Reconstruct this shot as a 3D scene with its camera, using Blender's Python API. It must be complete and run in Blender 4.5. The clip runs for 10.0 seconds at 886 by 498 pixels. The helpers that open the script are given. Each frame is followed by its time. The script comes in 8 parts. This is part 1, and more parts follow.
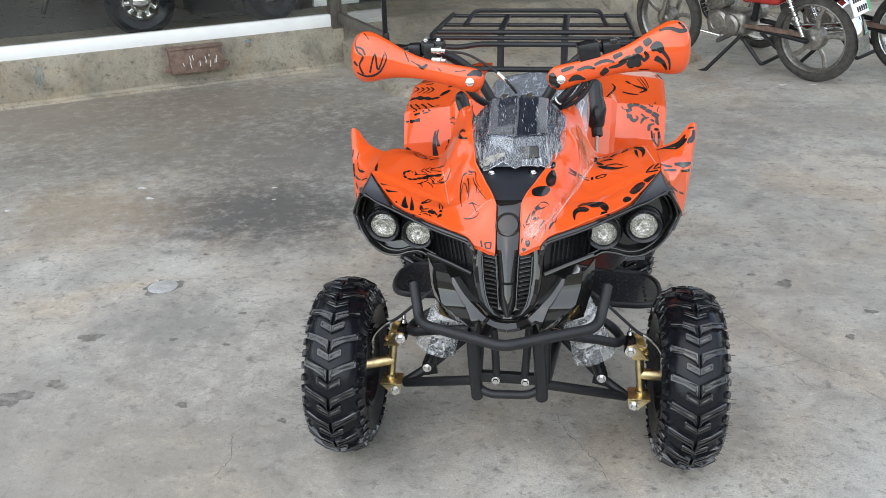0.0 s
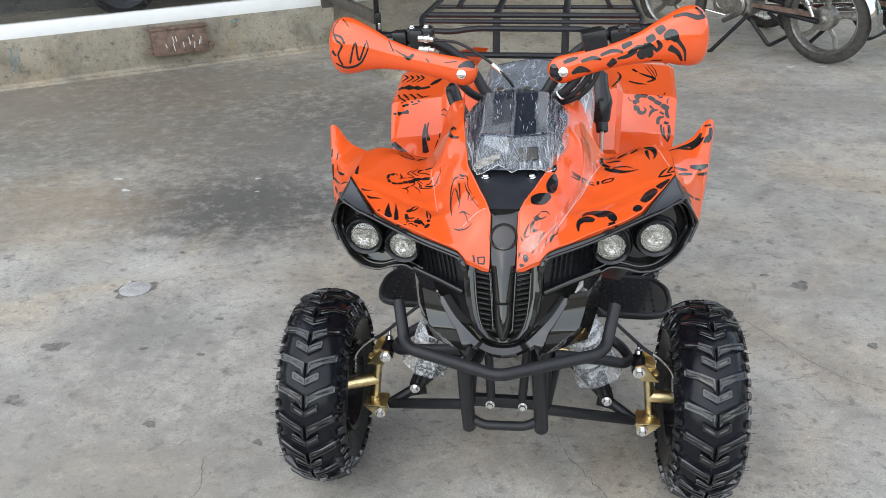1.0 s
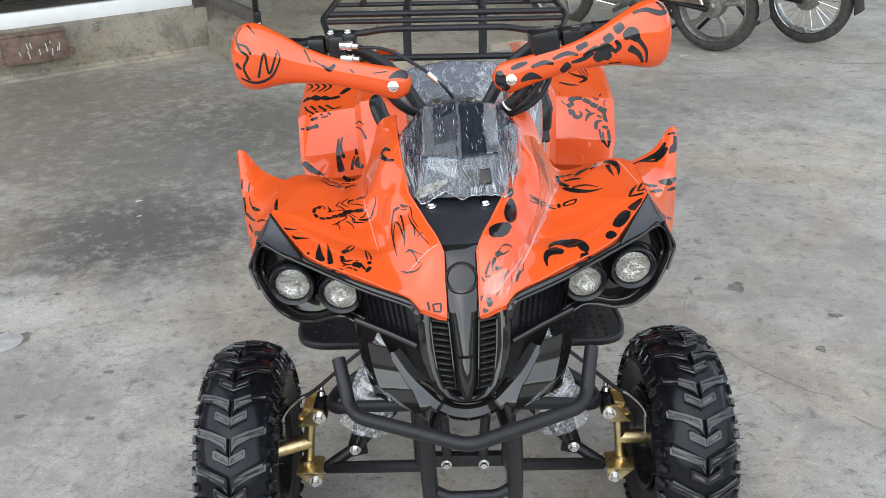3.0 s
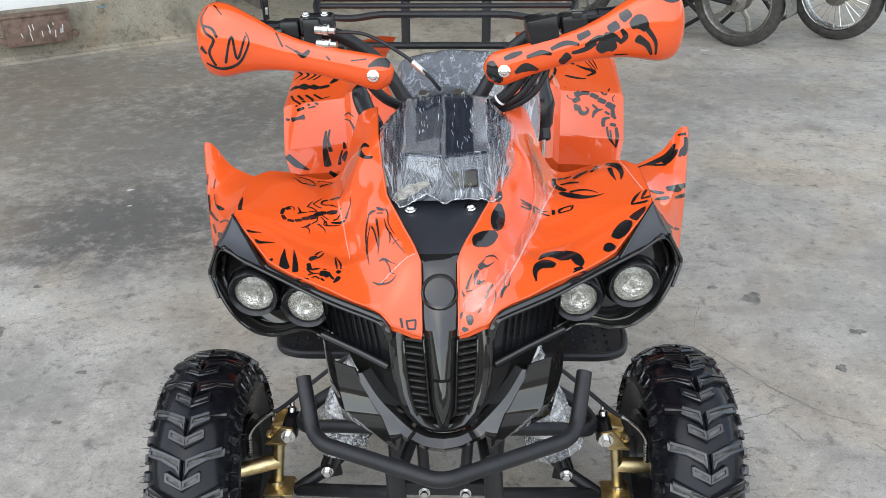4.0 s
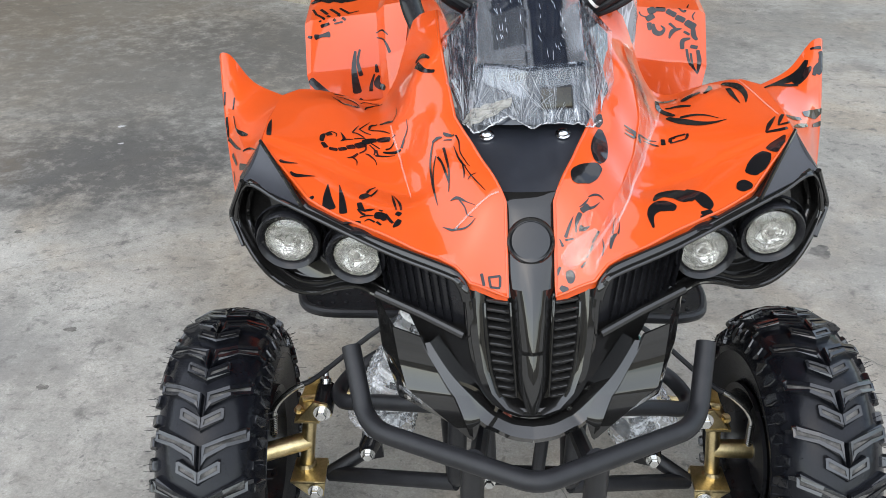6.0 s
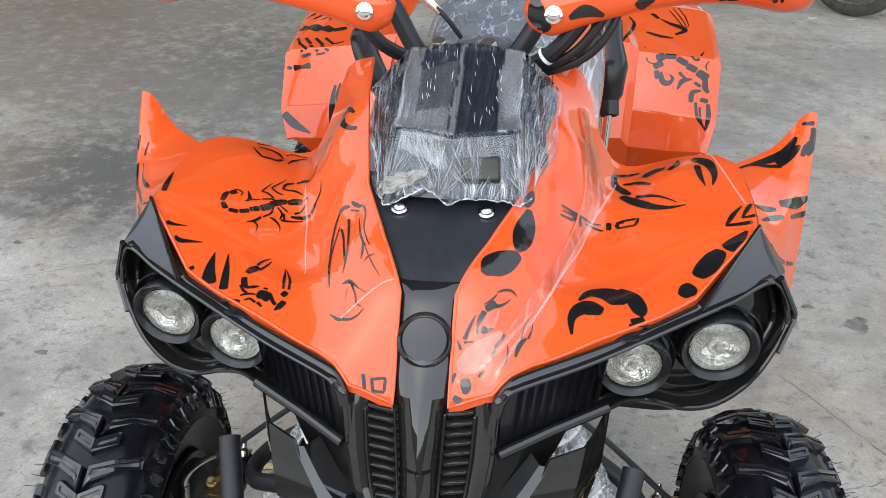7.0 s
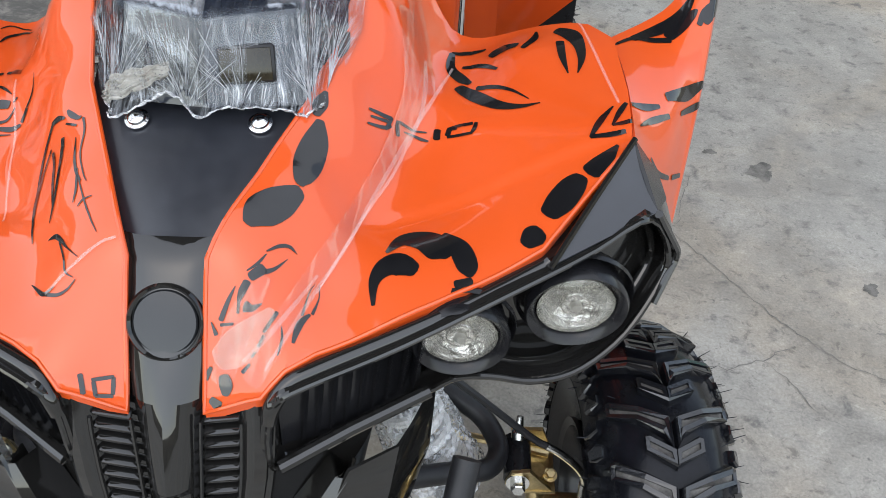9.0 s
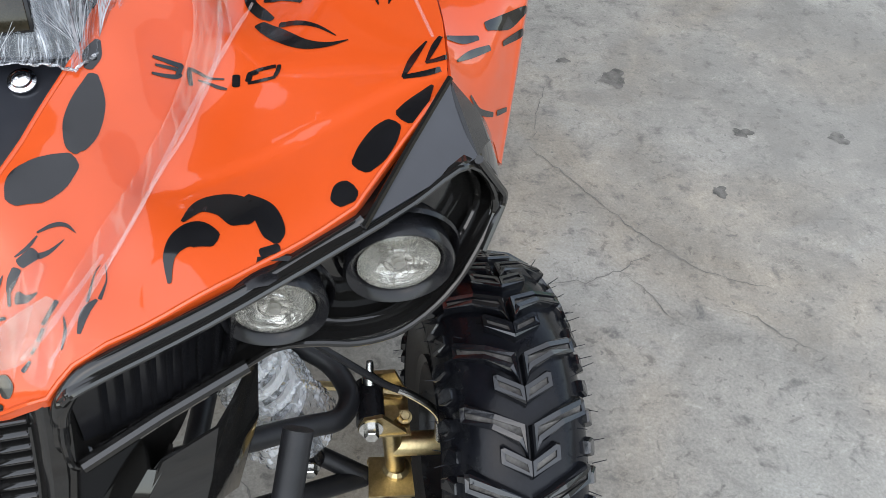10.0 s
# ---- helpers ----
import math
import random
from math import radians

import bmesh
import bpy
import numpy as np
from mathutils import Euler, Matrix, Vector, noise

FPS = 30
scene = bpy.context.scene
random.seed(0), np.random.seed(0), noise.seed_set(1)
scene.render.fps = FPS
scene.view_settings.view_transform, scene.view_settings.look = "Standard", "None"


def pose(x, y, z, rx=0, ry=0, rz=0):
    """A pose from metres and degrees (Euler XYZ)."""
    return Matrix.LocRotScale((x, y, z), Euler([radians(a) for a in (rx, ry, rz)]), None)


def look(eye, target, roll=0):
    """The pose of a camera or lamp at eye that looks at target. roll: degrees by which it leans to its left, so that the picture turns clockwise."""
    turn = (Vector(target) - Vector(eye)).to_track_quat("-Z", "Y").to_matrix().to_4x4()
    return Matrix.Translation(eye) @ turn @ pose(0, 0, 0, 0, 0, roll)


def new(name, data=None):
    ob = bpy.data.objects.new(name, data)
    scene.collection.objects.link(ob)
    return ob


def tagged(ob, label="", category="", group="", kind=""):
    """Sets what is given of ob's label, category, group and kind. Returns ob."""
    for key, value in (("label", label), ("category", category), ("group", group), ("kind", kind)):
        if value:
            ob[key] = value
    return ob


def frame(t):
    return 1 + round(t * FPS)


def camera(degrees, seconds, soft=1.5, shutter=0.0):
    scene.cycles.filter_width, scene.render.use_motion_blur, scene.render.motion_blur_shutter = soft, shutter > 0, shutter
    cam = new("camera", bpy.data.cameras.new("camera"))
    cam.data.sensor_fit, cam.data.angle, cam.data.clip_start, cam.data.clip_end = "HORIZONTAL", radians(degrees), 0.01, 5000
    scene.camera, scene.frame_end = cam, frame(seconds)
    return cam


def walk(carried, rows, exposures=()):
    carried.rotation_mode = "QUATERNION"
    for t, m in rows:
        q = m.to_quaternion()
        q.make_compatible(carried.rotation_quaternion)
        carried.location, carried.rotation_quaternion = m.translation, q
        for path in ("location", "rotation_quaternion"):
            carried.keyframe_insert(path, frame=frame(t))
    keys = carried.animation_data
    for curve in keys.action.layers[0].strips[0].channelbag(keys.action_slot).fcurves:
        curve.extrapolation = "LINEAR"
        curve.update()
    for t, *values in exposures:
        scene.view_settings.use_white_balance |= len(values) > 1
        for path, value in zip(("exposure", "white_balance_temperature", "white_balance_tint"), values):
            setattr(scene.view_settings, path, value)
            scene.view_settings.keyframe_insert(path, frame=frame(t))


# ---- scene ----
cam = camera(53.6, 10.0, soft=0.6)
PATH = [
    (0, (0.145, -1.952, 1.476), (-0.151, -0.158, 0.643), -1.6),
    (0.5, (0.168, -1.808, 1.475), (-0.127, -0.021, 0.627), -1.6),
    (1, (0.129, -1.724, 1.453), (-0.159, 0.05, 0.574), -1.6),
    (1.5, (-0.013, -1.625, 1.437), (-0.132, 0.157, 0.537), -0.9),
    (2, (-0.106, -1.587, 1.429), (-0.132, 0.212, 0.554), -1.2),
    (2.5, (-0.103, -1.556, 1.419), (-0.108, 0.248, 0.554), -0.9),
    (3, (-0.019, -1.452, 1.415), (-0.039, 0.335, 0.517), -1.3),
    (3.2, (0.013, -1.405, 1.421), (-0.023, 0.372, 0.503), -1.4),
    (4.3, (0.042, -1.253, 1.335), (-0.031, 0.524, 0.42), -0.1),
    (4.5, (0.022, -1.213, 1.312), (-0.074, 0.556, 0.382), -0.4),
    (5, (-0.062, -1.122, 1.267), (-0.136, 0.625, 0.295), 0.0),
    (5.2, (-0.09, -1.098, 1.26), (-0.135, 0.637, 0.267), 0.4),
    (6.3, (-0.086, -1.018, 1.214), (-0.112, 0.699, 0.189), 0.4),
    (6.5, (-0.057, -0.985, 1.225), (-0.057, 0.726, 0.19), 0.6),
    (7, (0.1, -0.866, 1.229), (-0.11, 0.853, 0.228), 1.4),
    (7.5, (0.196, -0.764, 1.215), (-0.103, 0.949, 0.227), 1.2),
    (8, (0.236, -0.725, 1.211), (-0.103, 0.936, 0.15), 1.1),
    (8.5, (0.261, -0.655, 1.182), (0.029, 0.914, -0.036), 2.3),
    (9, (0.188, -0.573, 1.178), (0.197, 0.904, -0.172), 4.0),
    (9.5, (0.183, -0.506, 1.165), (0.44, 0.856, -0.277), 8.2),
    (10, (0.239, -0.512, 1.17), (0.521, 0.808, -0.306), 8.3),
]
walk(cam, [(t, look(eye, target, roll)) for t, eye, target, roll in PATH], [(0, 1.34), (2, 1.31), (5, 1.39), (6.5, 1.42), (8.5, 1.33), (10, 1.2)])

# ---- world and light: an overcast noon, open sky above the yard ----
world = bpy.data.worlds.new("overcast_sky")
scene.world = world
world.use_nodes = True
wn, wl = world.node_tree.nodes, world.node_tree.links
sky = wn.new("ShaderNodeTexSky")
sky.sky_type = "NISHITA"
sky.sun_disc = False
sky.sun_elevation, sky.sun_rotation = radians(52), radians(204)
sky.dust_density, sky.air_density = 0.6, 1.6
grey = wn.new("ShaderNodeHueSaturation")
grey.inputs["Saturation"].default_value = 0.62
wl.new(sky.outputs["Color"], grey.inputs["Color"])
wl.new(grey.outputs["Color"], wn["Background"].inputs["Color"])
wn["Background"].inputs["Strength"].default_value = 0.15
sun = new("sun", bpy.data.lights.new("sun", "SUN"))
sun.data.energy, sun.data.angle, sun.data.color = 0.95, radians(150), (1.0, 0.92, 0.79)
sun.matrix_world = look((-2.5, -5.5, 7.7), (0, 0, 0))

# ---- materials ----


def mat(name, color, rough=0.5, metal=0.0, vary=0.0, scale=20.0, bump=0.0, bump_scale=80.0, coat=0.0, spec=0.5, second=None):
    """A principled material: base colour with two scales of noise, fine relief, optional clear coat."""
    m = bpy.data.materials.new(name)
    m.use_nodes = True
    n, l = m.node_tree.nodes, m.node_tree.links
    b = n["Principled BSDF"]
    b.inputs["Base Color"].default_value = (*color, 1)
    b.inputs["Roughness"].default_value = rough
    b.inputs["Metallic"].default_value = metal
    b.inputs["Coat Weight"].default_value = coat
    b.inputs["Coat Roughness"].default_value = 0.04
    b.inputs["Specular IOR Level"].default_value = spec
    co = n.new("ShaderNodeTexCoord")
    src = co.outputs["Object"]
    if vary:
        a, c = n.new("ShaderNodeTexNoise"), n.new("ShaderNodeTexNoise")
        a.inputs["Scale"].default_value, a.inputs["Detail"].default_value = scale, 6
        c.inputs["Scale"].default_value, c.inputs["Detail"].default_value = scale * 7.3, 4
        l.new(src, a.inputs["Vector"])
        l.new(src, c.inputs["Vector"])
        mid = n.new("ShaderNodeMath")
        mid.operation = "MULTIPLY_ADD"
        mid.inputs[1].default_value = 0.4
        l.new(c.outputs["Fac"], mid.inputs[0])
        l.new(a.outputs["Fac"], mid.inputs[2])
        ramp = n.new("ShaderNodeValToRGB")
        lo = second if second else tuple(x * (1 - vary) for x in color)
        hi = tuple(min(1, x * (1 + vary)) for x in color)
        ramp.color_ramp.elements[0].position, ramp.color_ramp.elements[1].position = 0.45, 0.95
        ramp.color_ramp.elements[0].color, ramp.color_ramp.elements[1].color = (*lo, 1), (*hi, 1)
        l.new(mid.outputs[0], ramp.inputs["Fac"])
        l.new(ramp.outputs["Color"], b.inputs["Base Color"])
        rr = n.new("ShaderNodeMapRange")
        rr.inputs["To Min"].default_value, rr.inputs["To Max"].default_value = max(0.02, rough - 0.15 * vary - rough * 0.1), min(1, rough + 0.25 * vary * rough + rough * 0.12)
        l.new(c.outputs["Fac"], rr.inputs["Value"])
        l.new(rr.outputs["Result"], b.inputs["Roughness"])
    if bump:
        t = n.new("ShaderNodeTexNoise")
        t.inputs["Scale"].default_value, t.inputs["Detail"].default_value = bump_scale, 5
        l.new(src, t.inputs["Vector"])
        bp = n.new("ShaderNodeBump")
        bp.inputs["Strength"].default_value, bp.inputs["Distance"].default_value = bump, 0.01
        l.new(t.outputs["Fac"], bp.inputs["Height"])
        l.new(bp.outputs["Normal"], b.inputs["Normal"])
    return m


def concrete(name, dark, light, stain=(0.06, 0.055, 0.05), rough=0.75, patch=0.5, marks=()):
    """Trowelled, worn concrete: broad clouds, smeared dark stains, fine grit and pale scuffs."""
    m = bpy.data.materials.new(name)
    m.use_nodes = True
    n, l = m.node_tree.nodes, m.node_tree.links
    b = n["Principled BSDF"]
    co = n.new("ShaderNodeTexCoord")

    def noise_at(scale, detail, rough_n=0.6, stretch=None, distort=0.0):
        t = n.new("ShaderNodeTexNoise")
        t.inputs["Scale"].default_value, t.inputs["Detail"].default_value = scale, detail
        t.inputs["Roughness"].default_value, t.inputs["Distortion"].default_value = rough_n, distort
        if stretch:
            mp = n.new("ShaderNodeMapping")
            mp.inputs["Rotation"].default_value = (0, 0, radians(-25))
            mp.inputs["Scale"].default_value = stretch
            l.new(co.outputs["Object"], mp.inputs["Vector"])
            l.new(mp.outputs["Vector"], t.inputs["Vector"])
        else:
            l.new(co.outputs["Object"], t.inputs["Vector"])
        return t.outputs["Fac"]

    def ramp(fac, stops):
        r = n.new("ShaderNodeValToRGB")
        while len(r.color_ramp.elements) < len(stops):
            r.color_ramp.elements.new(0.5)
        for e, (p, c) in zip(r.color_ramp.elements, stops):
            e.position, e.color = p, (*c, 1)
        l.new(fac, r.inputs["Fac"])
        return r.outputs["Color"]

    def mix(fac, a, c, kind="MIX"):
        x = n.new("ShaderNodeMix")
        x.data_type, x.blend_type = "RGBA", kind
        if isinstance(fac, float):
            x.inputs["Factor"].default_value = fac
        else:
            l.new(fac, x.inputs["Factor"])
        for s, v in ((x.inputs[6], a), (x.inputs[7], c)):
            if isinstance(v, tuple):
                s.default_value = (*v, 1)
            else:
                l.new(v, s)
        return x.outputs[2]

    base = ramp(noise_at(0.9, 12, 0.58, None, 0.3), [(0.30, dark), (0.70, light)])
    tint = ramp(noise_at(1.7, 6, 0.6, None, 0.8), [(0.34, (0.545, 0.50, 0.44)), (0.52, (0.5, 0.5, 0.495)), (0.7, (0.485, 0.50, 0.505))])
    col = mix(0.9, base, tint, "OVERLAY")
    # trowel mottling, sand grain, dark pits and pale crumbs
    blot = ramp(noise_at(4.5, 12, 0.66, None, 0.5), [(0.34, (0.36,) * 3), (0.5, (0.5,) * 3), (0.68, (0.61,) * 3)])
    col = mix(0.95, col, blot, "OVERLAY")
    fleck = ramp(noise_at(34, 8, 0.7, (1, 1.25, 1), 0.6), [(0.35, (0.27,) * 3), (0.44, (0.5,) * 3), (0.57, (0.5,) * 3), (0.68, (0.66,) * 3)])
    col = mix(0.85, col, fleck, "OVERLAY")
    grit = ramp(noise_at(190, 5, 0.7), [(0.36, (0.37,) * 3), (0.64, (0.63,) * 3)])
    col = mix(0.6, col, grit, "OVERLAY")
    pits = ramp(noise_at(52, 3, 0.55), [(0.27, (0.7,) * 3), (0.31, (0, 0, 0))])
    col = mix(pits, col, stain)
    crumb = ramp(noise_at(85, 4, 0.6), [(0.71, (0, 0, 0)), (0.75, (0.5,) * 3)])
    col = mix(crumb, col, tuple(min(1, x * 1.45) for x in light))
    speck = n.new("ShaderNodeMath")
    speck.operation = "MULTIPLY"
    l.new(ramp(noise_at(75, 9, 0.82), [(0.50, (0, 0, 0)), (0.60, (1, 1, 1))]), speck.inputs[0])
    l.new(ramp(noise_at(2.2, 7, 0.66, None, 0.6), [(0.48, (0.02,) * 3), (0.64, (0.5,) * 3)]), speck.inputs[1])
    col = mix(speck.outputs[0], col, stain)
    # smeared dirt and worn pale tracks
    smear = ramp(noise_at(2.3, 12, 0.68, (1.0, 1.5, 1), 0.5), [(0.56, (0, 0, 0)), (0.76, (patch,) * 3)])
    col = mix(smear, col, stain)
    pale = ramp(noise_at(3.4, 6, 0.6, None, 0.1), [(0.55, (0, 0, 0)), (0.74, (0.22,) * 3)])
    col = mix(pale, col, tuple(min(1, x * 1.25) for x in light))
    # scuffs and footmarks of dirt with soft broken edges
    scuff = ramp(noise_at(17, 7, 0.66, None, 0.15), [(0.32, (0.8,) * 3), (0.375, (0.35,) * 3), (0.44, (0, 0, 0))])
    col = mix(scuff, col, stain)
    for size, flat, low, high, where in ((24, (1, 1.4, 1), 0.335, 0.355, 2.4), (58, (1, 1.3, 1), 0.33, 0.35, 3.3)):
        chip = n.new("ShaderNodeMath")
        chip.operation = "MULTIPLY"
        l.new(ramp(noise_at(size, 4, 0.6, flat, 0.5), [(low, (1, 1, 1)), (high, (0, 0, 0))]), chip.inputs[0])
        l.new(ramp(noise_at(where, 5, 0.6, None, 0.3), [(0.44, (0.08,) * 3), (0.60, (0.62,) * 3)]), chip.inputs[1])
        col = mix(chip.outputs[0], col, stain)
    worn = n.new("ShaderNodeMath")
    worn.operation = "MULTIPLY"
    l.new(ramp(noise_at(40, 5, 0.65, (1, 1.3, 1), 0.4), [(0.66, (0, 0, 0)), (0.70, (0.4,) * 3)]), worn.inputs[0])
    l.new(ramp(noise_at(2.9, 5, 0.6, None, 0.2), [(0.46, (0.05,) * 3), (0.62, (0.5,) * 3)]), worn.inputs[1])
    col = mix(worn.outputs[0], col, tuple(min(1, x * 1.5) for x in light))
    spots = ramp(noise_at(9, 4, 0.55, None, 0.3), [(0.245, (0.6,) * 3), (0.285, (0, 0, 0))])
    col = mix(spots, col, stain)
    for cx, cy, rad, tint, amount in marks:
        mp = n.new("ShaderNodeMapping")
        mp.vector_type = "TEXTURE"
        mp.inputs["Location"].default_value = (cx, cy, 0)
        mp.inputs["Scale"].default_value = (rad, rad * 0.7, 1)
        l.new(co.outputs["Object"], mp.inputs["Vector"])
        g = n.new("ShaderNodeTexGradient")
        g.gradient_type = "SPHERICAL"
        l.new(mp.outputs["Vector"], g.inputs["Vector"])
        worn = n.new("ShaderNodeMath")
        worn.operation = "MULTIPLY"
        l.new(g.outputs["Fac"], worn.inputs[0])
        l.new(ramp(noise_at(14, 10, 0.76, None, 0.1), [(0.38, (0.32,) * 3), (0.62, (0.82,) * 3)]), worn.inputs[1])
        col = mix(ramp(worn.outputs[0], [(0.12, (0, 0, 0)), (0.43, (amount,) * 3)]), col, tint)
    l.new(col, b.inputs["Base Color"])
    rr = n.new("ShaderNodeMapRange")
    rr.inputs["To Min"].default_value, rr.inputs["To Max"].default_value = rough - 0.2, rough + 0.15
    l.new(noise_at(4, 6), rr.inputs["Value"])
    l.new(rr.outputs["Result"], b.inputs["Roughness"])
    bp = n.new("ShaderNodeBump")
    bp.inputs["Strength"].default_value, bp.inputs["Distance"].default_value = 0.35, 0.004
    h = n.new("ShaderNodeMath")
    h.operation = "ADD"
    l.new(noise_at(60, 6), h.inputs[0])
    l.new(noise_at(6, 5), h.inputs[1])
    l.new(h.outputs[0], bp.inputs["Height"])
    l.new(bp.outputs["Normal"], b.inputs["Normal"])
    return m


def film(name, tint=(0.9, 0.92, 0.95), haze=0.25, wrinkle=0.9, scale=14.0, stretch=(6, 1.2, 1.2), thin=0.05, clear_part=0.35, sheen=1.5, wander=0.8):
    """Clear stretch film: mostly see-through, glossy, creased, a little milky along the creases."""
    m = bpy.data.materials.new(name)
    m.use_nodes = True
    n, l = m.node_tree.nodes, m.node_tree.links
    out = n["Material Output"]
    b = n["Principled BSDF"]
    b.inputs["Base Color"].default_value = (*tint, 1)
    b.inputs["Roughness"].default_value = 0.12
    b.inputs["Specular IOR Level"].default_value = 0.8
    clear = n.new("ShaderNodeBsdfTransparent")
    mixer = n.new("ShaderNodeMixShader")
    co = n.new("ShaderNodeTexCoord")
    mp = n.new("ShaderNodeMapping")
    mp.inputs["Scale"].default_value = stretch
    l.new(co.outputs["Object"], mp.inputs["Vector"])
    t = n.new("ShaderNodeTexNoise")
    t.inputs["Scale"].default_value, t.inputs["Detail"].default_value, t.inputs["Distortion"].default_value = scale, 3, wander
    l.new(mp.outputs["Vector"], t.inputs["Vector"])
    fold = n.new("ShaderNodeMath")
    fold.operation = "SUBTRACT"
    fold.inputs[1].default_value = 0.5
    l.new(t.outputs["Fac"], fold.inputs[0])
    ridge = n.new("ShaderNodeMath")
    ridge.operation = "ABSOLUTE"
    l.new(fold.outputs[0], ridge.inputs[0])
    r = n.new("ShaderNodeValToRGB")
    r.color_ramp.elements[0].position, r.color_ramp.elements[1].position = 0.0, thin
    r.color_ramp.elements[0].color, r.color_ramp.elements[1].color = (min(1, haze * 2.6),) * 3 + (1,), (haze * clear_part,) * 3 + (1,)
    l.new(ridge.outputs[0], r.inputs["Fac"])
    bp = n.new("ShaderNodeBump")
    bp.inputs["Strength"].default_value, bp.inputs["Distance"].default_value = wrinkle, 0.01
    l.new(t.outputs["Fac"], bp.inputs["Height"])
    l.new(bp.outputs["Normal"], b.inputs["Normal"])
    l.new(r.outputs["Color"], mixer.inputs["Fac"])
    l.new(clear.outputs[0], mixer.inputs[1])
    l.new(b.outputs[0], mixer.inputs[2])
    shine = n.new("ShaderNodeBsdfGlossy")
    shine.inputs["Roughness"].default_value = 0.07
    l.new(bp.outputs["Normal"], shine.inputs["Normal"])
    fres = n.new("ShaderNodeFresnel")
    fres.inputs["IOR"].default_value = sheen
    l.new(bp.outputs["Normal"], fres.inputs["Normal"])
    top = n.new("ShaderNodeMixShader")
    l.new(fres.outputs[0], top.inputs["Fac"])
    l.new(mixer.outputs[0], top.inputs[1])
    l.new(shine.outputs[0], top.inputs[2])
    l.new(top.outputs[0], out.inputs["Surface"])
    return m


def glass(name, color=(1, 1, 1), rough=0.0, ior=1.45):
    m = bpy.data.materials.new(name)
    m.use_nodes = True
    b = m.node_tree.nodes["Principled BSDF"]
    b.inputs["Base Color"].default_value = (*color, 1)
    b.inputs["Roughness"].default_value = rough
    b.inputs["IOR"].default_value = ior
    b.inputs["Transmission Weight"].default_value = 1.0
    return m


M_GROUND = concrete("yard_concrete", (0.283, 0.263, 0.232), (0.415, 0.392, 0.352), (0.12, 0.115, 0.107), 0.62, 0.6, [(-1.25, 1.55, 0.95, (0.075, 0.072, 0.068), 0.85), (-2.05, 1.45, 0.8, (0.24, 0.185, 0.125), 0.6), (-1.3, 2.4, 1.5, (0.13, 0.12, 0.105), 0.75), (-3.2, 2.9, 2.0, (0.18, 0.152, 0.117), 0.75), (-2.2, 2.5, 1.2, (0.18, 0.155, 0.122), 0.55), (-1.2, 0.5, 0.5, (0.2, 0.19, 0.175), 0.6), (0.2, 2.6, 1.6, (0.16, 0.155, 0.145), 0.6), (-2.0, 3.4, 1.6, (0.165, 0.138, 0.105), 0.8), (-0.9, 2.9, 1.1, (0.12, 0.11, 0.095), 0.7), (-2.7, 1.9, 0.9, (0.14, 0.125, 0.10), 0.6), (-1.2, -0.3, 1.5, (0.22, 0.205, 0.18), 0.6), (1.6, 0.9, 1.3, (0.24, 0.225, 0.2), 0.5), (1.5, 3.2, 1.2, (0.17, 0.16, 0.14), 0.5)])
M_KERB = concrete("kerb_concrete", (0.19, 0.165, 0.126), (0.34, 0.305, 0.242), (0.10, 0.085, 0.065), 0.85, 0.8)
M_ORANGE = mat("orange_plastic", (0.62, 0.076, 0.011), 0.35, 0, 0.05, 6, 0.012, 25, coat=1.0, spec=0.2)
M_DECAL = mat("black_decal_film", (0.008, 0.008, 0.009), 0.15, 0, 0.2, 60, coat=0.6, spec=0.3)
M_GLOSS = mat("gloss_black_plastic", (0.011, 0.0105, 0.010), 0.07, 0, 0.1, 30, 0.02, 35, coat=0.62, spec=0.15)
M_SATIN = mat("satin_black_plastic", (0.011, 0.011, 0.0125), 0.25, 0, 0.25, 40, 0.012, 300, spec=0.35)
for m, ior in ((M_GLOSS, 1.68), (M_ORANGE, 1.48)):
    m.node_tree.nodes["Principled BSDF"].inputs["Coat IOR"].default_value = ior
M_PANEL = mat("smooth_satin_panel", (0.017, 0.0185, 0.024), 0.32, 0, 0.25, 12, 0.01, 200, spec=0.75)
M_TUBE = mat("matt_black_powder_coat", (0.013, 0.013, 0.0145), 0.42, 0, 0.25, 50, 0.08, 900, spec=0.32)
M_RUBBER = mat("tyre_rubber", (0.0065, 0.007, 0.0095), 0.22, 0, 0.3, 35, 0.04, 220, spec=0.22)
M_LUG = mat("smooth_tread_rubber", (0.007, 0.0075, 0.0095), 0.17, 0, 0.3, 60, 0.03, 220, spec=0.75)
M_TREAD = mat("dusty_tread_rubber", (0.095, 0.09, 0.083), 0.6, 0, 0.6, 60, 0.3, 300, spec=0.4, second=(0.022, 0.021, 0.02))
M_RUBBER_OLD = mat("worn_tyre_rubber", (0.055, 0.051, 0.046), 0.8, 0, 0.5, 30, 0.1, 300)
M_GOLD = mat("gold_zinc_plated_steel", (0.66, 0.54, 0.30), 0.33, 1.0, 0.3, 40, 0.05, 200, second=(0.46, 0.36, 0.19))
M_STEEL = mat("bright_zinc_steel", (0.62, 0.62, 0.60), 0.25, 1.0, 0.2, 60)
M_CHROME = mat("chrome", (0.75, 0.75, 0.75), 0.08, 1.0, 0.08, 60)
M_ALU = mat("cast_aluminium", (0.32, 0.305, 0.28), 0.5, 1.0, 0.35, 50, 0.15, 200)
M_WHITE = mat("white_window_frame", (0.86, 0.86, 0.84), 0.4, 0, 0.04, 8)
M_RUST = mat("rust_brown_steel", (0.15, 0.098, 0.074), 0.7, 0.1, 0.5, 25, 0.3, 120)
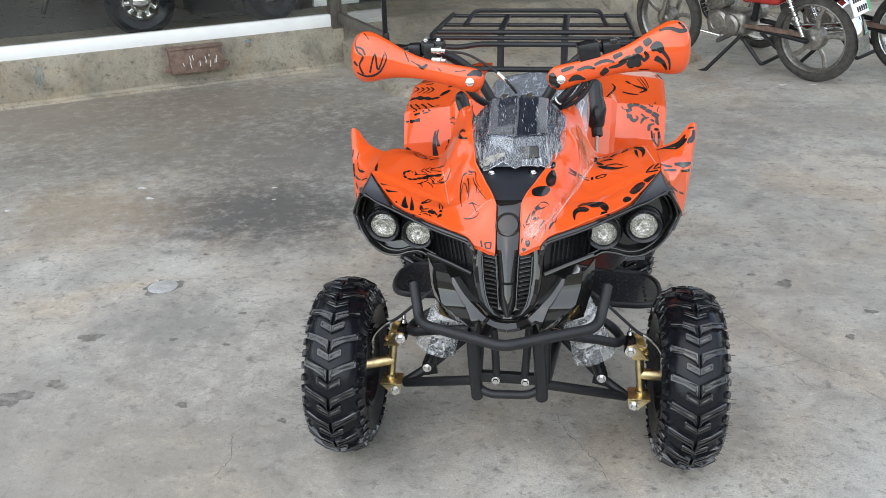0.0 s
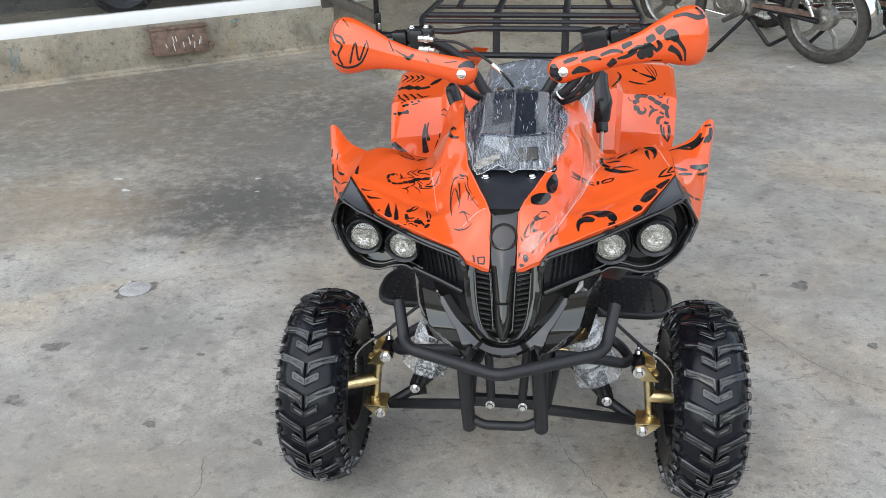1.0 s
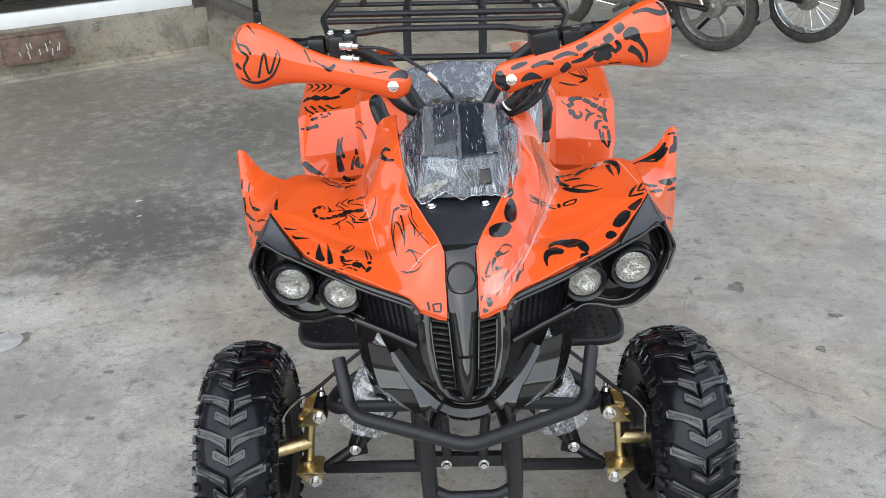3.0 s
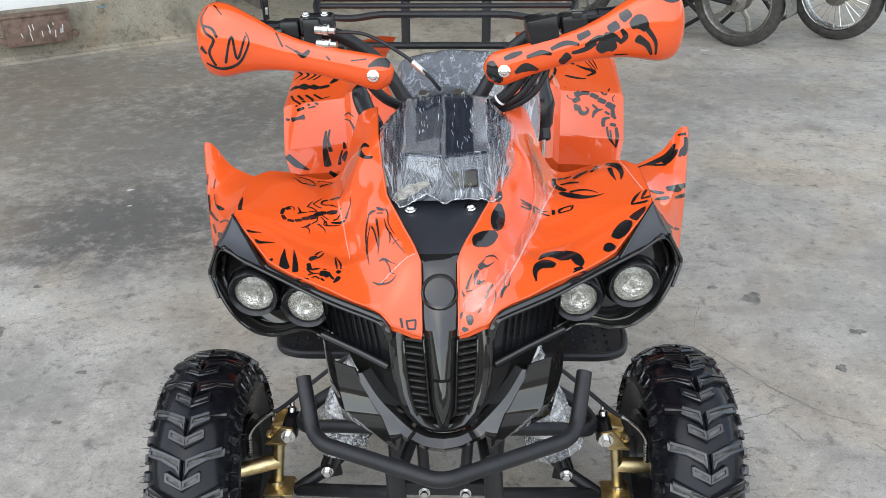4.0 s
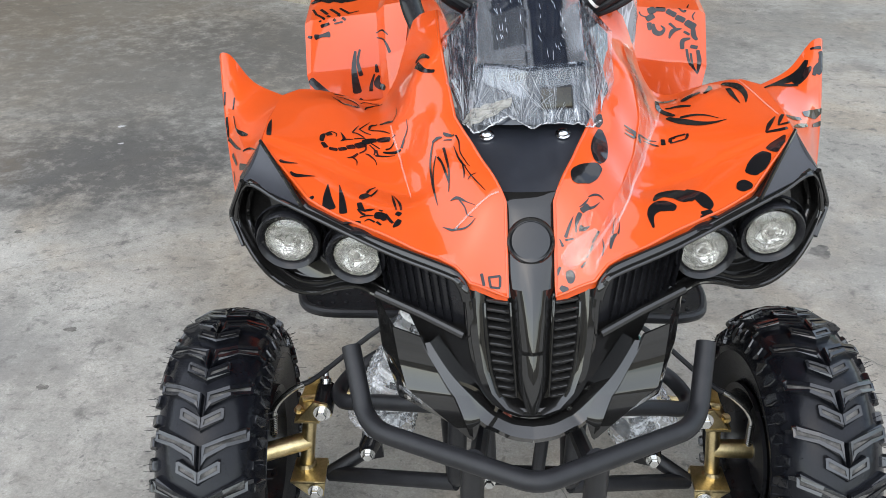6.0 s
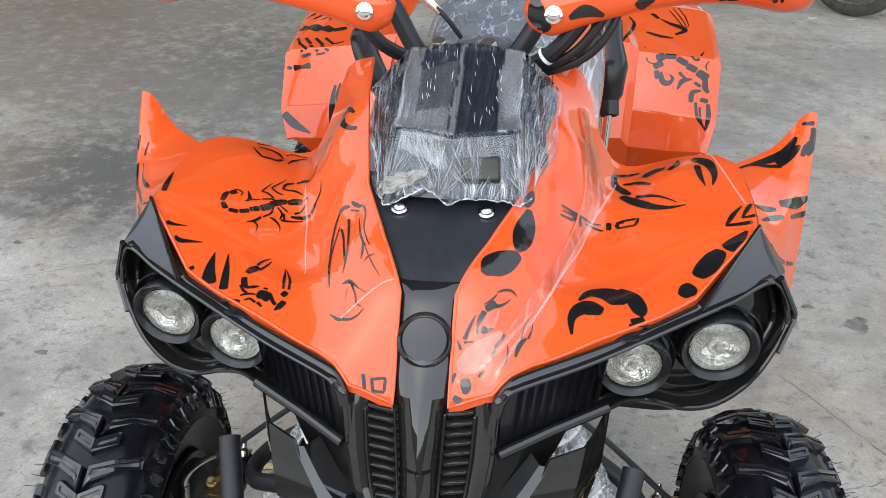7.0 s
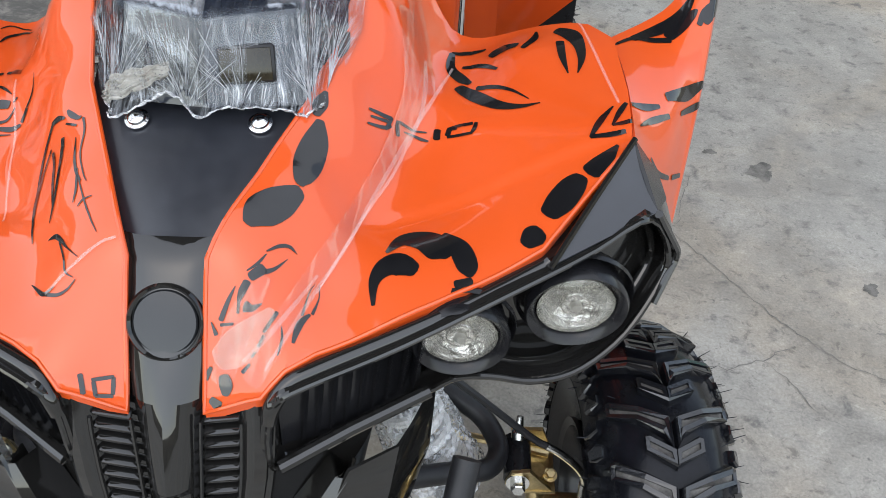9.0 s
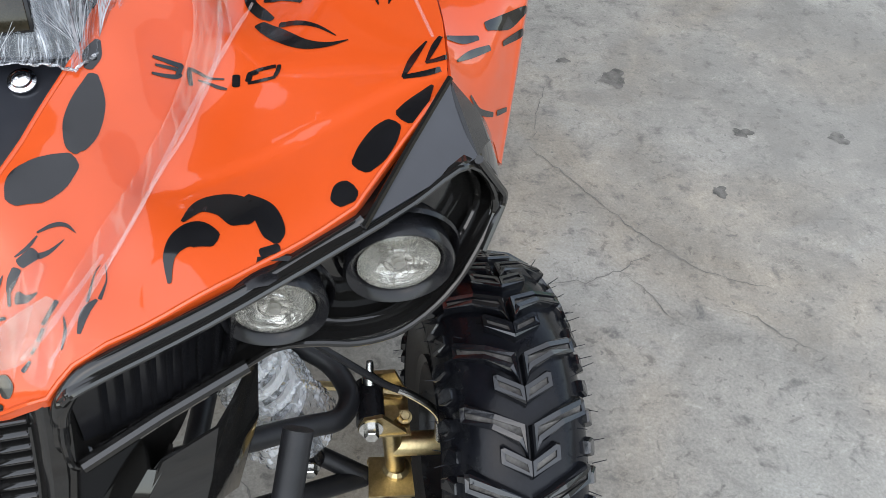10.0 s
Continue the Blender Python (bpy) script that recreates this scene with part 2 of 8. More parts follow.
M_DARK = mat("dark_door_metal", (0.10, 0.088, 0.075), 0.5, 0.2, 0.3, 20)

# ---- building helpers ----


def part(name, bm, material, parent=None, label="", smooth=True, angle=35):
    """Links a bmesh as one mesh object under a thing or a part."""
    me = bpy.data.meshes.new(name)
    bmesh.ops.recalc_face_normals(bm, faces=bm.faces)
    bm.to_mesh(me)
    bm.free()
    me.materials.append(material)
    if smooth:
        me.shade_smooth()
        me.set_sharp_from_angle(angle=radians(angle))
    ob = new(name, me)
    if parent:
        ob.parent = parent
    return tagged(ob, label)


def thing(name, label, category, group="", at=None):
    ob = new(name)
    ob.empty_display_size = 0.1
    if at is not None:
        ob.matrix_world = at
    return tagged(ob, label, category, group)


def curve_pts(pts, steps=6, closed=False):
    """A smooth line through the points (Catmull-Rom)."""
    p = [Vector(v) for v in pts]
    n = len(p)
    if n < 3 and not closed:
        return p
    out = []
    last = n if closed else n - 1
    for i in range(last):
        if closed:
            a, b, c, d = p[i - 1], p[i], p[(i + 1) % n], p[(i + 2) % n]
        else:
            a, b, c, d = p[max(0, i - 1)], p[i], p[i + 1], p[min(n - 1, i + 2)]
        for k in range(steps):
            t = k / steps
            out.append(0.5 * (2 * b + (c - a) * t + (2 * a - 5 * b + 4 * c - d) * t * t + (3 * b - a - 3 * c + d) * t ** 3))
    if not closed:
        out.append(p[-1])
    return out


def bend_pts(pts, radius=0.03, steps=5):
    """Straight runs with rounded corners, as bent tube has."""
    p = [Vector(v) for v in pts]
    out = [p[0]]
    for a, b, c in zip(p, p[1:], p[2:]):
        r = min(radius, (a - b).length * 0.45, (c - b).length * 0.45)
        s, e = b + (a - b).normalized() * r, b + (c - b).normalized() * r
        for k in range(steps + 1):
            t = k / steps
            out.append((1 - t) ** 2 * s + 2 * t * (1 - t) * b + t * t * e)
    out.append(p[-1])
    return out


def sweep(bm, pts, r, seg=12, closed=False, caps=True, flat=None):
    """A round (or, with flat=(a, b), oval or boxy) tube along the points; r may be a list."""
    pts = [Vector(p) for p in pts]
    n = len(pts)
    rings = []
    up = None
    for i, p in enumerate(pts):
        a = pts[i - 1] if (i or closed) else p
        b = pts[(i + 1) % n] if (i < n - 1 or closed) else p
        t = (b - a).normalized()
        if up is None:
            up = Vector((0, 0, 1)) if abs(t.z) < 0.9 else Vector((0, 1, 0))
        side = t.cross(up)
        if side.length < 1e-6:
            side = t.orthogonal()
        side.normalize()
        up = side.cross(t).normalized()
        rr = r[i] if isinstance(r, (list, tuple)) else r
        ra, rb = (flat[0] * rr, flat[1] * rr) if flat else (rr, rr)
        rings.append([bm.verts.new(p + side * ra * math.cos(q) + up * rb * math.sin(q)) for q in (2 * math.pi * k / seg for k in range(seg))])
    m = n if closed else n - 1
    for i in range(m):
        x, y = rings[i], rings[(i + 1) % n]
        for k in range(seg):
            bm.faces.new((x[k], x[(k + 1) % seg], y[(k + 1) % seg], y[k]))
    if caps and not closed:
        bm.faces.new(rings[0][::-1])
        bm.faces.new(rings[-1])
    return bm


def tube(pts, r, seg=12, **kw):
    return sweep(bmesh.new(), pts, r, seg, **kw)


def lathe(bm, profile, m=None, seg=32, closed=False):
    """Turns (radius, height) pairs about the z axis of the pose m."""
    m = m or Matrix()
    rings = []
    for r, h in profile:
        if r < 1e-6:
            rings.append([bm.verts.new(m @ Vector((0, 0, h)))])
        else:
            rings.append([bm.verts.new(m @ Vector((r * math.cos(q), r * math.sin(q), h))) for q in (2 * math.pi * k / seg for k in range(seg))])
    pairs = list(zip(rings, rings[1:])) + ([(rings[-1], rings[0])] if closed else [])
    for x, y in pairs:
        if len(x) == 1 and len(y) == 1:
            continue
        for k in range(seg):
            j = (k + 1) % seg
            if len(x) == 1:
                bm.faces.new((x[0], y[j], y[k]))
            elif len(y) == 1:
                bm.faces.new((x[k], x[j], y[0]))
            else:
                bm.faces.new((x[k], x[j], y[j], y[k]))
    return bm


def along(a, b):
    """A pose at a whose z axis points to b."""
    a, b = Vector(a), Vector(b)
    return Matrix.Translation(a) @ (b - a).to_track_quat("Z", "Y").to_matrix().to_4x4()


def block(bm, size, m=None, bevel=0.003, seg=2):
    """A box of that size about its centre, edges rounded."""
    g = bmesh.ops.create_cube(bm, size=1)
    v = g["verts"]
    bmesh.ops.scale(bm, vec=size, verts=v)
    if bevel:
        e = list({e for x in v for e in x.link_edges})
        r = bmesh.ops.bevel(bm, geom=e, offset=bevel, segments=seg, affect="EDGES", profile=0.5)
        v = list({x for f in r["faces"] for x in f.verts} | {x for x in v if x.is_valid})
        # all vertices of this island
        seen, stack = set(v), list(v)
        while stack:
            x = stack.pop()
            for e in x.link_edges:
                o = e.other_vert(x)
                if o not in seen:
                    seen.add(o)
                    stack.append(o)
        v = list(seen)
    if m is not None:
        bmesh.ops.transform(bm, matrix=m, verts=v)
    return bm


def sheet(bm, rows, thick=0.0):
    """A surface over a grid of points; with thick a back side that far behind it and closed rims."""
    rows = [[Vector(p) for p in r] for r in rows]
    h, w = len(rows), len(rows[0])
    top = [[bm.verts.new(p) for p in r] for r in rows]
    for i in range(h - 1):
        for j in range(w - 1):
            bm.faces.new((top[i][j], top[i][j + 1], top[i + 1][j + 1], top[i + 1][j]))
    if thick:
        back = []
        for i in range(h):
            line = []
            for j in range(w):
                du = rows[min(h - 1, i + 1)][j] - rows[max(0, i - 1)][j]
                dv = rows[i][min(w - 1, j + 1)] - rows[i][max(0, j - 1)]
                nrm = du.cross(dv)
                nrm = nrm.normalized() if nrm.length > 1e-9 else Vector((0, 0, 1))
                line.append(bm.verts.new(rows[i][j] - nrm * thick))
            back.append(line)
        for i in range(h - 1):
            for j in range(w - 1):
                bm.faces.new((back[i][j], back[i + 1][j], back[i + 1][j + 1], back[i][j + 1]))
        rim = [(i, 0) for i in range(h)] + [(h - 1, j) for j in range(1, w)] + [(i, w - 1) for i in range(h - 2, -1, -1)] + [(0, j) for j in range(w - 2, 0, -1)]
        for (a, b), (c, d) in zip(rim, rim[1:] + rim[:1]):
            try:
                bm.faces.new((top[a][b], back[a][b], back[c][d], top[c][d]))
            except ValueError:
                pass
    return bm


def loft(lines, across=8, steps=5):
    """Rows of points between smooth lines: each line is smoothed along, then the lines are joined smoothly."""
    dense = [curve_pts(l, steps) for l in lines]
    return [curve_pts(col, across) for col in zip(*dense)]


def plate(bm, outline, direction, depth, m=None):
    """A flat outline (3D points) pushed along a direction into a solid plate."""
    d = Vector(direction) * depth
    a = [bm.verts.new(Vector(p)) for p in outline]
    b = [bm.verts.new(Vector(p) + d) for p in outline]
    bm.faces.new(a)
    bm.faces.new(b[::-1])
    n = len(a)
    for i in range(n):
        bm.faces.new((a[i], b[i], b[(i + 1) % n], a[(i + 1) % n]))
    if m is not None:
        bmesh.ops.transform(bm, matrix=m, verts=a + b)
    return bm


def flip(pts, s):
    return [Vector((s * p[0], p[1], p[2])) for p in pts]


def bolt(bm, at, way, r=0.008, washer=1.5, h=0.007):
    """A hex head on a washer, its axis along way."""
    m = along(at, Vector(at) + Vector(way))
    lathe(bm, [(0, 0), (r * washer, 0), (r * washer, 0.002), (r * 0.9, 0.002)], m, 14)
    lathe(bm, [(r, 0.002), (r, h), (r * 0.85, h + 0.0015), (0, h + 0.0015)], m, 6)
    return bm


def dome_screw(bm, at, way, r=0.008):
    """A bright pan-head screw with a flange."""
    m = along(at, Vector(at) + Vector(way))
    lathe(bm, [(0, 0), (r * 1.35, 0), (r * 1.35, 0.0012), (r, 0.0020), (r * 0.93, 0.0040), (r * 0.70, 0.0054), (r * 0.35, 0.0062), (0, 0.0064)], m, 20)
    return bm


SMOOTH = 6e-5


def spline_height(pts):
    """A smooth height z(x, y) close to control points (thin-plate spline)."""
    p = np.array(pts, float)
    n = len(p)
    d = np.hypot(p[:, None, 0] - p[None, :, 0], p[:, None, 1] - p[None, :, 1])
    with np.errstate(divide="ignore", invalid="ignore"):
        k = np.where(d > 0, d * d * np.log(d), 0)
    a = np.zeros((n + 3, n + 3))
    a[:n, :n] = k + SMOOTH * np.eye(n)
    a[:n, n], a[:n, n + 1:] = 1, p[:, :2]
    a[n, :n], a[n + 1:, :n] = 1, p[:, :2].T
    w = np.linalg.solve(a, np.concatenate([p[:, 2], np.zeros(3)]))

    def z(x, y):
        d = np.hypot(p[:, 0] - x, p[:, 1] - y)
        with np.errstate(divide="ignore", invalid="ignore"):
            k = np.where(d > 0, d * d * np.log(d), 0)
        return float(k @ w[:n] + w[n] + w[n + 1] * x + w[n + 2] * y)

    return z

# ---- a tyre's section ----


class Tyre:
    """A tyre's cross section: lateral place and radius along the outside, from bead to bead."""

    def __init__(self, radius, width, rim):
        w, r = width / 2, radius
        half = [(0, r), (w * 0.40, r - 0.004), (w * 0.68, r - 0.014), (w * 0.90, r - 0.034), (w * 1.0, r - 0.060), (w * 0.99, (r + rim) / 2 - 0.005), (w * 0.86, rim + 0.018), (w * 0.74, rim)]
        pts = [(-a, b) for a, b in half[:0:-1]] + half
        line = curve_pts([(a, b, 0) for a, b in pts], 5)
        self.p = np.array([(v.x, v.y) for v in line])
        d = np.hypot(*np.diff(self.p, axis=0).T)
        self.s = np.concatenate([[0], np.cumsum(d)])
        self.s -= self.s[-1] / 2
        self.radius = radius

    def at(self, v, h=0.0):
        """Lateral place and radius at arc length v from the middle, h proud of the surface."""
        x, y = np.interp(v, self.s, self.p[:, 0]), np.interp(v, self.s, self.p[:, 1])
        e = 0.006
        dx = np.interp(v + e, self.s, self.p[:, 0]) - np.interp(v - e, self.s, self.p[:, 0])
        dy = np.interp(v + e, self.s, self.p[:, 1]) - np.interp(v - e, self.s, self.p[:, 1])
        n = math.hypot(dx, dy) or 1
        return x - h * dy / n, y + h * dx / n

    def point(self, s, v, h=0.0):
        """On the tyre: s metres round the tread, v metres across it. The axle lies along x."""
        x, r = self.at(v, h)
        a = s / self.radius
        return Vector((x, -r * math.cos(a), r * math.sin(a)))



# ---- the yard and the shop front ----
# the shop's kerb runs along SHOP_A from SHOP_Q, and its face looks along SHOP_N into the yard
SHOP_TURN = 33.5
SHOP = Matrix.Translation((-1.6, 4.42, 0)) @ pose(0, 0, 0, 0, 0, SHOP_TURN)  # x along the kerb, -y into the yard


def place(p):
    return SHOP @ Vector(p)


def yard_ground():
    bm = bmesh.new()
    xs = [-60, -20, -8] + [-5 + 0.25 * i for i in range(45)] + [8, 20, 60]
    rows = [[Vector((x, y, 0.0)) for x in xs] for y in [-60, -20, -8] + [-4 + 0.25 * i for i in range(50)] + [10, 20, 60]]
    sheet(bm, rows)
    ob = part("ground", bm, M_GROUND, smooth=False)
    return tagged(ob, "worn grey trowelled concrete yard with stains and cracks", "ground", kind="structure")


yard_ground()


def box_at(name, lo, hi, material, label, category, parent=None, bevel=0.004, kind="structure"):
    """A rounded box between two corners given in the shop front's own axes."""
    lo, hi = Vector(lo), Vector(hi)
    bm = block(bmesh.new(), hi - lo, SHOP @ Matrix.Translation((lo + hi) / 2), bevel)
    ob = part(name, bm, material, parent)
    return tagged(ob, label, category, kind=kind)


box_at("kerb", (-9, 0, -0.05), (0.0, 0.9, 0.30), M_KERB, "stained raised concrete plinth under the shop window", "kerb", bevel=0.02)
box_at("kerb", (2.35, 0, -0.05), (7, 0.9, 0.30), M_KERB, "stained raised concrete plinth behind the motorcycles", "kerb", bevel=0.02)
box_at("shop_floor", (-9, 0.9, -0.05), (7, 7, 0.30), mat("shop_floor_tiles", (0.06, 0.056, 0.052), 0.3, 0, 0.3, 3), "dark polished floor inside the shop", "floor", bevel=0)


def ramp():
    bm = bmesh.new()
    rows = []
    for i in range(15):
        v = i / 14
        row = []
        for j in range(25):
            u = -0.02 + 2.36 * j / 24
            out = 1.22 + 0.05 * math.sin(7 * u) - 0.22 * max(0, 1 - u / 0.25) ** 2
            z = 0.298 * (1 - v) ** 0.9 + 0.035 * v
            z += 0.006 * noise.noise((u * 5, v * 6, 3))
            row.append(place((u, 0.9 - v * (0.9 + out), z if v > 0.42 else max(z, 0.298 - 0.05 * v))))
        rows.append(row)
    rows.append([Vector((p.x, p.y, -0.03)) + (place((0, -0.02, 0)) - place((0, 0, 0))) for p in rows[-1]])
    sheet(bm, rows)
    # the left cheek of the ramp
    left = [r[0] for r in rows]
    sheet(bm, [left, [Vector((p.x, p.y, -0.03)) for p in left]])
    ob = part("ramp", bm, M_KERB)
    tagged(ob, "rough concrete ramp up to the shop entrance", "ramp", kind="structure")


ramp()

# ---- shop window, door, and what stands about ----
M_GLASS = glass("window_glass", (0.93, 0.95, 0.94), 0.0, 1.45)
M_WALL = mat("painted_render", (0.25, 0.235, 0.21), 0.8, 0, 0.15, 3, 0.2, 60)
M_FACADE = mat("dark_facade", (0.13, 0.115, 0.10), 0.8, 0, 0.2, 1.5)
M_UNSEEN_EAVE = mat("unseen_eave_dark", (0.07, 0.062, 0.055), 0.8, 0, 0.3, 1.5)
M_TILE = mat("white_wall_tile", (0.66, 0.65, 0.61), 0.35, 0, 0.1, 5)


def shop_front():
    win = tagged(new("window_1"), "large dark shop window in a white frame", "window", kind="structure")
    box_at("window_sill", (-9, 0.015, 0.295), (-0.09, 0.075, 0.385), M_WHITE, "", "", win, 0.006)
    box_at("window_frame", (-9, 0.015, 2.55), (-0.09, 0.075, 2.64), M_WHITE, "", "", win, 0.006)
    for x in (-6.2, -3.6):
        box_at("window_frame", (x, 0.015, 0.386), (x + 0.06, 0.075, 2.548), M_WHITE, "", "", win, 0.006)
    for a, b in ((-8.9, -6.2), (-6.14, -3.6), (-3.54, -0.09)):
        pane = box_at("pane", (a, 0.038, 0.387), (b, 0.044, 2.547), M_GLASS, "", "", win, 0)
        pane.visible_shadow = False
    box_at("door_post", (-0.088, 0.0, 0.28), (0.0, 0.10, 2.64), M_DARK, "dark metal door post", "post")
    # both walls are unseen; their heights set what glossy parts reflect
    box_at("wall_upper", (-2.6, 0.0, 2.645), (7, 0.25, 7.5), M_FACADE, "unseen plain wall above the shop front, tall for dark reflections", "wall", bevel=0)
    box_at("wall_upper", (-9, 0.0, 2.645), (-2.61, 0.25, 3.4), M_FACADE, "unseen low wall above the shop front, low to let sky in", "wall", bevel=0)
    box_at("wall_right", (2.36, 0.06, 0.301), (7, 0.30, 2.64), M_TILE, "pale tiled wall behind the motorcycles", "wall", bevel=0)
    box_at("trim", (2.36, 0.03, 0.302), (7, 0.058, 0.40), M_WHITE, "white skirting strip along the wall", "trim")
    # unseen slab, added to darken the ground towards the kerb
    box_at("canopy", (-3.0, -1.6, 3.05), (7, 0.0, 3.2), M_FACADE, "unseen slab added to shade the shop front", "canopy", bevel=0)
    # unseen roof, added so that upward panels reflect it instead of bright sky
    box_at("unseen_eave", (-3.4, -3.9, 7.5), (7, 0.25, 7.7), M_UNSEEN_EAVE, "unseen dark roof, added to keep sky out of reflections", "roof", bevel=0)
    box_at("wall_back", (-9, 6.9, 0.3), (7, 7.1, 3.0), M_WALL, "shop's rear wall in shade", "wall", bevel=0)
    box_at("ceiling", (-9, 0.26, 2.65), (7, 6.88, 2.75), M_WALL, "shop ceiling", "ceiling", bevel=0)
    for x in (-9.1, 7.0):
        box_at("wall_side", (x, 0.3, 0.0), (x + 0.1, 7, 2.9), M_WALL, "shop's side wall", "wall", bevel=0)
    box_at("trim", (0.06, 0.93, 0.302), (0.46, 0.99, 0.37), M_WHITE, "white inner window sill beside the entrance", "trim")
    # glass door, swung out over the ramp
    door = tagged(new("door_1"), "glass entrance door with dark metal rails, standing open", "door", kind="structure")
    box_at("door_rail", (-0.045, -0.90, 0.325), (-0.005, 0.0, 0.40), M_DARK, "", "", door, 0.004)
    box_at("door_rail", (-0.045, -0.90, 2.3), (-0.005, 0.0, 2.36), M_DARK, "", "", door, 0.004)
    box_at("door_stile", (-0.040, -0.925, 0.325), (-0.010, -0.902, 2.36), M_SATIN, "", "", door, 0.004)
    box_at("floor_bolt", (-0.042, -0.945, 0.27), (-0.008, -0.926, 0.40), M_SATIN, "", "", door, 0.004)
    box_at("floor_bolt", (-0.034, -0.950, 0.30), (-0.016, -0.9455, 0.34), M_STEEL, "", "", door, 0.002)
    pane = box_at("pane", (-0.028, -0.90, 0.401), (-0.022, 0.0, 2.299), M_GLASS, "", "", door, 0)
    pane.visible_shadow = False


shop_front()


M_CHIP = mat("pale_paint_chip", (0.58, 0.575, 0.56), 0.6, 0, 0.1, 40)


def rust_box():
    root = thing("junction_box", "rusty brown steel junction box fixed to the concrete plinth", "junction box")
    m = SHOP @ Matrix.Translation((-1.10, -0.035, 0.185)) @ pose(0, 0, 0, 0, 0, 0)
    part("body", block(bmesh.new(), (0.36, 0.09, 0.165), m, 0.005), M_RUST, root, "scratched rust-brown steel")
    part("lid", block(bmesh.new(), (0.375, 0.10, 0.014), m @ Matrix.Translation((0, -0.002, 0.088)), 0.003), M_RUST, root)
    for s in (-1, 1):
        part("lug", lathe(bmesh.new(), [(0, -0.01), (0.022, -0.01), (0.022, 0.012), (0.008, 0.014), (0, 0.014)], m @ Matrix.Translation((s * 0.20, -0.03, -0.045)) @ pose(0, 0, 0, 90), 14), M_RUST, root, "round fixing lug")
    rng = random.Random(5)
    for k in range(11):
        x, z, h = rng.uniform(-0.10, 0.15), rng.uniform(-0.02, 0.04), rng.uniform(0.015, 0.05)
        part("scratch", sweep(bmesh.new(), [m @ Vector((x, -0.0462, z)), m @ Vector((x + rng.uniform(-0.008, 0.008), -0.0462, z - h))], 0.003, 5, flat=(1, 0.3)), M_CHIP, root, "pale paint drip")


rust_box()


def parked_wheel(parent, m, r, w, rim, material, rim_mat, spokes=0, name="wheel", label=""):
    """A plain tyre with rim and hub; spokes: cast ones if few, wires if many."""
    root = new(name)
    root.parent = parent
    root.matrix_local = m
    tagged(root, label)
    t = Tyre(r, w, rim)
    part("tyre", lathe(bmesh.new(), [(b, a) for a, b in t.p], pose(0, 0, 0, 0, 90, 0), 48), material, root, "dull black rubber tyre")
    mm = pose(0, 0, 0, 0, 90, 0)
    part("rim", lathe(bmesh.new(), [(rim + 0.006, w * 0.36), (rim - 0.006, w * 0.40), (rim - 0.016, w * 0.25), (rim - 0.018, -w * 0.25), (rim - 0.006, -w * 0.40), (rim + 0.006, -w * 0.36)], mm, 48), rim_mat, root)
    if 0 < spokes < 12:
        for k in range(spokes):
            a = 2 * math.pi * k / spokes
            pts = [Vector((0, 0.05 * math.cos(a), 0.05 * math.sin(a))), Vector((0, (rim * 0.55) * math.cos(a + 0.22), (rim * 0.55) * math.sin(a + 0.22))), Vector((0, (rim - 0.012) * math.cos(a + 0.1), (rim - 0.012) * math.sin(a + 0.1)))]
            part("spoke", sweep(bmesh.new(), curve_pts(pts, 4), 0.011, 8, flat=(0.7, 1.5)), rim_mat, root)
    elif spokes:
        for k in range(spokes):
            a, b, s = 2 * math.pi * k / spokes, 2 * math.pi * (k + (1.6 if k % 2 else -1.6)) / spokes, (-1, 1)[k % 2]
            part("spoke", sweep(bmesh.new(), [(s * 0.03, 0.04 * math.cos(b), 0.04 * math.sin(b)), (0, (rim - 0.01) * math.cos(a), (rim - 0.01) * math.sin(a))], 0.0022, 5), M_STEEL, root)
    part("hub", lathe(bmesh.new(), [(0, 0.06), (0.02, 0.06), (0.03, 0.045), (0.07, 0.04), (0.075, 0.02), (0.075, -0.03), (0.05, -0.05), (0, -0.055)], mm, 28), M_ALU, root, "cast hub and brake drum")
    return root


def window_quad():
    """Parts of a black quad bike that shows behind the glass."""
    root = thing("shop_quad_bike", "black quad bike behind the shop window", "quad bike")
    face = SHOP @ Matrix.Translation((-1.36, 0.42, 0.54)) @ pose(0, 0, 0, 0, 0, -90)
    w = parked_wheel(root, face, 0.24, 0.19, 0.125, M_RUBBER, M_CHROME, 10, label="black tyre on a bright slotted rim")
    part("hub_cap", lathe(bmesh.new(), [(0, 0.085), (0.03, 0.083), (0.055, 0.07), (0.06, 0.055)], pose(0, 0, 0, 0, 90, 0), 24), M_CHROME, w)
    parked_wheel(root, SHOP @ Matrix.Translation((-0.42, 0.45, 0.53)) @ pose(0, 0, 0, 0, 0, -70), 0.23, 0.19, 0.11, M_RUBBER, M_SATIN, 5)
    part("body", block(bmesh.new(), (1.15, 0.5, 0.30), SHOP @ Matrix.Translation((-0.9, 0.85, 0.75)), 0.08, 3), M_SATIN, root, "black bodywork in the shade")
    part("engine", block(bmesh.new(), (0.34, 0.3, 0.26), SHOP @ Matrix.Translation((-0.85, 0.62, 0.52)), 0.05, 3), M_TUBE, root)
    part("bumper", tube([SHOP @ Vector(p) for p in bend_pts([(-2.0, 0.5, 0.5), (-1.9, 0.5, 0.72), (-1.5, 0.55, 0.8)], 0.05)], 0.016, 10), M_TUBE, root)


window_quad()


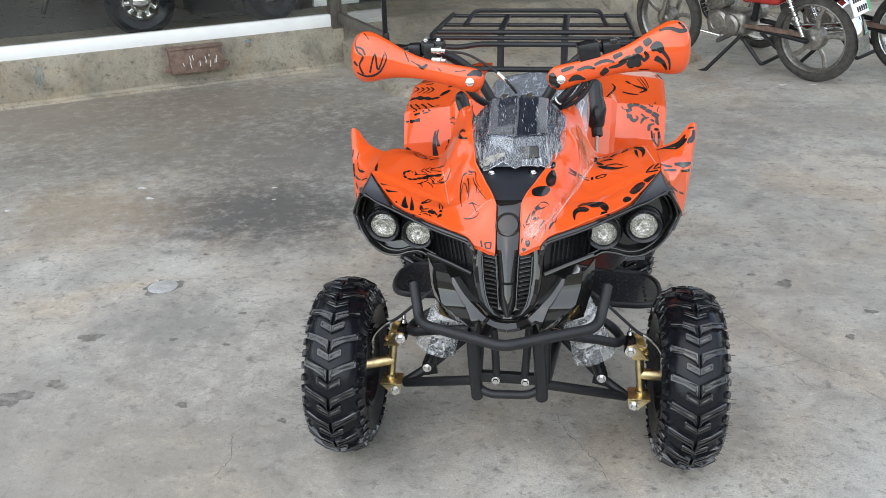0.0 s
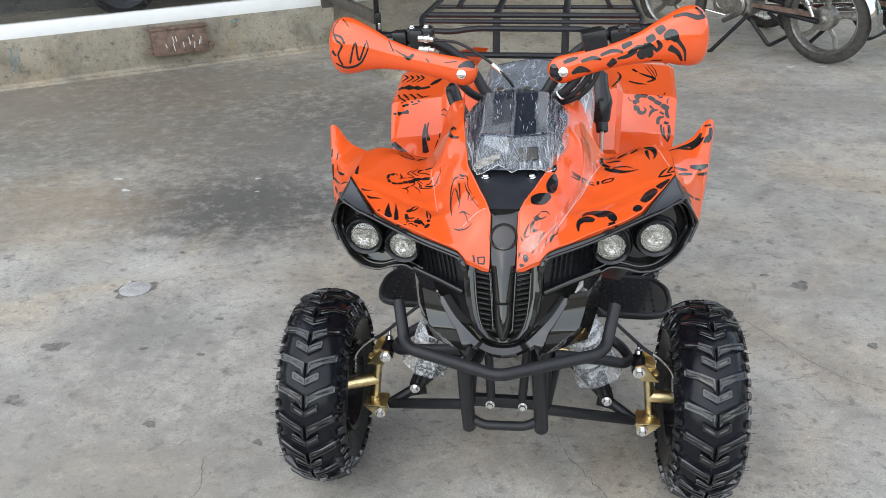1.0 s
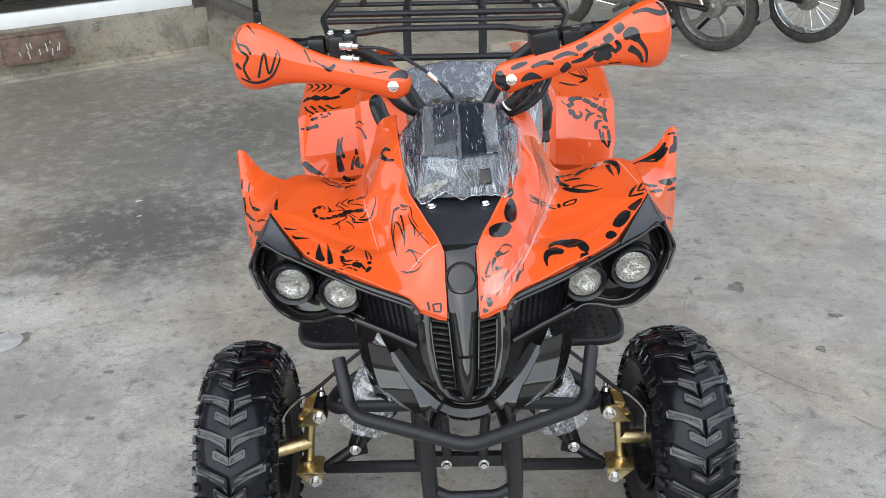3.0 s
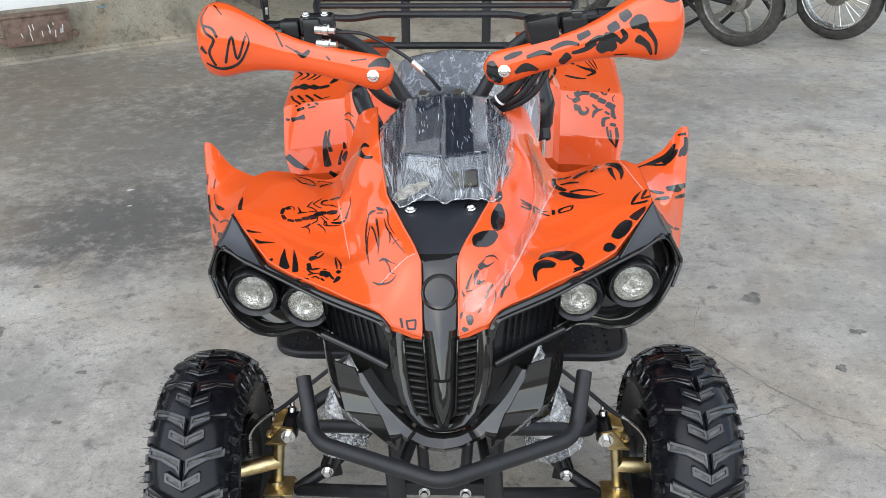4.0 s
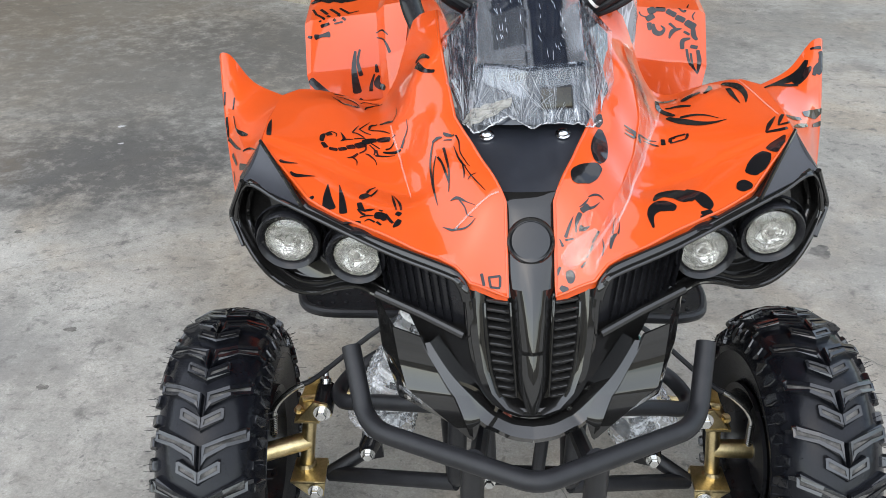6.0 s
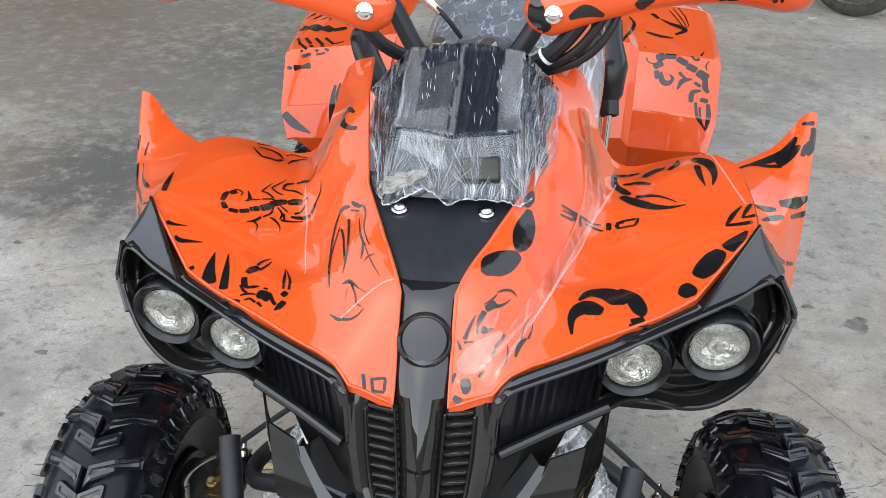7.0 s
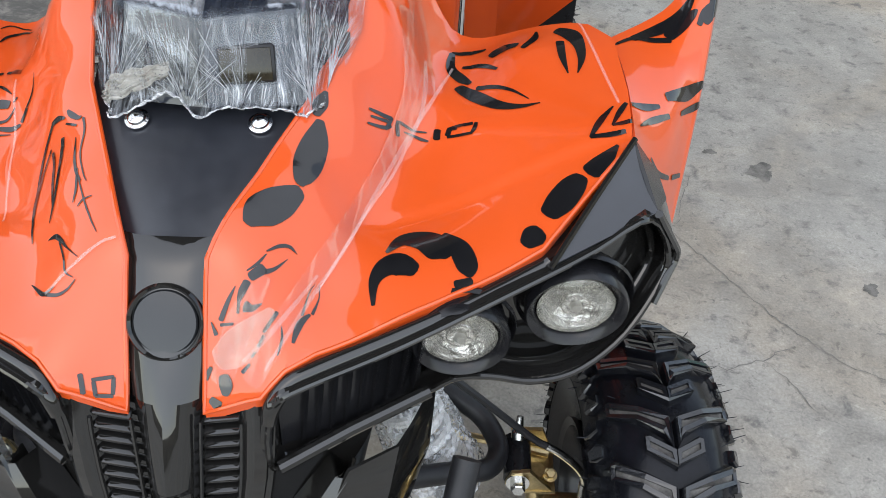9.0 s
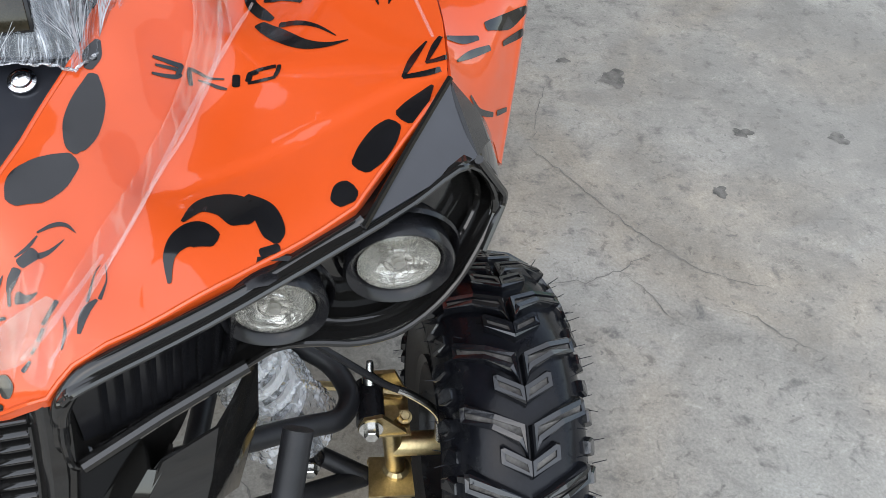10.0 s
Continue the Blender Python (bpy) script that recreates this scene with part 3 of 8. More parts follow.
def motorcycle(name, label, rear, front, wire, black):
    """A small commuter motorcycle; rear and front are its wheels' places on the ground."""
    rear, front = Vector((*rear, 0)), Vector((*front, 0))
    d = (front - rear)
    base = d.length
    ang = math.degrees(math.atan2(d.y, d.x))
    root = thing(name, label, "motorcycle", "parked motorcycles", Matrix.Translation(rear) @ pose(0, 0, 0, -7, 0, ang))
    turn = pose(0, 0, 0, 0, 0, 90)
    rim_mat = M_STEEL if wire else M_ALU
    parked_wheel(root, Matrix.Translation((0, 0, 0.29)) @ turn, 0.29, 0.088, 0.225, M_RUBBER_OLD, rim_mat, 28 if wire else 5, label="rear wheel")
    parked_wheel(root, Matrix.Translation((base, 0, 0.29)) @ turn, 0.29, 0.075, 0.228, M_RUBBER_OLD, rim_mat, 28 if wire else 5, label="front wheel")

    def p(n, bm, m, lab=""):
        return part(n, bm, m, root, lab)

    for y in (-0.09, 0.09):
        p("swing_arm", tube([(0.0, y, 0.29), (0.45, y * 0.9, 0.33)], 0.017, 10), M_TUBE)
        sh = p("rear_shock", tube([(0.03, y * 1.15, 0.32), (0.20, y * 1.15, 0.66)], 0.011, 10), M_CHROME, "rear shock with bright coil")
        coil = [Vector((0.06, y * 1.15, 0.38)).lerp(Vector((0.19, y * 1.15, 0.64)), k / 90) + Vector((0.022 * math.cos(k * 0.62), 0.022 * math.sin(k * 0.62), 0)) for k in range(91)]
        part("coil", tube(coil, 0.0045, 6), M_STEEL, sh)
        part("shroud", tube([(0.155, y * 1.15, 0.575), (0.20, y * 1.15, 0.66)], 0.029, 12), mat("red_plastic", (0.45, 0.04, 0.02), 0.35, 0, 0.1, 20) if not black else M_SATIN, sh)
        p("fork_leg", tube([(base, y, 0.29), (base - 0.20, y, 0.85)], 0.018, 10), M_STEEL, "bright fork leg")
    # chain case, engine, stand, exhaust
    bm = plate(bmesh.new(), [(0.02, 0.09, 0.315), (0.03, 0.09, 0.345), (0.24, 0.09, 0.352), (0.46, 0.09, 0.348), (0.47, 0.09, 0.325), (0.24, 0.09, 0.322)], (0, 1, 0), 0.014)
    bmesh.ops.bevel(bm, geom=bm.edges[:], offset=0.003, segments=2, affect="EDGES")
    p("drive_chain", bm, M_RUST, "rusty drive chain")
    p("crankcase", block(bmesh.new(), (0.30, 0.20, 0.17), Matrix.Translation((0.62, 0, 0.33)), 0.04, 3), M_ALU, "dull cast engine case")
    p("clutch_cover", lathe(bmesh.new(), [(0.085, 0), (0.085, 0.02), (0.07, 0.035), (0.045, 0.037), (0.04, 0.03), (0, 0.03)], along((0.66, 0.10, 0.34), (0.66, 0.2, 0.34)), 28), M_ALU, "round engine side cover")
    p("clutch_cover", lathe(bmesh.new(), [(0.075, 0), (0.075, 0.02), (0.06, 0.032), (0, 0.035)], along((0.57, 0.10, 0.33), (0.57, 0.2, 0.33)), 28), M_ALU)
    cyl = p("cylinder", block(bmesh.new(), (0.15, 0.13, 0.10), Matrix.Translation((0.72, 0, 0.45)) @ pose(0, 0, 0, 0, 25, 0), 0.02, 2), M_ALU, "finned cylinder")
    for k in range(6):
        part("fin", block(bmesh.new(), (0.19, 0.17, 0.006), Matrix.Translation((0.71 + 0.012 * k, 0, 0.43 + 0.025 * k)) @ pose(0, 0, 0, 0, 25, 0), 0.002, 1), M_ALU, cyl)
    p("side_stand", tube([(0.48, 0.10, 0.27), (0.66, 0.24, 0.04), (0.72, 0.26, 0.018)], 0.013, 10), M_TUBE, "dark side stand, folded down")
    p("centre_stand", tube(bend_pts([(0.46, -0.10, 0.24), (0.30, -0.13, 0.10), (0.30, 0.13, 0.10), (0.46, 0.10, 0.24)], 0.03), 0.013, 10), M_TUBE)
    p("foot_peg", tube([(0.55, 0.12, 0.27), (0.55, 0.27, 0.27)], 0.016, 10), M_RUBBER_OLD)
    p("gear_pedal", tube([(0.60, 0.17, 0.27), (0.75, 0.18, 0.29)], 0.009, 8), M_STEEL)
    p("exhaust", tube(curve_pts([(0.80, -0.06, 0.48), (0.90, -0.10, 0.35), (0.75, -0.14, 0.25), (0.3, -0.15, 0.27), (-0.15, -0.16, 0.33)], 6), [0.018] * 13 + [0.03] * 6 + [0.038] * 6, 12), M_CHROME, "bright exhaust")
    p("frame_tube", tube(bend_pts([(0.45, 0.0, 0.35), (0.40, 0, 0.70), (0.95, 0, 0.80), (1.05, 0, 0.92)], 0.06), 0.022, 10), M_TUBE)
    p("frame_tube", tube(bend_pts([(0.98, 0, 0.85), (0.85, 0, 0.35), (0.70, 0, 0.26)], 0.05), 0.018, 10), M_TUBE)
    # rear mudguard, plate, lamp, seat and tank
    rows = []
    for k in range(15):
        a = radians(55 + 118 * k / 14)
        r = 0.322
        c = Vector((0.0 + r * math.cos(a), 0, 0.29 + r * math.sin(a)))
        rows.append([c + Vector((0, y, -0.028 * (abs(y) / 0.06) ** 2)) for y in (-0.06, -0.035, 0, 0.035, 0.06)])
    p("rear_mudguard", sheet(bmesh.new(), rows, 0.004), M_CHROME if not black else M_ALU, "bright rear mudguard")
    p("mud_flap", sheet(bmesh.new(), [[Vector((-0.312, -0.06, 0.35)), Vector((-0.317, 0, 0.35)), Vector((-0.312, 0.06, 0.35))], [Vector((-0.33, -0.065, 0.24)), Vector((-0.335, 0, 0.24)), Vector((-0.33, 0.065, 0.24))]], 0.005), M_ALU if not black else M_SATIN)
    plate_ob = p("number_plate", block(bmesh.new(), (0.012, 0.19, 0.135), Matrix.Translation((-0.27, 0, 0.545)) @ pose(0, 0, 0, 0, 22, 0), 0.003), M_WHITE, "white number plate with dark characters")
    for row, n in ((0.03, 6), (-0.03, 5)):
        for k in range(n):
            part("character_bar", block(bmesh.new(), (0.002, 0.016, 0.034), Matrix.Translation((-0.27, 0, 0.545)) @ pose(0, 0, 0, 0, 22, 0) @ Matrix.Translation((-0.0075, -0.045 + 0.024 * k, row)), 0), M_TUBE, plate_ob)
    part("plate_band", block(bmesh.new(), (0.002, 0.028, 0.125), Matrix.Translation((-0.27, 0, 0.545)) @ pose(0, 0, 0, 0, 22, 0) @ Matrix.Translation((-0.0074, -0.078, 0)), 0), mat("green_plate_band", (0.10, 0.33, 0.16), 0.5), plate_ob)
    p("tail_lamp", block(bmesh.new(), (0.07, 0.12, 0.07), Matrix.Translation((-0.22, 0, 0.69)), 0.02, 2), mat("red_lamp", (0.4, 0.02, 0.02), 0.15))
    p("seat", block(bmesh.new(), (0.66, 0.24, 0.09), Matrix.Translation((0.12, 0, 0.78)), 0.035, 3), M_SATIN, "black seat")
    p("side_cover", block(bmesh.new(), (0.30, 0.22, 0.18), Matrix.Translation((0.36, 0, 0.58)), 0.04, 3), M_GLOSS if black else mat("red_paint", (0.4, 0.02, 0.015), 0.2, coat=1.0))
    p("tank", block(bmesh.new(), (0.46, 0.26, 0.20), Matrix.Translation((0.68, 0, 0.85)), 0.08, 4), M_GLOSS if black else mat("red_tank_paint", (0.4, 0.02, 0.015), 0.2, coat=1.0), "painted fuel tank")
    rows = []
    for k in range(11):
        a = radians(35 + 110 * k / 10)
        c = Vector((base + 0.325 * math.cos(a), 0, 0.29 + 0.325 * math.sin(a)))
        rows.append([c + Vector((0, y, -0.02 * (abs(y) / 0.055) ** 2)) for y in (-0.055, -0.03, 0, 0.03, 0.055)])
    p("front_mudguard", sheet(bmesh.new(), rows, 0.004), M_GLOSS if black else M_SATIN)
    p("handlebar", tube(bend_pts([(base - 0.36, 0.36, 1.0), (base - 0.26, 0.2, 1.03), (base - 0.24, 0, 0.96), (base - 0.26, -0.2, 1.03), (base - 0.36, -0.36, 1.0)], 0.05), 0.012, 10), M_CHROME)
    p("headlamp", lathe(bmesh.new(), [(0, 0.08), (0.08, 0.06), (0.085, 0.05), (0.07, -0.03), (0, -0.07)], along((base - 0.18, 0, 0.88), (base, 0, 0.86)), 24), M_CHROME)
    return root


motorcycle("motorcycle", "small motorcycle with cast wheels, bright mudguard and number plate", (1.66, 4.12), (0.79, 4.90), False, False)
motorcycle("motorcycle", "black motorcycle with wire-spoked wheels parked alongside", (2.31, 4.29), (1.48, 5.18), True, True)


def teal_plinth():
    bm = block(bmesh.new(), (1.8, 0.5, 0.55), Matrix.Translation((4.2, 5.9, 0.275)) @ pose(0, 0, 0, 0, 0, -22), 0.01)
    tagged(part("plinth", bm, mat("teal_paint", (0.10, 0.34, 0.31), 0.6, 0, 0.2, 6)), "teal-painted low plinth beside the motorcycles", "plinth", kind="structure")


teal_plinth()


def surroundings():
    """Plain unseen walls added round the yard, to close the place and shape reflections."""
    m_far = mat("unseen_far_wall", (0.32, 0.285, 0.22), 0.9, 0, 0.4, 0.6)
    for size, at in (((44, 0.4, 2.6), (0, -15, 1.3)), ((0.4, 34, 3.0), (-18, 0, 1.5)), ((0.4, 34, 3.0), (18, 0, 1.5)), ((44, 0.4, 7.0), (0, 18, 3.5))):
        tagged(part("wall_yard", block(bmesh.new(), size, Matrix.Translation(at), 0), m_far, smooth=False), "plain unseen wall added round the yard for reflections", "wall", kind="structure")


surroundings()


def kerb_skirt(a, b, seed):
    """A rough mortar fillet where the kerb meets the yard."""
    rows = []
    n = int((b - a) / 0.06)
    for i in range(n + 1):
        x = a + (b - a) * i / n
        out = 0.055 + 0.03 * noise.noise((x * 2.3, seed, 0)) + 0.02 * noise.noise((x * 11, seed, 4))
        top = 0.035 + 0.02 * noise.noise((x * 1.7, seed, 8))
        rows.append([place((x, 0.004, top)), place((x, -out * 0.3, top * 0.42)), place((x, -out * 0.65, 0.014)), place((x, -out, -0.004))])
    tagged(part("kerb_skirt", sheet(bmesh.new(), rows), M_KERB, smooth=True), "rough mortar fillet at the foot of the kerb", "kerb", kind="structure")


kerb_skirt(-9, -0.02, 1)
kerb_skirt(2.4, 7, 2)


def kerb_paint():
    """Thin runs of blue-green paint and dark seams down the kerb's face."""
    rng = random.Random(12)
    for x, top, low, wide, tint in ((-2.62, 0.27, 0.06, 0.004, M_CRACK), (-2.40, 0.27, 0.05, 0.003, M_CRACK), (-2.55, 0.262, 0.24, 0.05, M_TEAL), (-2.36, 0.26, 0.21, 0.006, M_TEAL), (-2.12, 0.25, 0.10, 0.012, M_TEAL), (-2.08, 0.24, 0.14, 0.008, M_TEAL), (-2.10, 0.20, 0.12, 0.006, M_TEAL), (-0.72, 0.27, 0.255, 0.06, M_TEAL)):
        line = [Vector((x + rng.uniform(-0.008, 0.008), -0.0035, top + (low - top) * k / 6)) for k in range(7)]
        bm = bmesh.new()
        sheet(bm, [[place(p + Vector((-wide / 2 * rng.uniform(0.5, 1.2), 0, 0))), place(p + Vector((wide / 2 * rng.uniform(0.5, 1.2), 0, 0)))] for p in line])
        tagged(part("paint_run", bm, tint, smooth=False), "thin run of old paint on the kerb", "stain", "paint runs on the kerb", "structure")


# ---- marks on the concrete ----
M_CRACK = mat("dark_crack", (0.19, 0.18, 0.163), 0.9, 0, 0.3, 60)
M_SPOT = mat("oil_spot", (0.19, 0.178, 0.158), 0.6, 0, 0.35, 45, second=(0.075, 0.07, 0.062))


M_TEAL = mat("faded_blue_green_paint", (0.14, 0.20, 0.20), 0.8, 0, 0.5, 40)
kerb_paint()


def crack(pts, seed, wide=0.004):
    """A thin ragged hairline in the slab."""
    rng = random.Random(seed)
    line = []
    for a, b in zip(pts, pts[1:]):
        n = max(2, int(math.dist(a, b) / 0.012))
        for k in range(n):
            t = k / n
            line.append(Vector((a[0] + (b[0] - a[0]) * t + rng.gauss(0, 0.0028), a[1] + (b[1] - a[1]) * t + rng.gauss(0, 0.0028), 0.0012)))
    bm = bmesh.new()
    rows = []
    for i, p in enumerate(line):
        t = line[min(i + 1, len(line) - 1)] - line[max(0, i - 1)]
        n = Vector((-t.y, t.x, 0)).normalized() * wide * rng.uniform(0.08, 0.42) * min(1, i / 5, (len(line) - 1 - i) / 5 + 0.05)
        rows.append([p - n, p + n])
    sheet(bm, rows)
    tagged(part("ground_crack", bm, M_CRACK, smooth=False), "hairline crack in the concrete", "crack", "cracks in the yard", "structure")


crack([(0.664, 0.824), (0.733, 0.72), (0.834, 0.575), (0.892, 0.517), (0.944, 0.468), (1.08, 0.42)], 1, 0.0038)
crack([(0.62, 0.45), (0.724, 0.456), (0.784, 0.474), (0.87, 0.536)], 2, 0.003)
crack([(0.784, 0.474), (0.817, 0.426), (0.854, 0.362), (0.90, 0.33)], 3, 0.003)
crack([(0.95, 0.385), (1.006, 0.366), (1.025, 0.331), (1.12, 0.27)], 4, 0.004)
crack([(0.096, 0.178), (0.148, 0.05), (0.231, -0.063), (0.26, -0.16)], 5, 0.005)
crack([(0.759, 1.044), (0.70, 0.92), (0.68, 0.80)], 6, 0.003)
crack([(-0.771, -0.276), (-0.74, -0.17), (-0.778, -0.061), (-0.74, 0.0)], 7, 0.004)
crack([(-1.32, 0.84), (-1.15, 0.96), (-0.9, 1.10)], 8, 0.003)
crack([(-2.3, 0.75), (-1.95, 0.80), (-1.45, 0.80)], 9, 0.003)
crack([(-1.6, -0.1), (-1.55, -0.25), (-1.62, -0.4)], 10, 0.004)
crack([(2.05, 3.9), (2.3, 3.75), (2.7, 3.72), (3.1, 3.9)], 11, 0.012)
crack([(1.9, 3.2), (2.2, 3.15), (2.5, 3.25)], 12, 0.008)
crack([(-2.75, 3.25), (-2.45, 3.42), (-2.2, 3.38), (-1.95, 3.55), (-1.7, 3.50)], 13, 0.012)
crack([(-2.2, 3.38), (-2.05, 3.2), (-1.9, 3.15)], 14, 0.008)


def blot(x, y, r, material, seed, stretch=1.0):
    """An irregular flat spot on the slab."""
    rng = random.Random(seed)
    ph = [rng.uniform(0, 6.28) for _ in range(4)]
    bm = bmesh.new()
    vs = []
    for k in range(64):
        a = 2 * math.pi * k / 64
        q = r * (1 + 0.20 * math.sin(2 * a + ph[0]) + 0.15 * math.sin(3 * a + ph[1]) + 0.12 * math.sin(5 * a + ph[2]) + 0.08 * math.sin(9 * a + ph[3]) + 0.14 * noise.noise((math.cos(a) * 6, math.sin(a) * 6, seed)))
        vs.append(bm.verts.new((x + q * stretch * math.cos(a), y + q * math.sin(a), 0.0009)))
    bm.faces.new(vs)
    tagged(part("ground_spot", bm, material, smooth=False), "small stain on the concrete", "stain", "stains in the yard", "structure")


for k, (x, y, r) in enumerate(((0.905, 1.046, 0.034), (-1.458, 0.40, 0.036), (-1.506, 0.035, 0.05), (0.80, 1.11, 0.014), (1.152, 0.861, 0.02), (1.369, 0.845, 0.022), (1.04, 0.679, 0.018), (-0.979, 0.408, 0.012), (-1.17, 0.42, 0.014), (-1.42, 0.12, 0.028), (-1.33, 1.08, 0.012), (-0.66, 0.02, 0.014), (-0.98, 0.06, 0.018), (-1.0, 0.62, 0.013))):
    blot(x, y, r * 0.8, M_SPOT, k, 1.2)
for k, (x, y, r) in enumerate(((-1.851, 1.66, 0.022), (-1.95, 1.79, 0.02), (-1.30, 1.85, 0.014), (-2.45, 1.45, 0.016), (1.45, 4.0, 0.03), (1.65, 4.02, 0.024), (-1.25, 1.70, 0.01), (-0.48, 0.2, 0.008))):
    blot(x, y, r * 0.62, M_CHIP, 50 + k, 1.5)


def filled_hole():
    """A round patch of paler mortar with a dark broken edge."""
    c = (-1.378, 0.787)
    blot(c[0], c[1], 0.060, M_SPOT, 91, 1.0)
    bm = lathe(bmesh.new(), [(0, 0.0032), (0.045, 0.003), (0.055, 0.0012)], Matrix.Translation((c[0], c[1], 0)), 30)
    tagged(part("ground_patch", bm, mat("pale_mortar", (0.36, 0.355, 0.34), 0.85, 0, 0.25, 25, 0.3, 120)), "round mortar patch in the concrete", "patch", kind="structure")


filled_hole()

# ---- wheels ----


def lug(bm, tyre, outline, h, s0, slot=0.0):
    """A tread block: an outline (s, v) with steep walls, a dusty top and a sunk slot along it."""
    n = len(outline)
    cs, cv = sum(p[0] for p in outline) / n, sum(p[1] for p in outline) / n
    rings = []
    for ks, kv, up in ((1.18, 1.08, -0.002), (1.04, 1.02, h - 0.0022), (0.88, 0.965, h)):
        rings.append([bm.verts.new(tyre.point(s0 + cs + (s - cs) * ks, cv + (v - cv) * kv, up)) for s, v in outline])
    for low, up in zip(rings, rings[1:]):
        for i in range(n):
            j = (i + 1) % n
            bm.faces.new((low[i], low[j], up[j], up[i]))
    base, top = rings[0], rings[-1]
    lid = bm.faces.new(top)
    lid.normal_update()
    if lid.normal.dot(top[0].co - base[0].co) < 0:
        lid.normal_flip()
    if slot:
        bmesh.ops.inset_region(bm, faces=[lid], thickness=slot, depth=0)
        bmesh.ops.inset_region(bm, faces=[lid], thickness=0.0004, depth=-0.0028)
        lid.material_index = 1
    return bm


def quad_tyre(radius, width, rim, count, seed):
    """Carcass with a chevron tread, shoulder knobs and moulding hairs."""
    rng = random.Random(seed)
    t = Tyre(radius - 0.011, width, rim)
    body = bmesh.new()
    m = pose(0, 0, 0, 0, 90, 0)
    lathe(body, [(r, w) for w, r in t.p], m, 72)
    pitch = 2 * math.pi * t.radius / count
    tread = bmesh.new()
    for k in range(count):
        s = k * pitch
        for side in (-1, 1):
            def put(pts):
                return [(a, side * b) for a, b in pts][::side]
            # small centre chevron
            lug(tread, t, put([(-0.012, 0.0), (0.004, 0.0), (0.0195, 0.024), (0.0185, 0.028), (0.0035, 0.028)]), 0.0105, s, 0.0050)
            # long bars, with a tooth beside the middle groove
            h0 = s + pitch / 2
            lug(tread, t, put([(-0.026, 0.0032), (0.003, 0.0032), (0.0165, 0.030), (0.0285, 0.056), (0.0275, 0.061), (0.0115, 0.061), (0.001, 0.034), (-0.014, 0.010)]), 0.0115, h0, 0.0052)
            # low rib that joins bar and shoulder
            lug(tread, t, put([(0.016, 0.060), (0.024, 0.060), (0.024, 0.074), (0.017, 0.074)]), 0.004, h0)
            # six-sided shoulder knobs, two to a pitch
            for o, a, b in ((0.0, 0.070, 0.090), (pitch / 2, 0.074, 0.097)):
                lug(tread, t, put([(-0.0065, a), (0.0065, a), (0.0105, (a + b) / 2), (0.0065, b), (-0.0065, b), (-0.0105, (a + b) / 2)]), 0.0075, s + o + 0.010)
    hair = bmesh.new()
    for k in range(count * 4):
        s = k * pitch / 4 + rng.uniform(-0.006, 0.006)
        for side in (-1, 1):
            v = side * rng.choice((0.050, 0.070, 0.080, 0.088, 0.096)) + rng.uniform(-0.004, 0.004)
            a, b = t.point(s, v, 0.004), t.point(s + rng.uniform(-0.004, 0.004), v + side * rng.uniform(0, 0.004), rng.uniform(0.012, 0.021))
            sweep(hair, [a, b], [0.0007, 0.0004], 4)
    bmesh.ops.recalc_face_normals(tread, faces=tread.faces)
    return body, tread, hair


def front_wheel(parent, m, seed):
    root = new("wheel")
    root.parent = parent
    root.matrix_local = m
    body, tread, hair = quad_tyre(0.2315, 0.154, 0.104, 20, seed)
    tyre = part("tyre", body, M_RUBBER, root, "new black rubber tyre with moulding hairs")
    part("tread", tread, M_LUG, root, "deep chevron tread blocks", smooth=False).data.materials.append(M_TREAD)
    tagged(part("hairs", hair, M_RUBBER, root, "thin rubber moulding hairs", smooth=False), kind="stuff")
    rim = bmesh.new()
    mm = pose(0, 0, 0, 0, 90, 0)
    lathe(rim, [(0.030, 0.02), (0.085, 0.02), (0.088, 0.045), (0.098, 0.066), (0.108, 0.070), (0.109, 0.064), (0.096, 0.050), (0.093, -0.05), (0.108, -0.064), (0.108, -0.070), (0.098, -0.066), (0.086, -0.045), (0.086, 0.012), (0.03, 0.012)], mm, 48)
    part("rim", rim, M_SATIN, root, "black steel rim")
    hub = bmesh.new()
    lathe(hub, [(0, 0.045), (0.022, 0.045), (0.025, 0.03), (0.05, 0.028), (0.05, 0.008), (0.075, 0.0), (0.075, -0.03), (0.04, -0.035), (0.02, -0.05), (0, -0.05)], mm, 24)
    part("hub", hub, M_TUBE, root, "black brake drum and hub")
    return root


quad = thing("quad_bike", "orange and black quad bike with scorpion graphics, new and partly film-wrapped", "quad bike")
front_wheel(quad, pose(-0.437, -0.018, 0.2315, 0, 0, 2), 1)
front_wheel(quad, pose(0.436, 0.015, 0.2315, 0, 0, 2), 2)
for side in (-1, 1):
    front_wheel(quad, pose(-0.03 + side * 0.345, 1.0, 0.2315, 0, 0, 0) @ Matrix.Diagonal((1.25, 1, 1, 1)), 5 + side)

# ---- the quad bike's bodywork, which leans a little on its springs ----
ROLL = 0.038
BODY = Matrix(((1, 0, -ROLL, ROLL * 0.62), (0, 1, 0, 0), (ROLL, 0, 1, 0), (0, 0, 0, 1)))


def body_part(name, bm, material, parent=None, label="", **kw):
    bmesh.ops.transform(bm, matrix=BODY, verts=bm.verts)
    return part(name, bm, material, parent or quad, label, **kw)


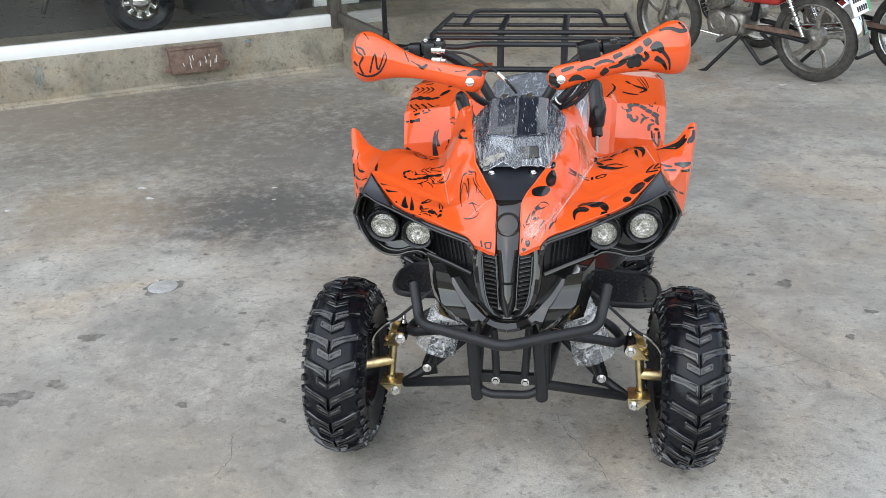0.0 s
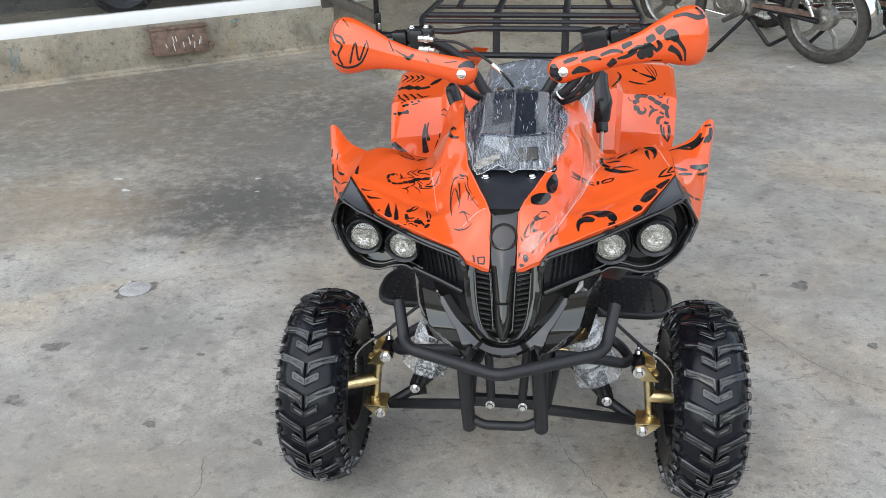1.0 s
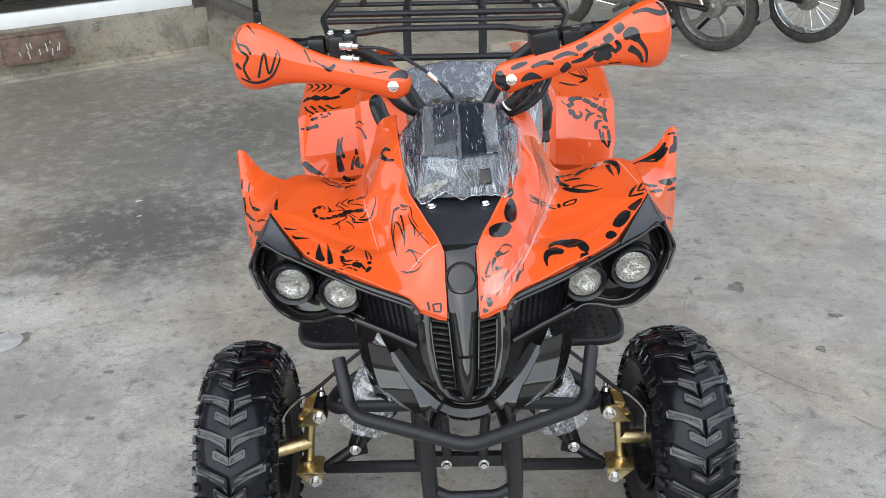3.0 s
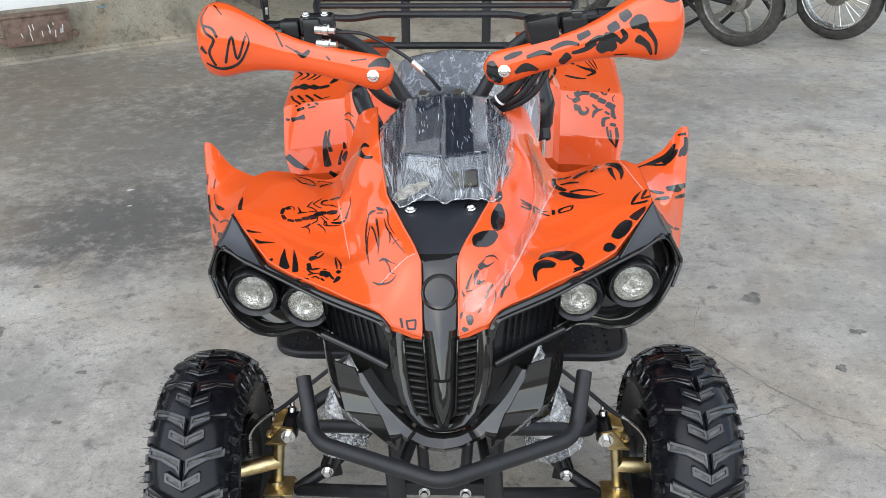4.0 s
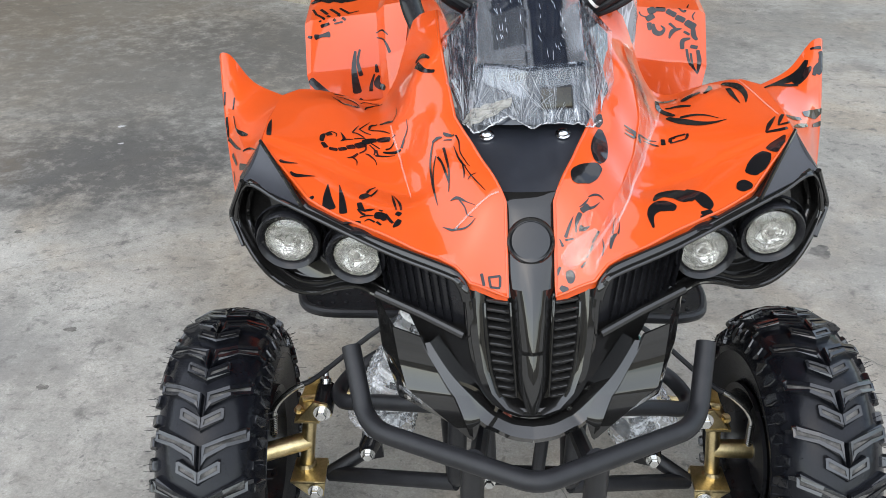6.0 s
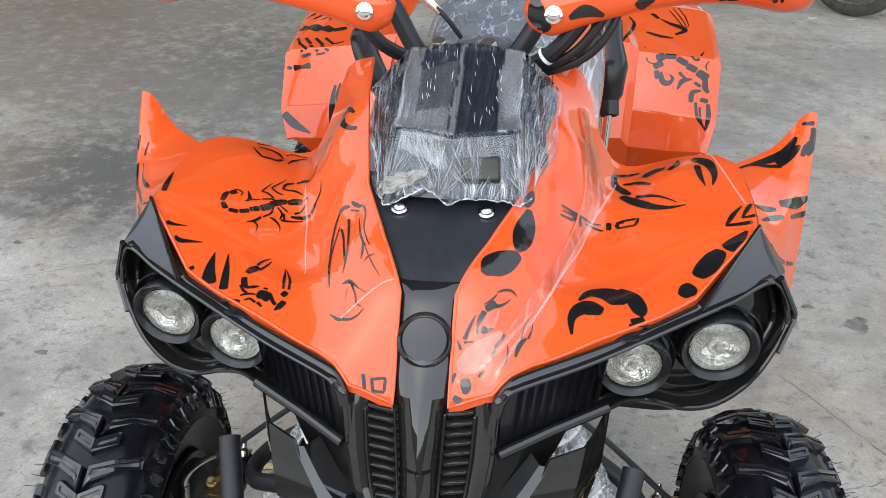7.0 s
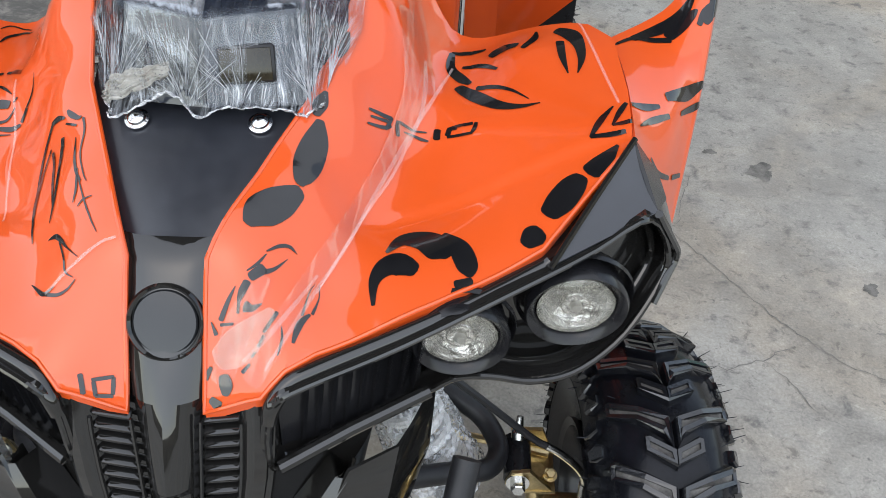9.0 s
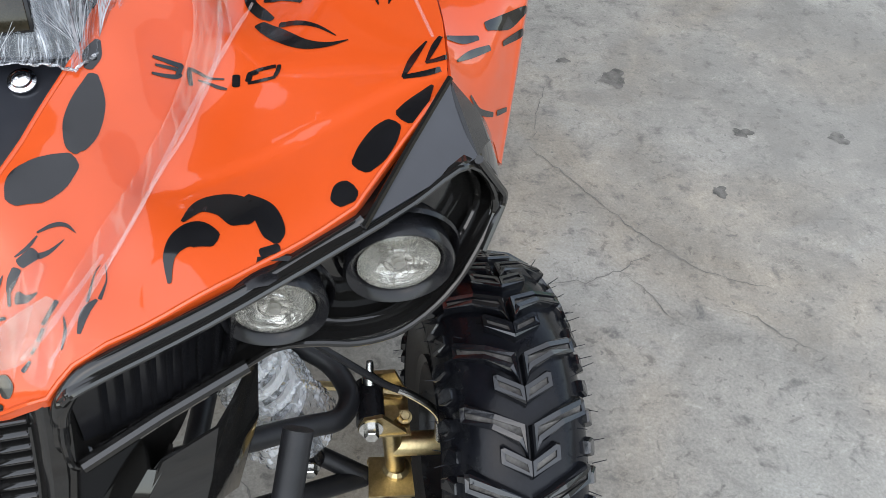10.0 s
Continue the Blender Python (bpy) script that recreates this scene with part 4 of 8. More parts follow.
# height of the front fender over the plan, right half
FENDER_Z = spline_height([
    (0.0285, -0.1925, 0.655), (0.029, -0.125, 0.745), (0.089, 0.017, 0.796), (0.110, 0.137, 0.860), (0.115, 0.20, 0.885),
    (0.072, -0.193, 0.676), (0.190, 0.175, 0.772), (0.145, 0.20, 0.872),
    # ridge: foot, flank, crest
    (0.105, -0.125, 0.714), (0.086, -0.125, 0.728), (0.060, -0.125, 0.743), (0.128, -0.06, 0.733), (0.111, -0.06, 0.749), (0.090, -0.06, 0.765), (0.057, -0.06, 0.771),
    (0.152, 0.017, 0.750), (0.136, 0.017, 0.768), (0.117, 0.017, 0.790), (0.178, 0.10, 0.768), (0.163, 0.10, 0.790), (0.145, 0.10, 0.823), (0.104, 0.10, 0.838),
    (0.2735, -0.106, 0.7355), (0.338, -0.012, 0.7775), (0.309, 0.155, 0.788), (0.325, 0.07, 0.784),
    (0.20, -0.09, 0.729), (0.218, 0.033, 0.757), (0.152, -0.10, 0.724), (0.25, 0.12, 0.780), (0.17, -0.152, 0.706), (0.24, -0.12, 0.722)])
FENDER_PLAN = [(0.0285, -0.1925), (0.029, -0.125), (0.089, 0.017), (0.110, 0.137), (0.115, 0.20), (0.150, 0.205), (0.175, 0.178), (0.192, 0.172), (0.30, 0.158), (0.315, 0.152),
               (0.335, 0.125), (0.340, 0.05), (0.338, -0.012), (0.2685, -0.0955), (0.19, -0.1325), (0.108, -0.1675), (0.088, -0.179), (0.072, -0.193)]


def flip_all(lines, s):
    return [flip(l, s) for l in lines]


def fender(s):
    bm = bmesh.new()
    bm.faces.new([bm.verts.new((x, y, 0)) for x, y in FENDER_PLAN])
    for k in range(-20, 22):
        for co, no in (((0, k * 0.0103, 0), (0, 1, 0)), ((k * 0.0103 + 0.17, 0, 0), (1, 0, 0))):
            bmesh.ops.bisect_plane(bm, geom=bm.verts[:] + bm.edges[:] + bm.faces[:], plane_co=co, plane_no=no)
    for o in (-0.009, -0.004, 0.001, 0.006):
        bmesh.ops.bisect_plane(bm, geom=bm.verts[:] + bm.edges[:] + bm.faces[:], plane_co=(0.133, -0.064 - o, 0), plane_no=(-0.306, 1, 0))
    rim = [e for e in bm.edges if e.is_boundary]
    for v in bm.verts:
        v.co.z = FENDER_Z(v.co.x, v.co.y)
        # moulded step across the fender, shallow towards the lamps
        d = (-0.064 + (v.co.x - 0.133) * 0.306 - v.co.y) * 0.956
        if d > -0.010 and v.co.x > 0.12:
            fade = min(1, (v.co.x - 0.12) / 0.03)
            k = min(1, (d + 0.010) / 0.017)
            v.co.z -= fade * 0.0034 * k * k * (3 - 2 * k) * math.exp(-max(0, d) / 0.03)
    for drop in (0.0025, 0.008):
        r = bmesh.ops.extrude_edge_only(bm, edges=rim)
        vs = [g for g in r["geom"] if isinstance(g, bmesh.types.BMVert)]
        rim = [g for g in r["geom"] if isinstance(g, bmesh.types.BMEdge)]
        bmesh.ops.translate(bm, vec=(0, 0, -drop), verts=vs)
    if s < 0:
        bmesh.ops.transform(bm, matrix=Matrix.Diagonal((-1, 1, 1, 1)), verts=bm.verts)
    bead = [Vector((s * x, y, FENDER_Z(x, y) - 0.0012)) for x, y in FENDER_PLAN[12:] + FENDER_PLAN[:5]]
    fine = []
    for a, b in zip(bead, bead[1:]):
        k = max(1, int((b - a).length / 0.012))
        for i in range(k):
            p = a.lerp(b, i / k)
            fine.append(Vector((p.x, p.y, FENDER_Z(abs(p.x), p.y) - 0.0012)))
    EDGES.append(sweep(bmesh.new(), fine + [bead[-1]], 0.0021, 8))
    return body_part("front_fender", bm, M_ORANGE, label="glossy orange front fender with black scorpion graphics", angle=60)


EDGES = []
FENDERS = {s: fender(s) for s in (-1, 1)}
for s, bm in zip((-1, 1), EDGES):
    body_part("fender_edge", bm, M_ORANGE, FENDERS[s], "rounded rolled edge")


def fin(s):
    lines = [[(0.335, 0.135, 0.786), (0.341, 0.06, 0.783), (0.341, -0.012, 0.774)],
             [(0.384, 0.172, 0.794), (0.385, 0.085, 0.772), (0.366, 0.0, 0.730)],
             [(0.412, 0.190, 0.822), (0.4035, 0.100, 0.763), (0.383, 0.014, 0.695)],
             [(0.422, 0.193, 0.831), (0.411, 0.104, 0.757), (0.390, 0.018, 0.672)],
             [(0.433, 0.193, 0.831), (0.417, 0.108, 0.752), (0.394, 0.022, 0.664)],
             [(0.440, 0.203, 0.812), (0.4215, 0.120, 0.734), (0.397, 0.034, 0.650)]]
    bm = sheet(bmesh.new(), loft([flip(l, s) for l in lines], 5, 8), 0.0035 * s)
    ob = body_part("fender_wing", bm, M_ORANGE, label="upswept orange fender wing with graphics", angle=60)
    return ob


FINS = {s: fin(s) for s in (-1, 1)}


def rear_fender(s):
    lines = [[(0.385, 0.622, 0.589), (0.398, 0.645, 0.640), (0.410, 0.745, 0.715), (0.418, 0.97, 0.745), (0.40, 1.25, 0.72)],
             [(0.374, 0.626, 0.590), (0.388, 0.650, 0.645), (0.398, 0.748, 0.722), (0.404, 0.97, 0.753), (0.39, 1.25, 0.73)],
             [(0.32, 0.642, 0.584), (0.325, 0.668, 0.644), (0.33, 0.752, 0.727), (0.33, 0.97, 0.762), (0.32, 1.26, 0.74)],
             [(0.25, 0.668, 0.579), (0.255, 0.692, 0.642), (0.262, 0.757, 0.732), (0.25, 0.97, 0.775), (0.24, 1.28, 0.75)],
             [(0.235, 0.662, 0.597), (0.240, 0.685, 0.662), (0.245, 0.753, 0.748), (0.235, 0.97, 0.772), (0.225, 1.28, 0.755)],
             [(0.20, 0.655, 0.60), (0.20, 0.68, 0.68), (0.19, 0.75, 0.757), (0.18, 0.97, 0.768), (0.175, 1.28, 0.75)]]
    rows = []
    for k in range(len(lines[0])):
        col = [Vector(l[k]) for l in flip_all(lines, s)]
        fine = []
        for a, b in zip(col, col[1:]):
            fine += [a.lerp(b, t / 4) for t in range(4)]
        fine.append(col[-1])
        rows.append(fine)
    # the inner part of the front edge hangs lower
    rows.insert(0, [p + Vector((0, 0.035, -0.14)) * max(0.0, min(1.0, (0.37 - abs(p.x)) / 0.12)) + Vector((0, 0.001, -0.003)) for p in rows[0]])
    dense = []
    for a, b in zip(rows, rows[1:]):
        dense += [[p.lerp(q, t) for p, q in zip(a, b)] for t in (0.0, 0.04, 0.35, 0.65, 0.96)]
    dense.append(rows[-1])
    bm = sheet(bmesh.new(), dense, 0.004 * s)
    return body_part("rear_fender", bm, M_ORANGE, label="glossy orange rear fender with black graphics", angle=24)


REARS = {s: rear_fender(s) for s in (-1, 1)}


def side_cover(s):
    lines = [[(0.085, 0.20, 0.85), (0.095, 0.34, 0.80), (0.12, 0.55, 0.79), (0.18, 0.80, 0.80)],
             [(0.118, 0.21, 0.80), (0.115, 0.35, 0.76), (0.135, 0.54, 0.74), (0.195, 0.80, 0.77)],
             [(0.140, 0.22, 0.70), (0.140, 0.36, 0.66), (0.160, 0.54, 0.64), (0.205, 0.78, 0.72)],
             [(0.150, 0.22, 0.60), (0.160, 0.37, 0.55), (0.185, 0.56, 0.53), (0.21, 0.78, 0.62)]]
    bm = sheet(bmesh.new(), loft([flip(l, s) for l in lines], 5, 6), 0.004 * s)
    return body_part("side_cover", bm, M_ORANGE, label="orange side cover between tank and rear fender", angle=60)


for side in (-1, 1):
    side_cover(side)


# ---- front face: lamp housings, grille, chin ----
HOUSING = [(0.074, -0.197, 0.662), (0.083, -0.197, 0.680), (0.102, -0.188, 0.686), (0.17, -0.157, 0.699), (0.2735, -0.110, 0.730), (0.310, -0.088, 0.737), (0.354, -0.060, 0.746), (0.381, -0.042, 0.690), (0.366, -0.064, 0.658), (0.340, -0.088, 0.632),
           (0.305, -0.108, 0.616), (0.270, -0.118, 0.615), (0.238, -0.124, 0.626), (0.210, -0.130, 0.631), (0.186, -0.138, 0.622), (0.130, -0.170, 0.612), (0.076, -0.203, 0.603), (0.070, -0.205, 0.63)]


def lamp_housing(s):
    line = [Vector(p) for p in flip(HOUSING, s)]
    ring = curve_pts(line, 4, True)
    mid = sum(ring, Vector()) / len(ring)
    bm = bmesh.new()
    # outer skirt, rim and sunk back
    rings = []
    for scale, back in ((1.015, 0.070), (1.015, 0.012), (1.01, 0.0), (0.985, -0.002), (0.955, 0.002), (0.945, 0.010), (0.925, 0.032)):
        rings.append([bm.verts.new(mid + (p - mid) * scale + Vector((0, back, 0))) for p in ring])
    for a, b in zip(rings, rings[1:]):
        for k in range(len(ring)):
            j = (k + 1) % len(ring)
            bm.faces.new((a[k], a[j], b[j], b[k]))
    cap = bm.faces.new(rings[-1])
    bmesh.ops.triangulate(bm, faces=[cap])
    house = body_part("lamp_housing", bm, M_GLOSS, label="black plastic headlamp housing", angle=40)
    lip = [mid + (p - mid) * 0.972 + Vector((0, -0.002, 0)) for p in ring]
    body_part("housing_lip", sweep(bmesh.new(), lip, 0.0028, 8, closed=True), M_GLOSS, house, "rounded gloss black moulding")
    inner = [mid + (p - mid) * 0.90 + Vector((0, 0.018, 0)) for p in ring]
    body_part("housing_lip", sweep(bmesh.new(), inner, 0.0030, 8, closed=True), M_GLOSS, house)
    # rounded black brow along the fender's front edge
    brow = flip([(0.076, -0.199, 0.655), (0.080, -0.196, 0.670), (0.092, -0.185, 0.682), (0.115, -0.174, 0.688), (0.17, -0.149, 0.6985), (0.225, -0.1235, 0.711), (0.266, -0.1045, 0.7245), (0.275, -0.100, 0.729)], s)
    body_part("brow", sweep(bmesh.new(), curve_pts(brow, 5), 0.0064, 12, flat=(1.0, 0.8)), M_GLOSS, house, "rounded gloss black brow over the lamps")
    # dark triangular cheek between the housing and the fender's outer corner
    c, d, p2, p = [Vector(v) for v in flip([(0.2735, -0.110, 0.734), (0.339, -0.012, 0.780), (0.356, -0.060, 0.748), (0.384, -0.038, 0.690)], s)]
    e = Vector((s * 0.352, 0.0, 0.748))
    bm = bmesh.new()
    rows = []
    for i in range(7):
        t = i / 6
        rows.append([(c.lerp(p2, t)).lerp(d, k / 6) - Vector((0, 0, 0.003 * math.sin(math.pi * k / 6))) for k in range(7)])
    sheet(bm, rows, 0.004 * s)
    body_part("cheek", bm, M_PANEL, house, "satin black triangular cheek panel")
    bm = bmesh.new()
    sheet(bm, [[d, d.lerp(p2, 0.5), p2, p2.lerp(p, 0.5), p], [d + Vector((s * 0.004, 0.012, -0.012)), e + Vector((s * 0.012, -0.006, -0.004)), p2 + Vector((s * 0.012, 0.03, -0.01)), p2.lerp(p, 0.5) + Vector((s * 0.008, 0.05, -0.01)), p + Vector((0, 0.05, -0.01))]], -0.003 * s)
    body_part("cheek_side", bm, M_SATIN, house)
    bm = sweep(bmesh.new(), curve_pts([c + Vector((0, -0.002, 0.001)), c.lerp(d, 0.5) + Vector((0, 0, 0.001)), d], 4), 0.0026, 6)
    body_part("cheek_trim", bm, M_GLOSS, house)
    bm = sweep(bmesh.new(), bend_pts([p2 + Vector((0, -0.003, 0)), p + Vector((s * 0.001, -0.003, 0)), Vector((s * 0.366, -0.068, 0.658))], 0.01), 0.0035, 8)
    body_part("cheek_trim", bm, M_GLOSS, house)
    # two round lamps in tubes
    for x, y, z, q in ((0.2995, -0.1035, 0.6805, 1.0), (0.211, -0.1365, 0.6755, 0.93)):
        m = Matrix.Translation((s * x, y, z)) @ pose(0, 0, 0, 93, 0, s * 4) @ Matrix.Diagonal((q, q, 1, 1))
        lamp = lathe(bmesh.new(), [(0.036, -0.036), (0.0395, -0.014), (0.0410, -0.003), (0.0390, 0.001), (0.0345, -0.002), (0.0312, -0.008), (0.0305, -0.030)], m, 40)
        tube_ob = body_part("headlamp", lamp, M_SATIN, None, "round headlamp in a black plastic tube")
        ring = lathe(bmesh.new(), [(0.0440, -0.024), (0.0470, -0.018), (0.0460, -0.014), (0.0435, -0.017), (0.0415, -0.028)], m, 40)
        body_part("bezel", ring, M_SATIN, tube_ob, "satin black ring round the lamp tube")
        bowl = lathe(bmesh.new(), [(0.0305, -0.006), (0.028, -0.010), (0.021, -0.0155), (0.010, -0.018), (0.009, -0.017), (0, -0.017)], m, 40)
        body_part("reflector", bowl, M_REFLECT, tube_ob, "faceted chrome reflector")
        bulb = lathe(bmesh.new(), [(0.004, -0.018), (0.0044, -0.013), (0.0034, -0.0105), (0, -0.010)], m, 16)
        body_part("bulb", bulb, M_BULB, tube_ob)
        lens = lathe(bmesh.new(), [(0.0315, -0.0065), (0.028, -0.0035), (0.019, 0.000), (0.010, 0.0015), (0, 0.002), (0, -0.001), (0.010, -0.0015), (0.019, -0.003), (0.028, -0.0065), (0.0315, -0.0095)], m, 40)
        lens_ob = body_part("lens", lens, M_LENS, tube_ob, "clear plastic lens")
        lens_ob.visible_shadow = False
    # louvre blades behind the inner opening
    for k in range(9):
        x = 0.094 + 0.0102 * k
        t = k / 8
        y = -0.190 + 0.50 * (x - 0.094) + 0.006
        z0, z1 = 0.612 + 0.02 * t, 0.672 + 0.022 * t - 0.012 * (t > 0.85)
        bm = sheet(bmesh.new(), [[Vector((s * (x - 0.0032), y + 0.012, z0)), Vector((s * x, y - 0.002, z0)), Vector((s * (x + 0.0032), y + 0.012, z0))], [Vector((s * (x + 0.004), y + 0.016, z1)), Vector((s * (x + 0.0072), y + 0.004, z1)), Vector((s * (x + 0.0104), y + 0.016, z1))]], 0.0012)
        body_part("louvre", bm, M_SATIN, house)
    bm = sheet(bmesh.new(), [flip(r, s) for r in ([(0.078, -0.187, 0.604), (0.130, -0.160, 0.612), (0.166, -0.138, 0.618), (0.176, -0.120, 0.620)], [(0.080, -0.184, 0.680), (0.130, -0.157, 0.690), (0.166, -0.135, 0.696), (0.176, -0.118, 0.698)])], 0.003 * s)
    body_part("louvre_panel", bm, M_SATIN, house, "black panel behind the louvres")
    bm = sweep(bmesh.new(), flip([(0.080, -0.206, 0.609), (0.130, -0.176, 0.619), (0.188, -0.145, 0.630)], s), 0.0058, 10)
    body_part("sill_bar", bm, M_GLOSS, house, "gloss black lower lip of the lamp housing")
    return house


M_REFLECT = mat("faceted_reflector", (0.68, 0.67, 0.63), 0.26, 1.0, 0.3, 45, 0.55, 70)
M_BULB = mat("frosted_bulb", (0.42, 0.41, 0.37), 0.3)
M_LENS = glass("lamp_lens", (1, 1, 1), 0.05, 1.4)
for s in (-1, 1):
    lamp_housing(s)


def centre_panel():
    """Dark plastic panel between the fenders, running down into the spine."""
    rows = []
    for y, hw, z in ((0.06, 0.098, 0.795), (0.03, 0.094, 0.789), (0.0, 0.084, 0.780), (-0.03, 0.070, 0.772), (-0.06, 0.058, 0.763), (-0.09, 0.045, 0.753), (-0.118, 0.033, 0.742)):
        rows.append([Vector((hw * (k / 6 - 1), y, z - 0.004 + 0.004 * (1 - (k / 6 - 1) ** 2))) for k in range(13)])
    bm = sheet(bmesh.new(), rows, 0.004)
    panel = body_part("centre_panel", bm, M_PANEL, label="satin black panel between the fenders")
    for s in (-1, 1):
        m = Vector((s * 0.0485, -0.0075, 0.779))
        part_bm = dome_screw(bmesh.new(), m, (0, -0.35, 1), 0.0072)
        body_part("bolt", part_bm, M_CHROME, panel, "bright dome-headed screw")
    return panel


centre_panel()


M_EMBLEM = mat("smooth_black_enamel", (0.009, 0.0095, 0.011), 0.10, 0, 0.2, 50)


def spine():
    """Gloss black spine with a round plain emblem, keeled below."""
    prof = [(-0.108, 0.748, 0.036, 0.000), (-0.118, 0.744, 0.033, 0.000), (-0.130, 0.735, 0.029, 0.001), (-0.150, 0.712, 0.0285, 0.001), (-0.172, 0.684, 0.027, 0.003), (-0.187, 0.660, 0.0255, 0.010), (-0.200, 0.628, 0.0225, 0.016), (-0.214, 0.594, 0.020, 0.018), (-0.2155, 0.588, 0.0205, 0.012), (-0.2225, 0.566, 0.0205, 0.016), (-0.233, 0.546, 0.018, 0.013), (-0.247, 0.523, 0.006, 0.005)]
    rows = []
    for y, z, hw, keel in prof:
        row = []
        for k in range(9):
            u = k / 4 - 1
            if k == 0:
                row.append(Vector((-hw, y + 0.022, z - 0.012)))
            row.append(Vector((hw * u, y - keel * (1 - abs(u) ** 1.6) * 0.9 + 0.004 * abs(u) ** 4, z + keel * (1 - abs(u) ** 1.6) * 0.4)))
        row.append(Vector((hw, y + 0.022, z - 0.012)))
        rows.append(row)
    bm = sheet(bmesh.new(), rows)
    ob = body_part("spine", bm, M_GLOSS, label="gloss black keeled nose spine", angle=18)
    m = along((0, -0.153, 0.706), (0, -0.153 - 0.78, 0.706 + 0.62))
    ring = lathe(bmesh.new(), [(0.0285, -0.004), (0.0285, 0.003), (0.0268, 0.005), (0.0248, 0.003), (0.0242, -0.002)], m, 40)
    body_part("emblem_ring", ring, M_GLOSS, ob, "raised gloss black ring")
    disc = lathe(bmesh.new(), [(0.024, -0.002), (0.0236, 0.0022), (0.0225, 0.0034), (0.0205, 0.0036), (0, 0.0042)], m, 40)
    body_part("emblem", disc, M_EMBLEM, ob, "plain round black emblem disc")
    return ob


spine()


def nose():
    """The U-shaped nose below the spine: ladder vents, side panels and chin."""
    prof = [(0.668, -0.190, 0.074), (0.640, -0.203, 0.073), (0.605, -0.216, 0.070), (0.572, -0.229, 0.064), (0.546, -0.239, 0.054), (0.528, -0.246, 0.036), (0.519, -0.249, 0.014)]
    # section: sunk bed, step, rounded rim
    section = [(0.0, 0.024), (0.4, 0.024), (0.74, 0.024), (0.76, 0.010), (0.80, 0.006), (0.90, 0.003), (0.97, 0.005), (1.0, 0.012)]
    section = [(-u, d) for u, d in section[:0:-1]] + section
    rows = [[Vector((hw * u, y + d, z)) for u, d in section] for z, y, hw in prof]
    bm = sheet(bmesh.new(), rows, -0.004)
    ob = body_part("nose_panel", bm, M_GLOSS, label="gloss black nose with ladder vents")
    edge = [Vector((hw, y + 0.012, z)) for z, y, hw in prof]
    loop = [Vector((-p.x, p.y, p.z)) for p in edge] + edge[::-1]
    body_part("vent_frame", sweep(bmesh.new(), curve_pts(loop, 3), 0.0068, 10), M_GLOSS, ob, "gloss black frame round the vents")
    zs = [0.649 - 0.0097 * k for k in range(12)]
    pz, py, pw = [p[0] for p in prof][::-1], [p[1] for p in prof][::-1], [p[2] for p in prof][::-1]
    for s in (-1, 1):
        rail = []
        for z in zs:
            y = float(np.interp(z, pz, py))
            hw = float(np.interp(z, pz, pw)) * 0.74
            x0 = 0.0265 - 0.06 * (0.650 - z)
            x1 = max(x0 + 0.010, min(hw, 0.057))
            m = Matrix.Translation((s * (x0 + x1) / 2, y + 0.008, z)) @ pose(0, 0, 0, 8, -s * 12, 0)
            body_part("slat", block(bmesh.new(), (x1 - x0, 0.010, 0.0042), m, 0.0015, 2), M_GLOSS, ob)
            rail.append((x0, x1, y, z))
        for k, wide in ((0, 0.0015), (1, 0.0018)):
            line = [Vector((s * (r[k] + (0.001 if k else -0.001)), r[2] + 0.002, r[3])) for r in rail]
            body_part("vent_rail", sweep(bmesh.new(), line, wide, 6), M_GLOSS, ob)
        # recessed side panel, ridge arm with an up-turned ledge, outer flank
        lines = [[(0.068, -0.192, 0.612), (0.068, -0.204, 0.575), (0.060, -0.212, 0.545), (0.045, -0.225, 0.520)],
                 [(0.110, -0.168, 0.614), (0.096, -0.184, 0.575), (0.078, -0.205, 0.545), (0.055, -0.230, 0.515)],
                 [(0.150, -0.150, 0.616), (0.130, -0.165, 0.575), (0.100, -0.190, 0.545), (0.066, -0.235, 0.512)]]
        bm = sheet(bmesh.new(), loft([flip(l, s) for l in lines], 4, 5), -0.004 * s)
        body_part("side_panel", bm, M_GLOSS, ob, "gloss black recessed side panel", angle=30)
        crest = [(0.131, -0.208, 0.600), (0.113, -0.226, 0.575), (0.092, -0.245, 0.548), (0.060, -0.257, 0.520), (0.047, -0.264, 0.518), (0.026, -0.270, 0.510), (0.0, -0.272, 0.506)]
        ledge = [(0.121, -0.207, 0.601), (0.098, -0.229, 0.573), (0.073, -0.243, 0.549), (0.050, -0.249, 0.526), (0.040, -0.2525, 0.522), (0.023, -0.258, 0.517), (0.0, -0.2595, 0.5145)]
        deep = [(0.112, -0.178, 0.590), (0.086, -0.200, 0.562), (0.062, -0.216, 0.540), (0.044, -0.228, 0.520), (0.034, -0.232, 0.516), (0.020, -0.236, 0.510), (0.0, -0.238, 0.508)]
        below = [(x + 0.001, y + 0.005, z - 0.010) for x, y, z in crest]
        under = [(x + 0.002, y + 0.028, z - 0.014) for x, y, z in crest]
        rows = [curve_pts(flip(l, s), 5) for l in (deep, ledge, crest, below, under)]
        body_part("chin_arm", sheet(bmesh.new(), rows, -0.003 * s), M_GLOSS, ob, "gloss black ridge sweeping into the chin", angle=24)
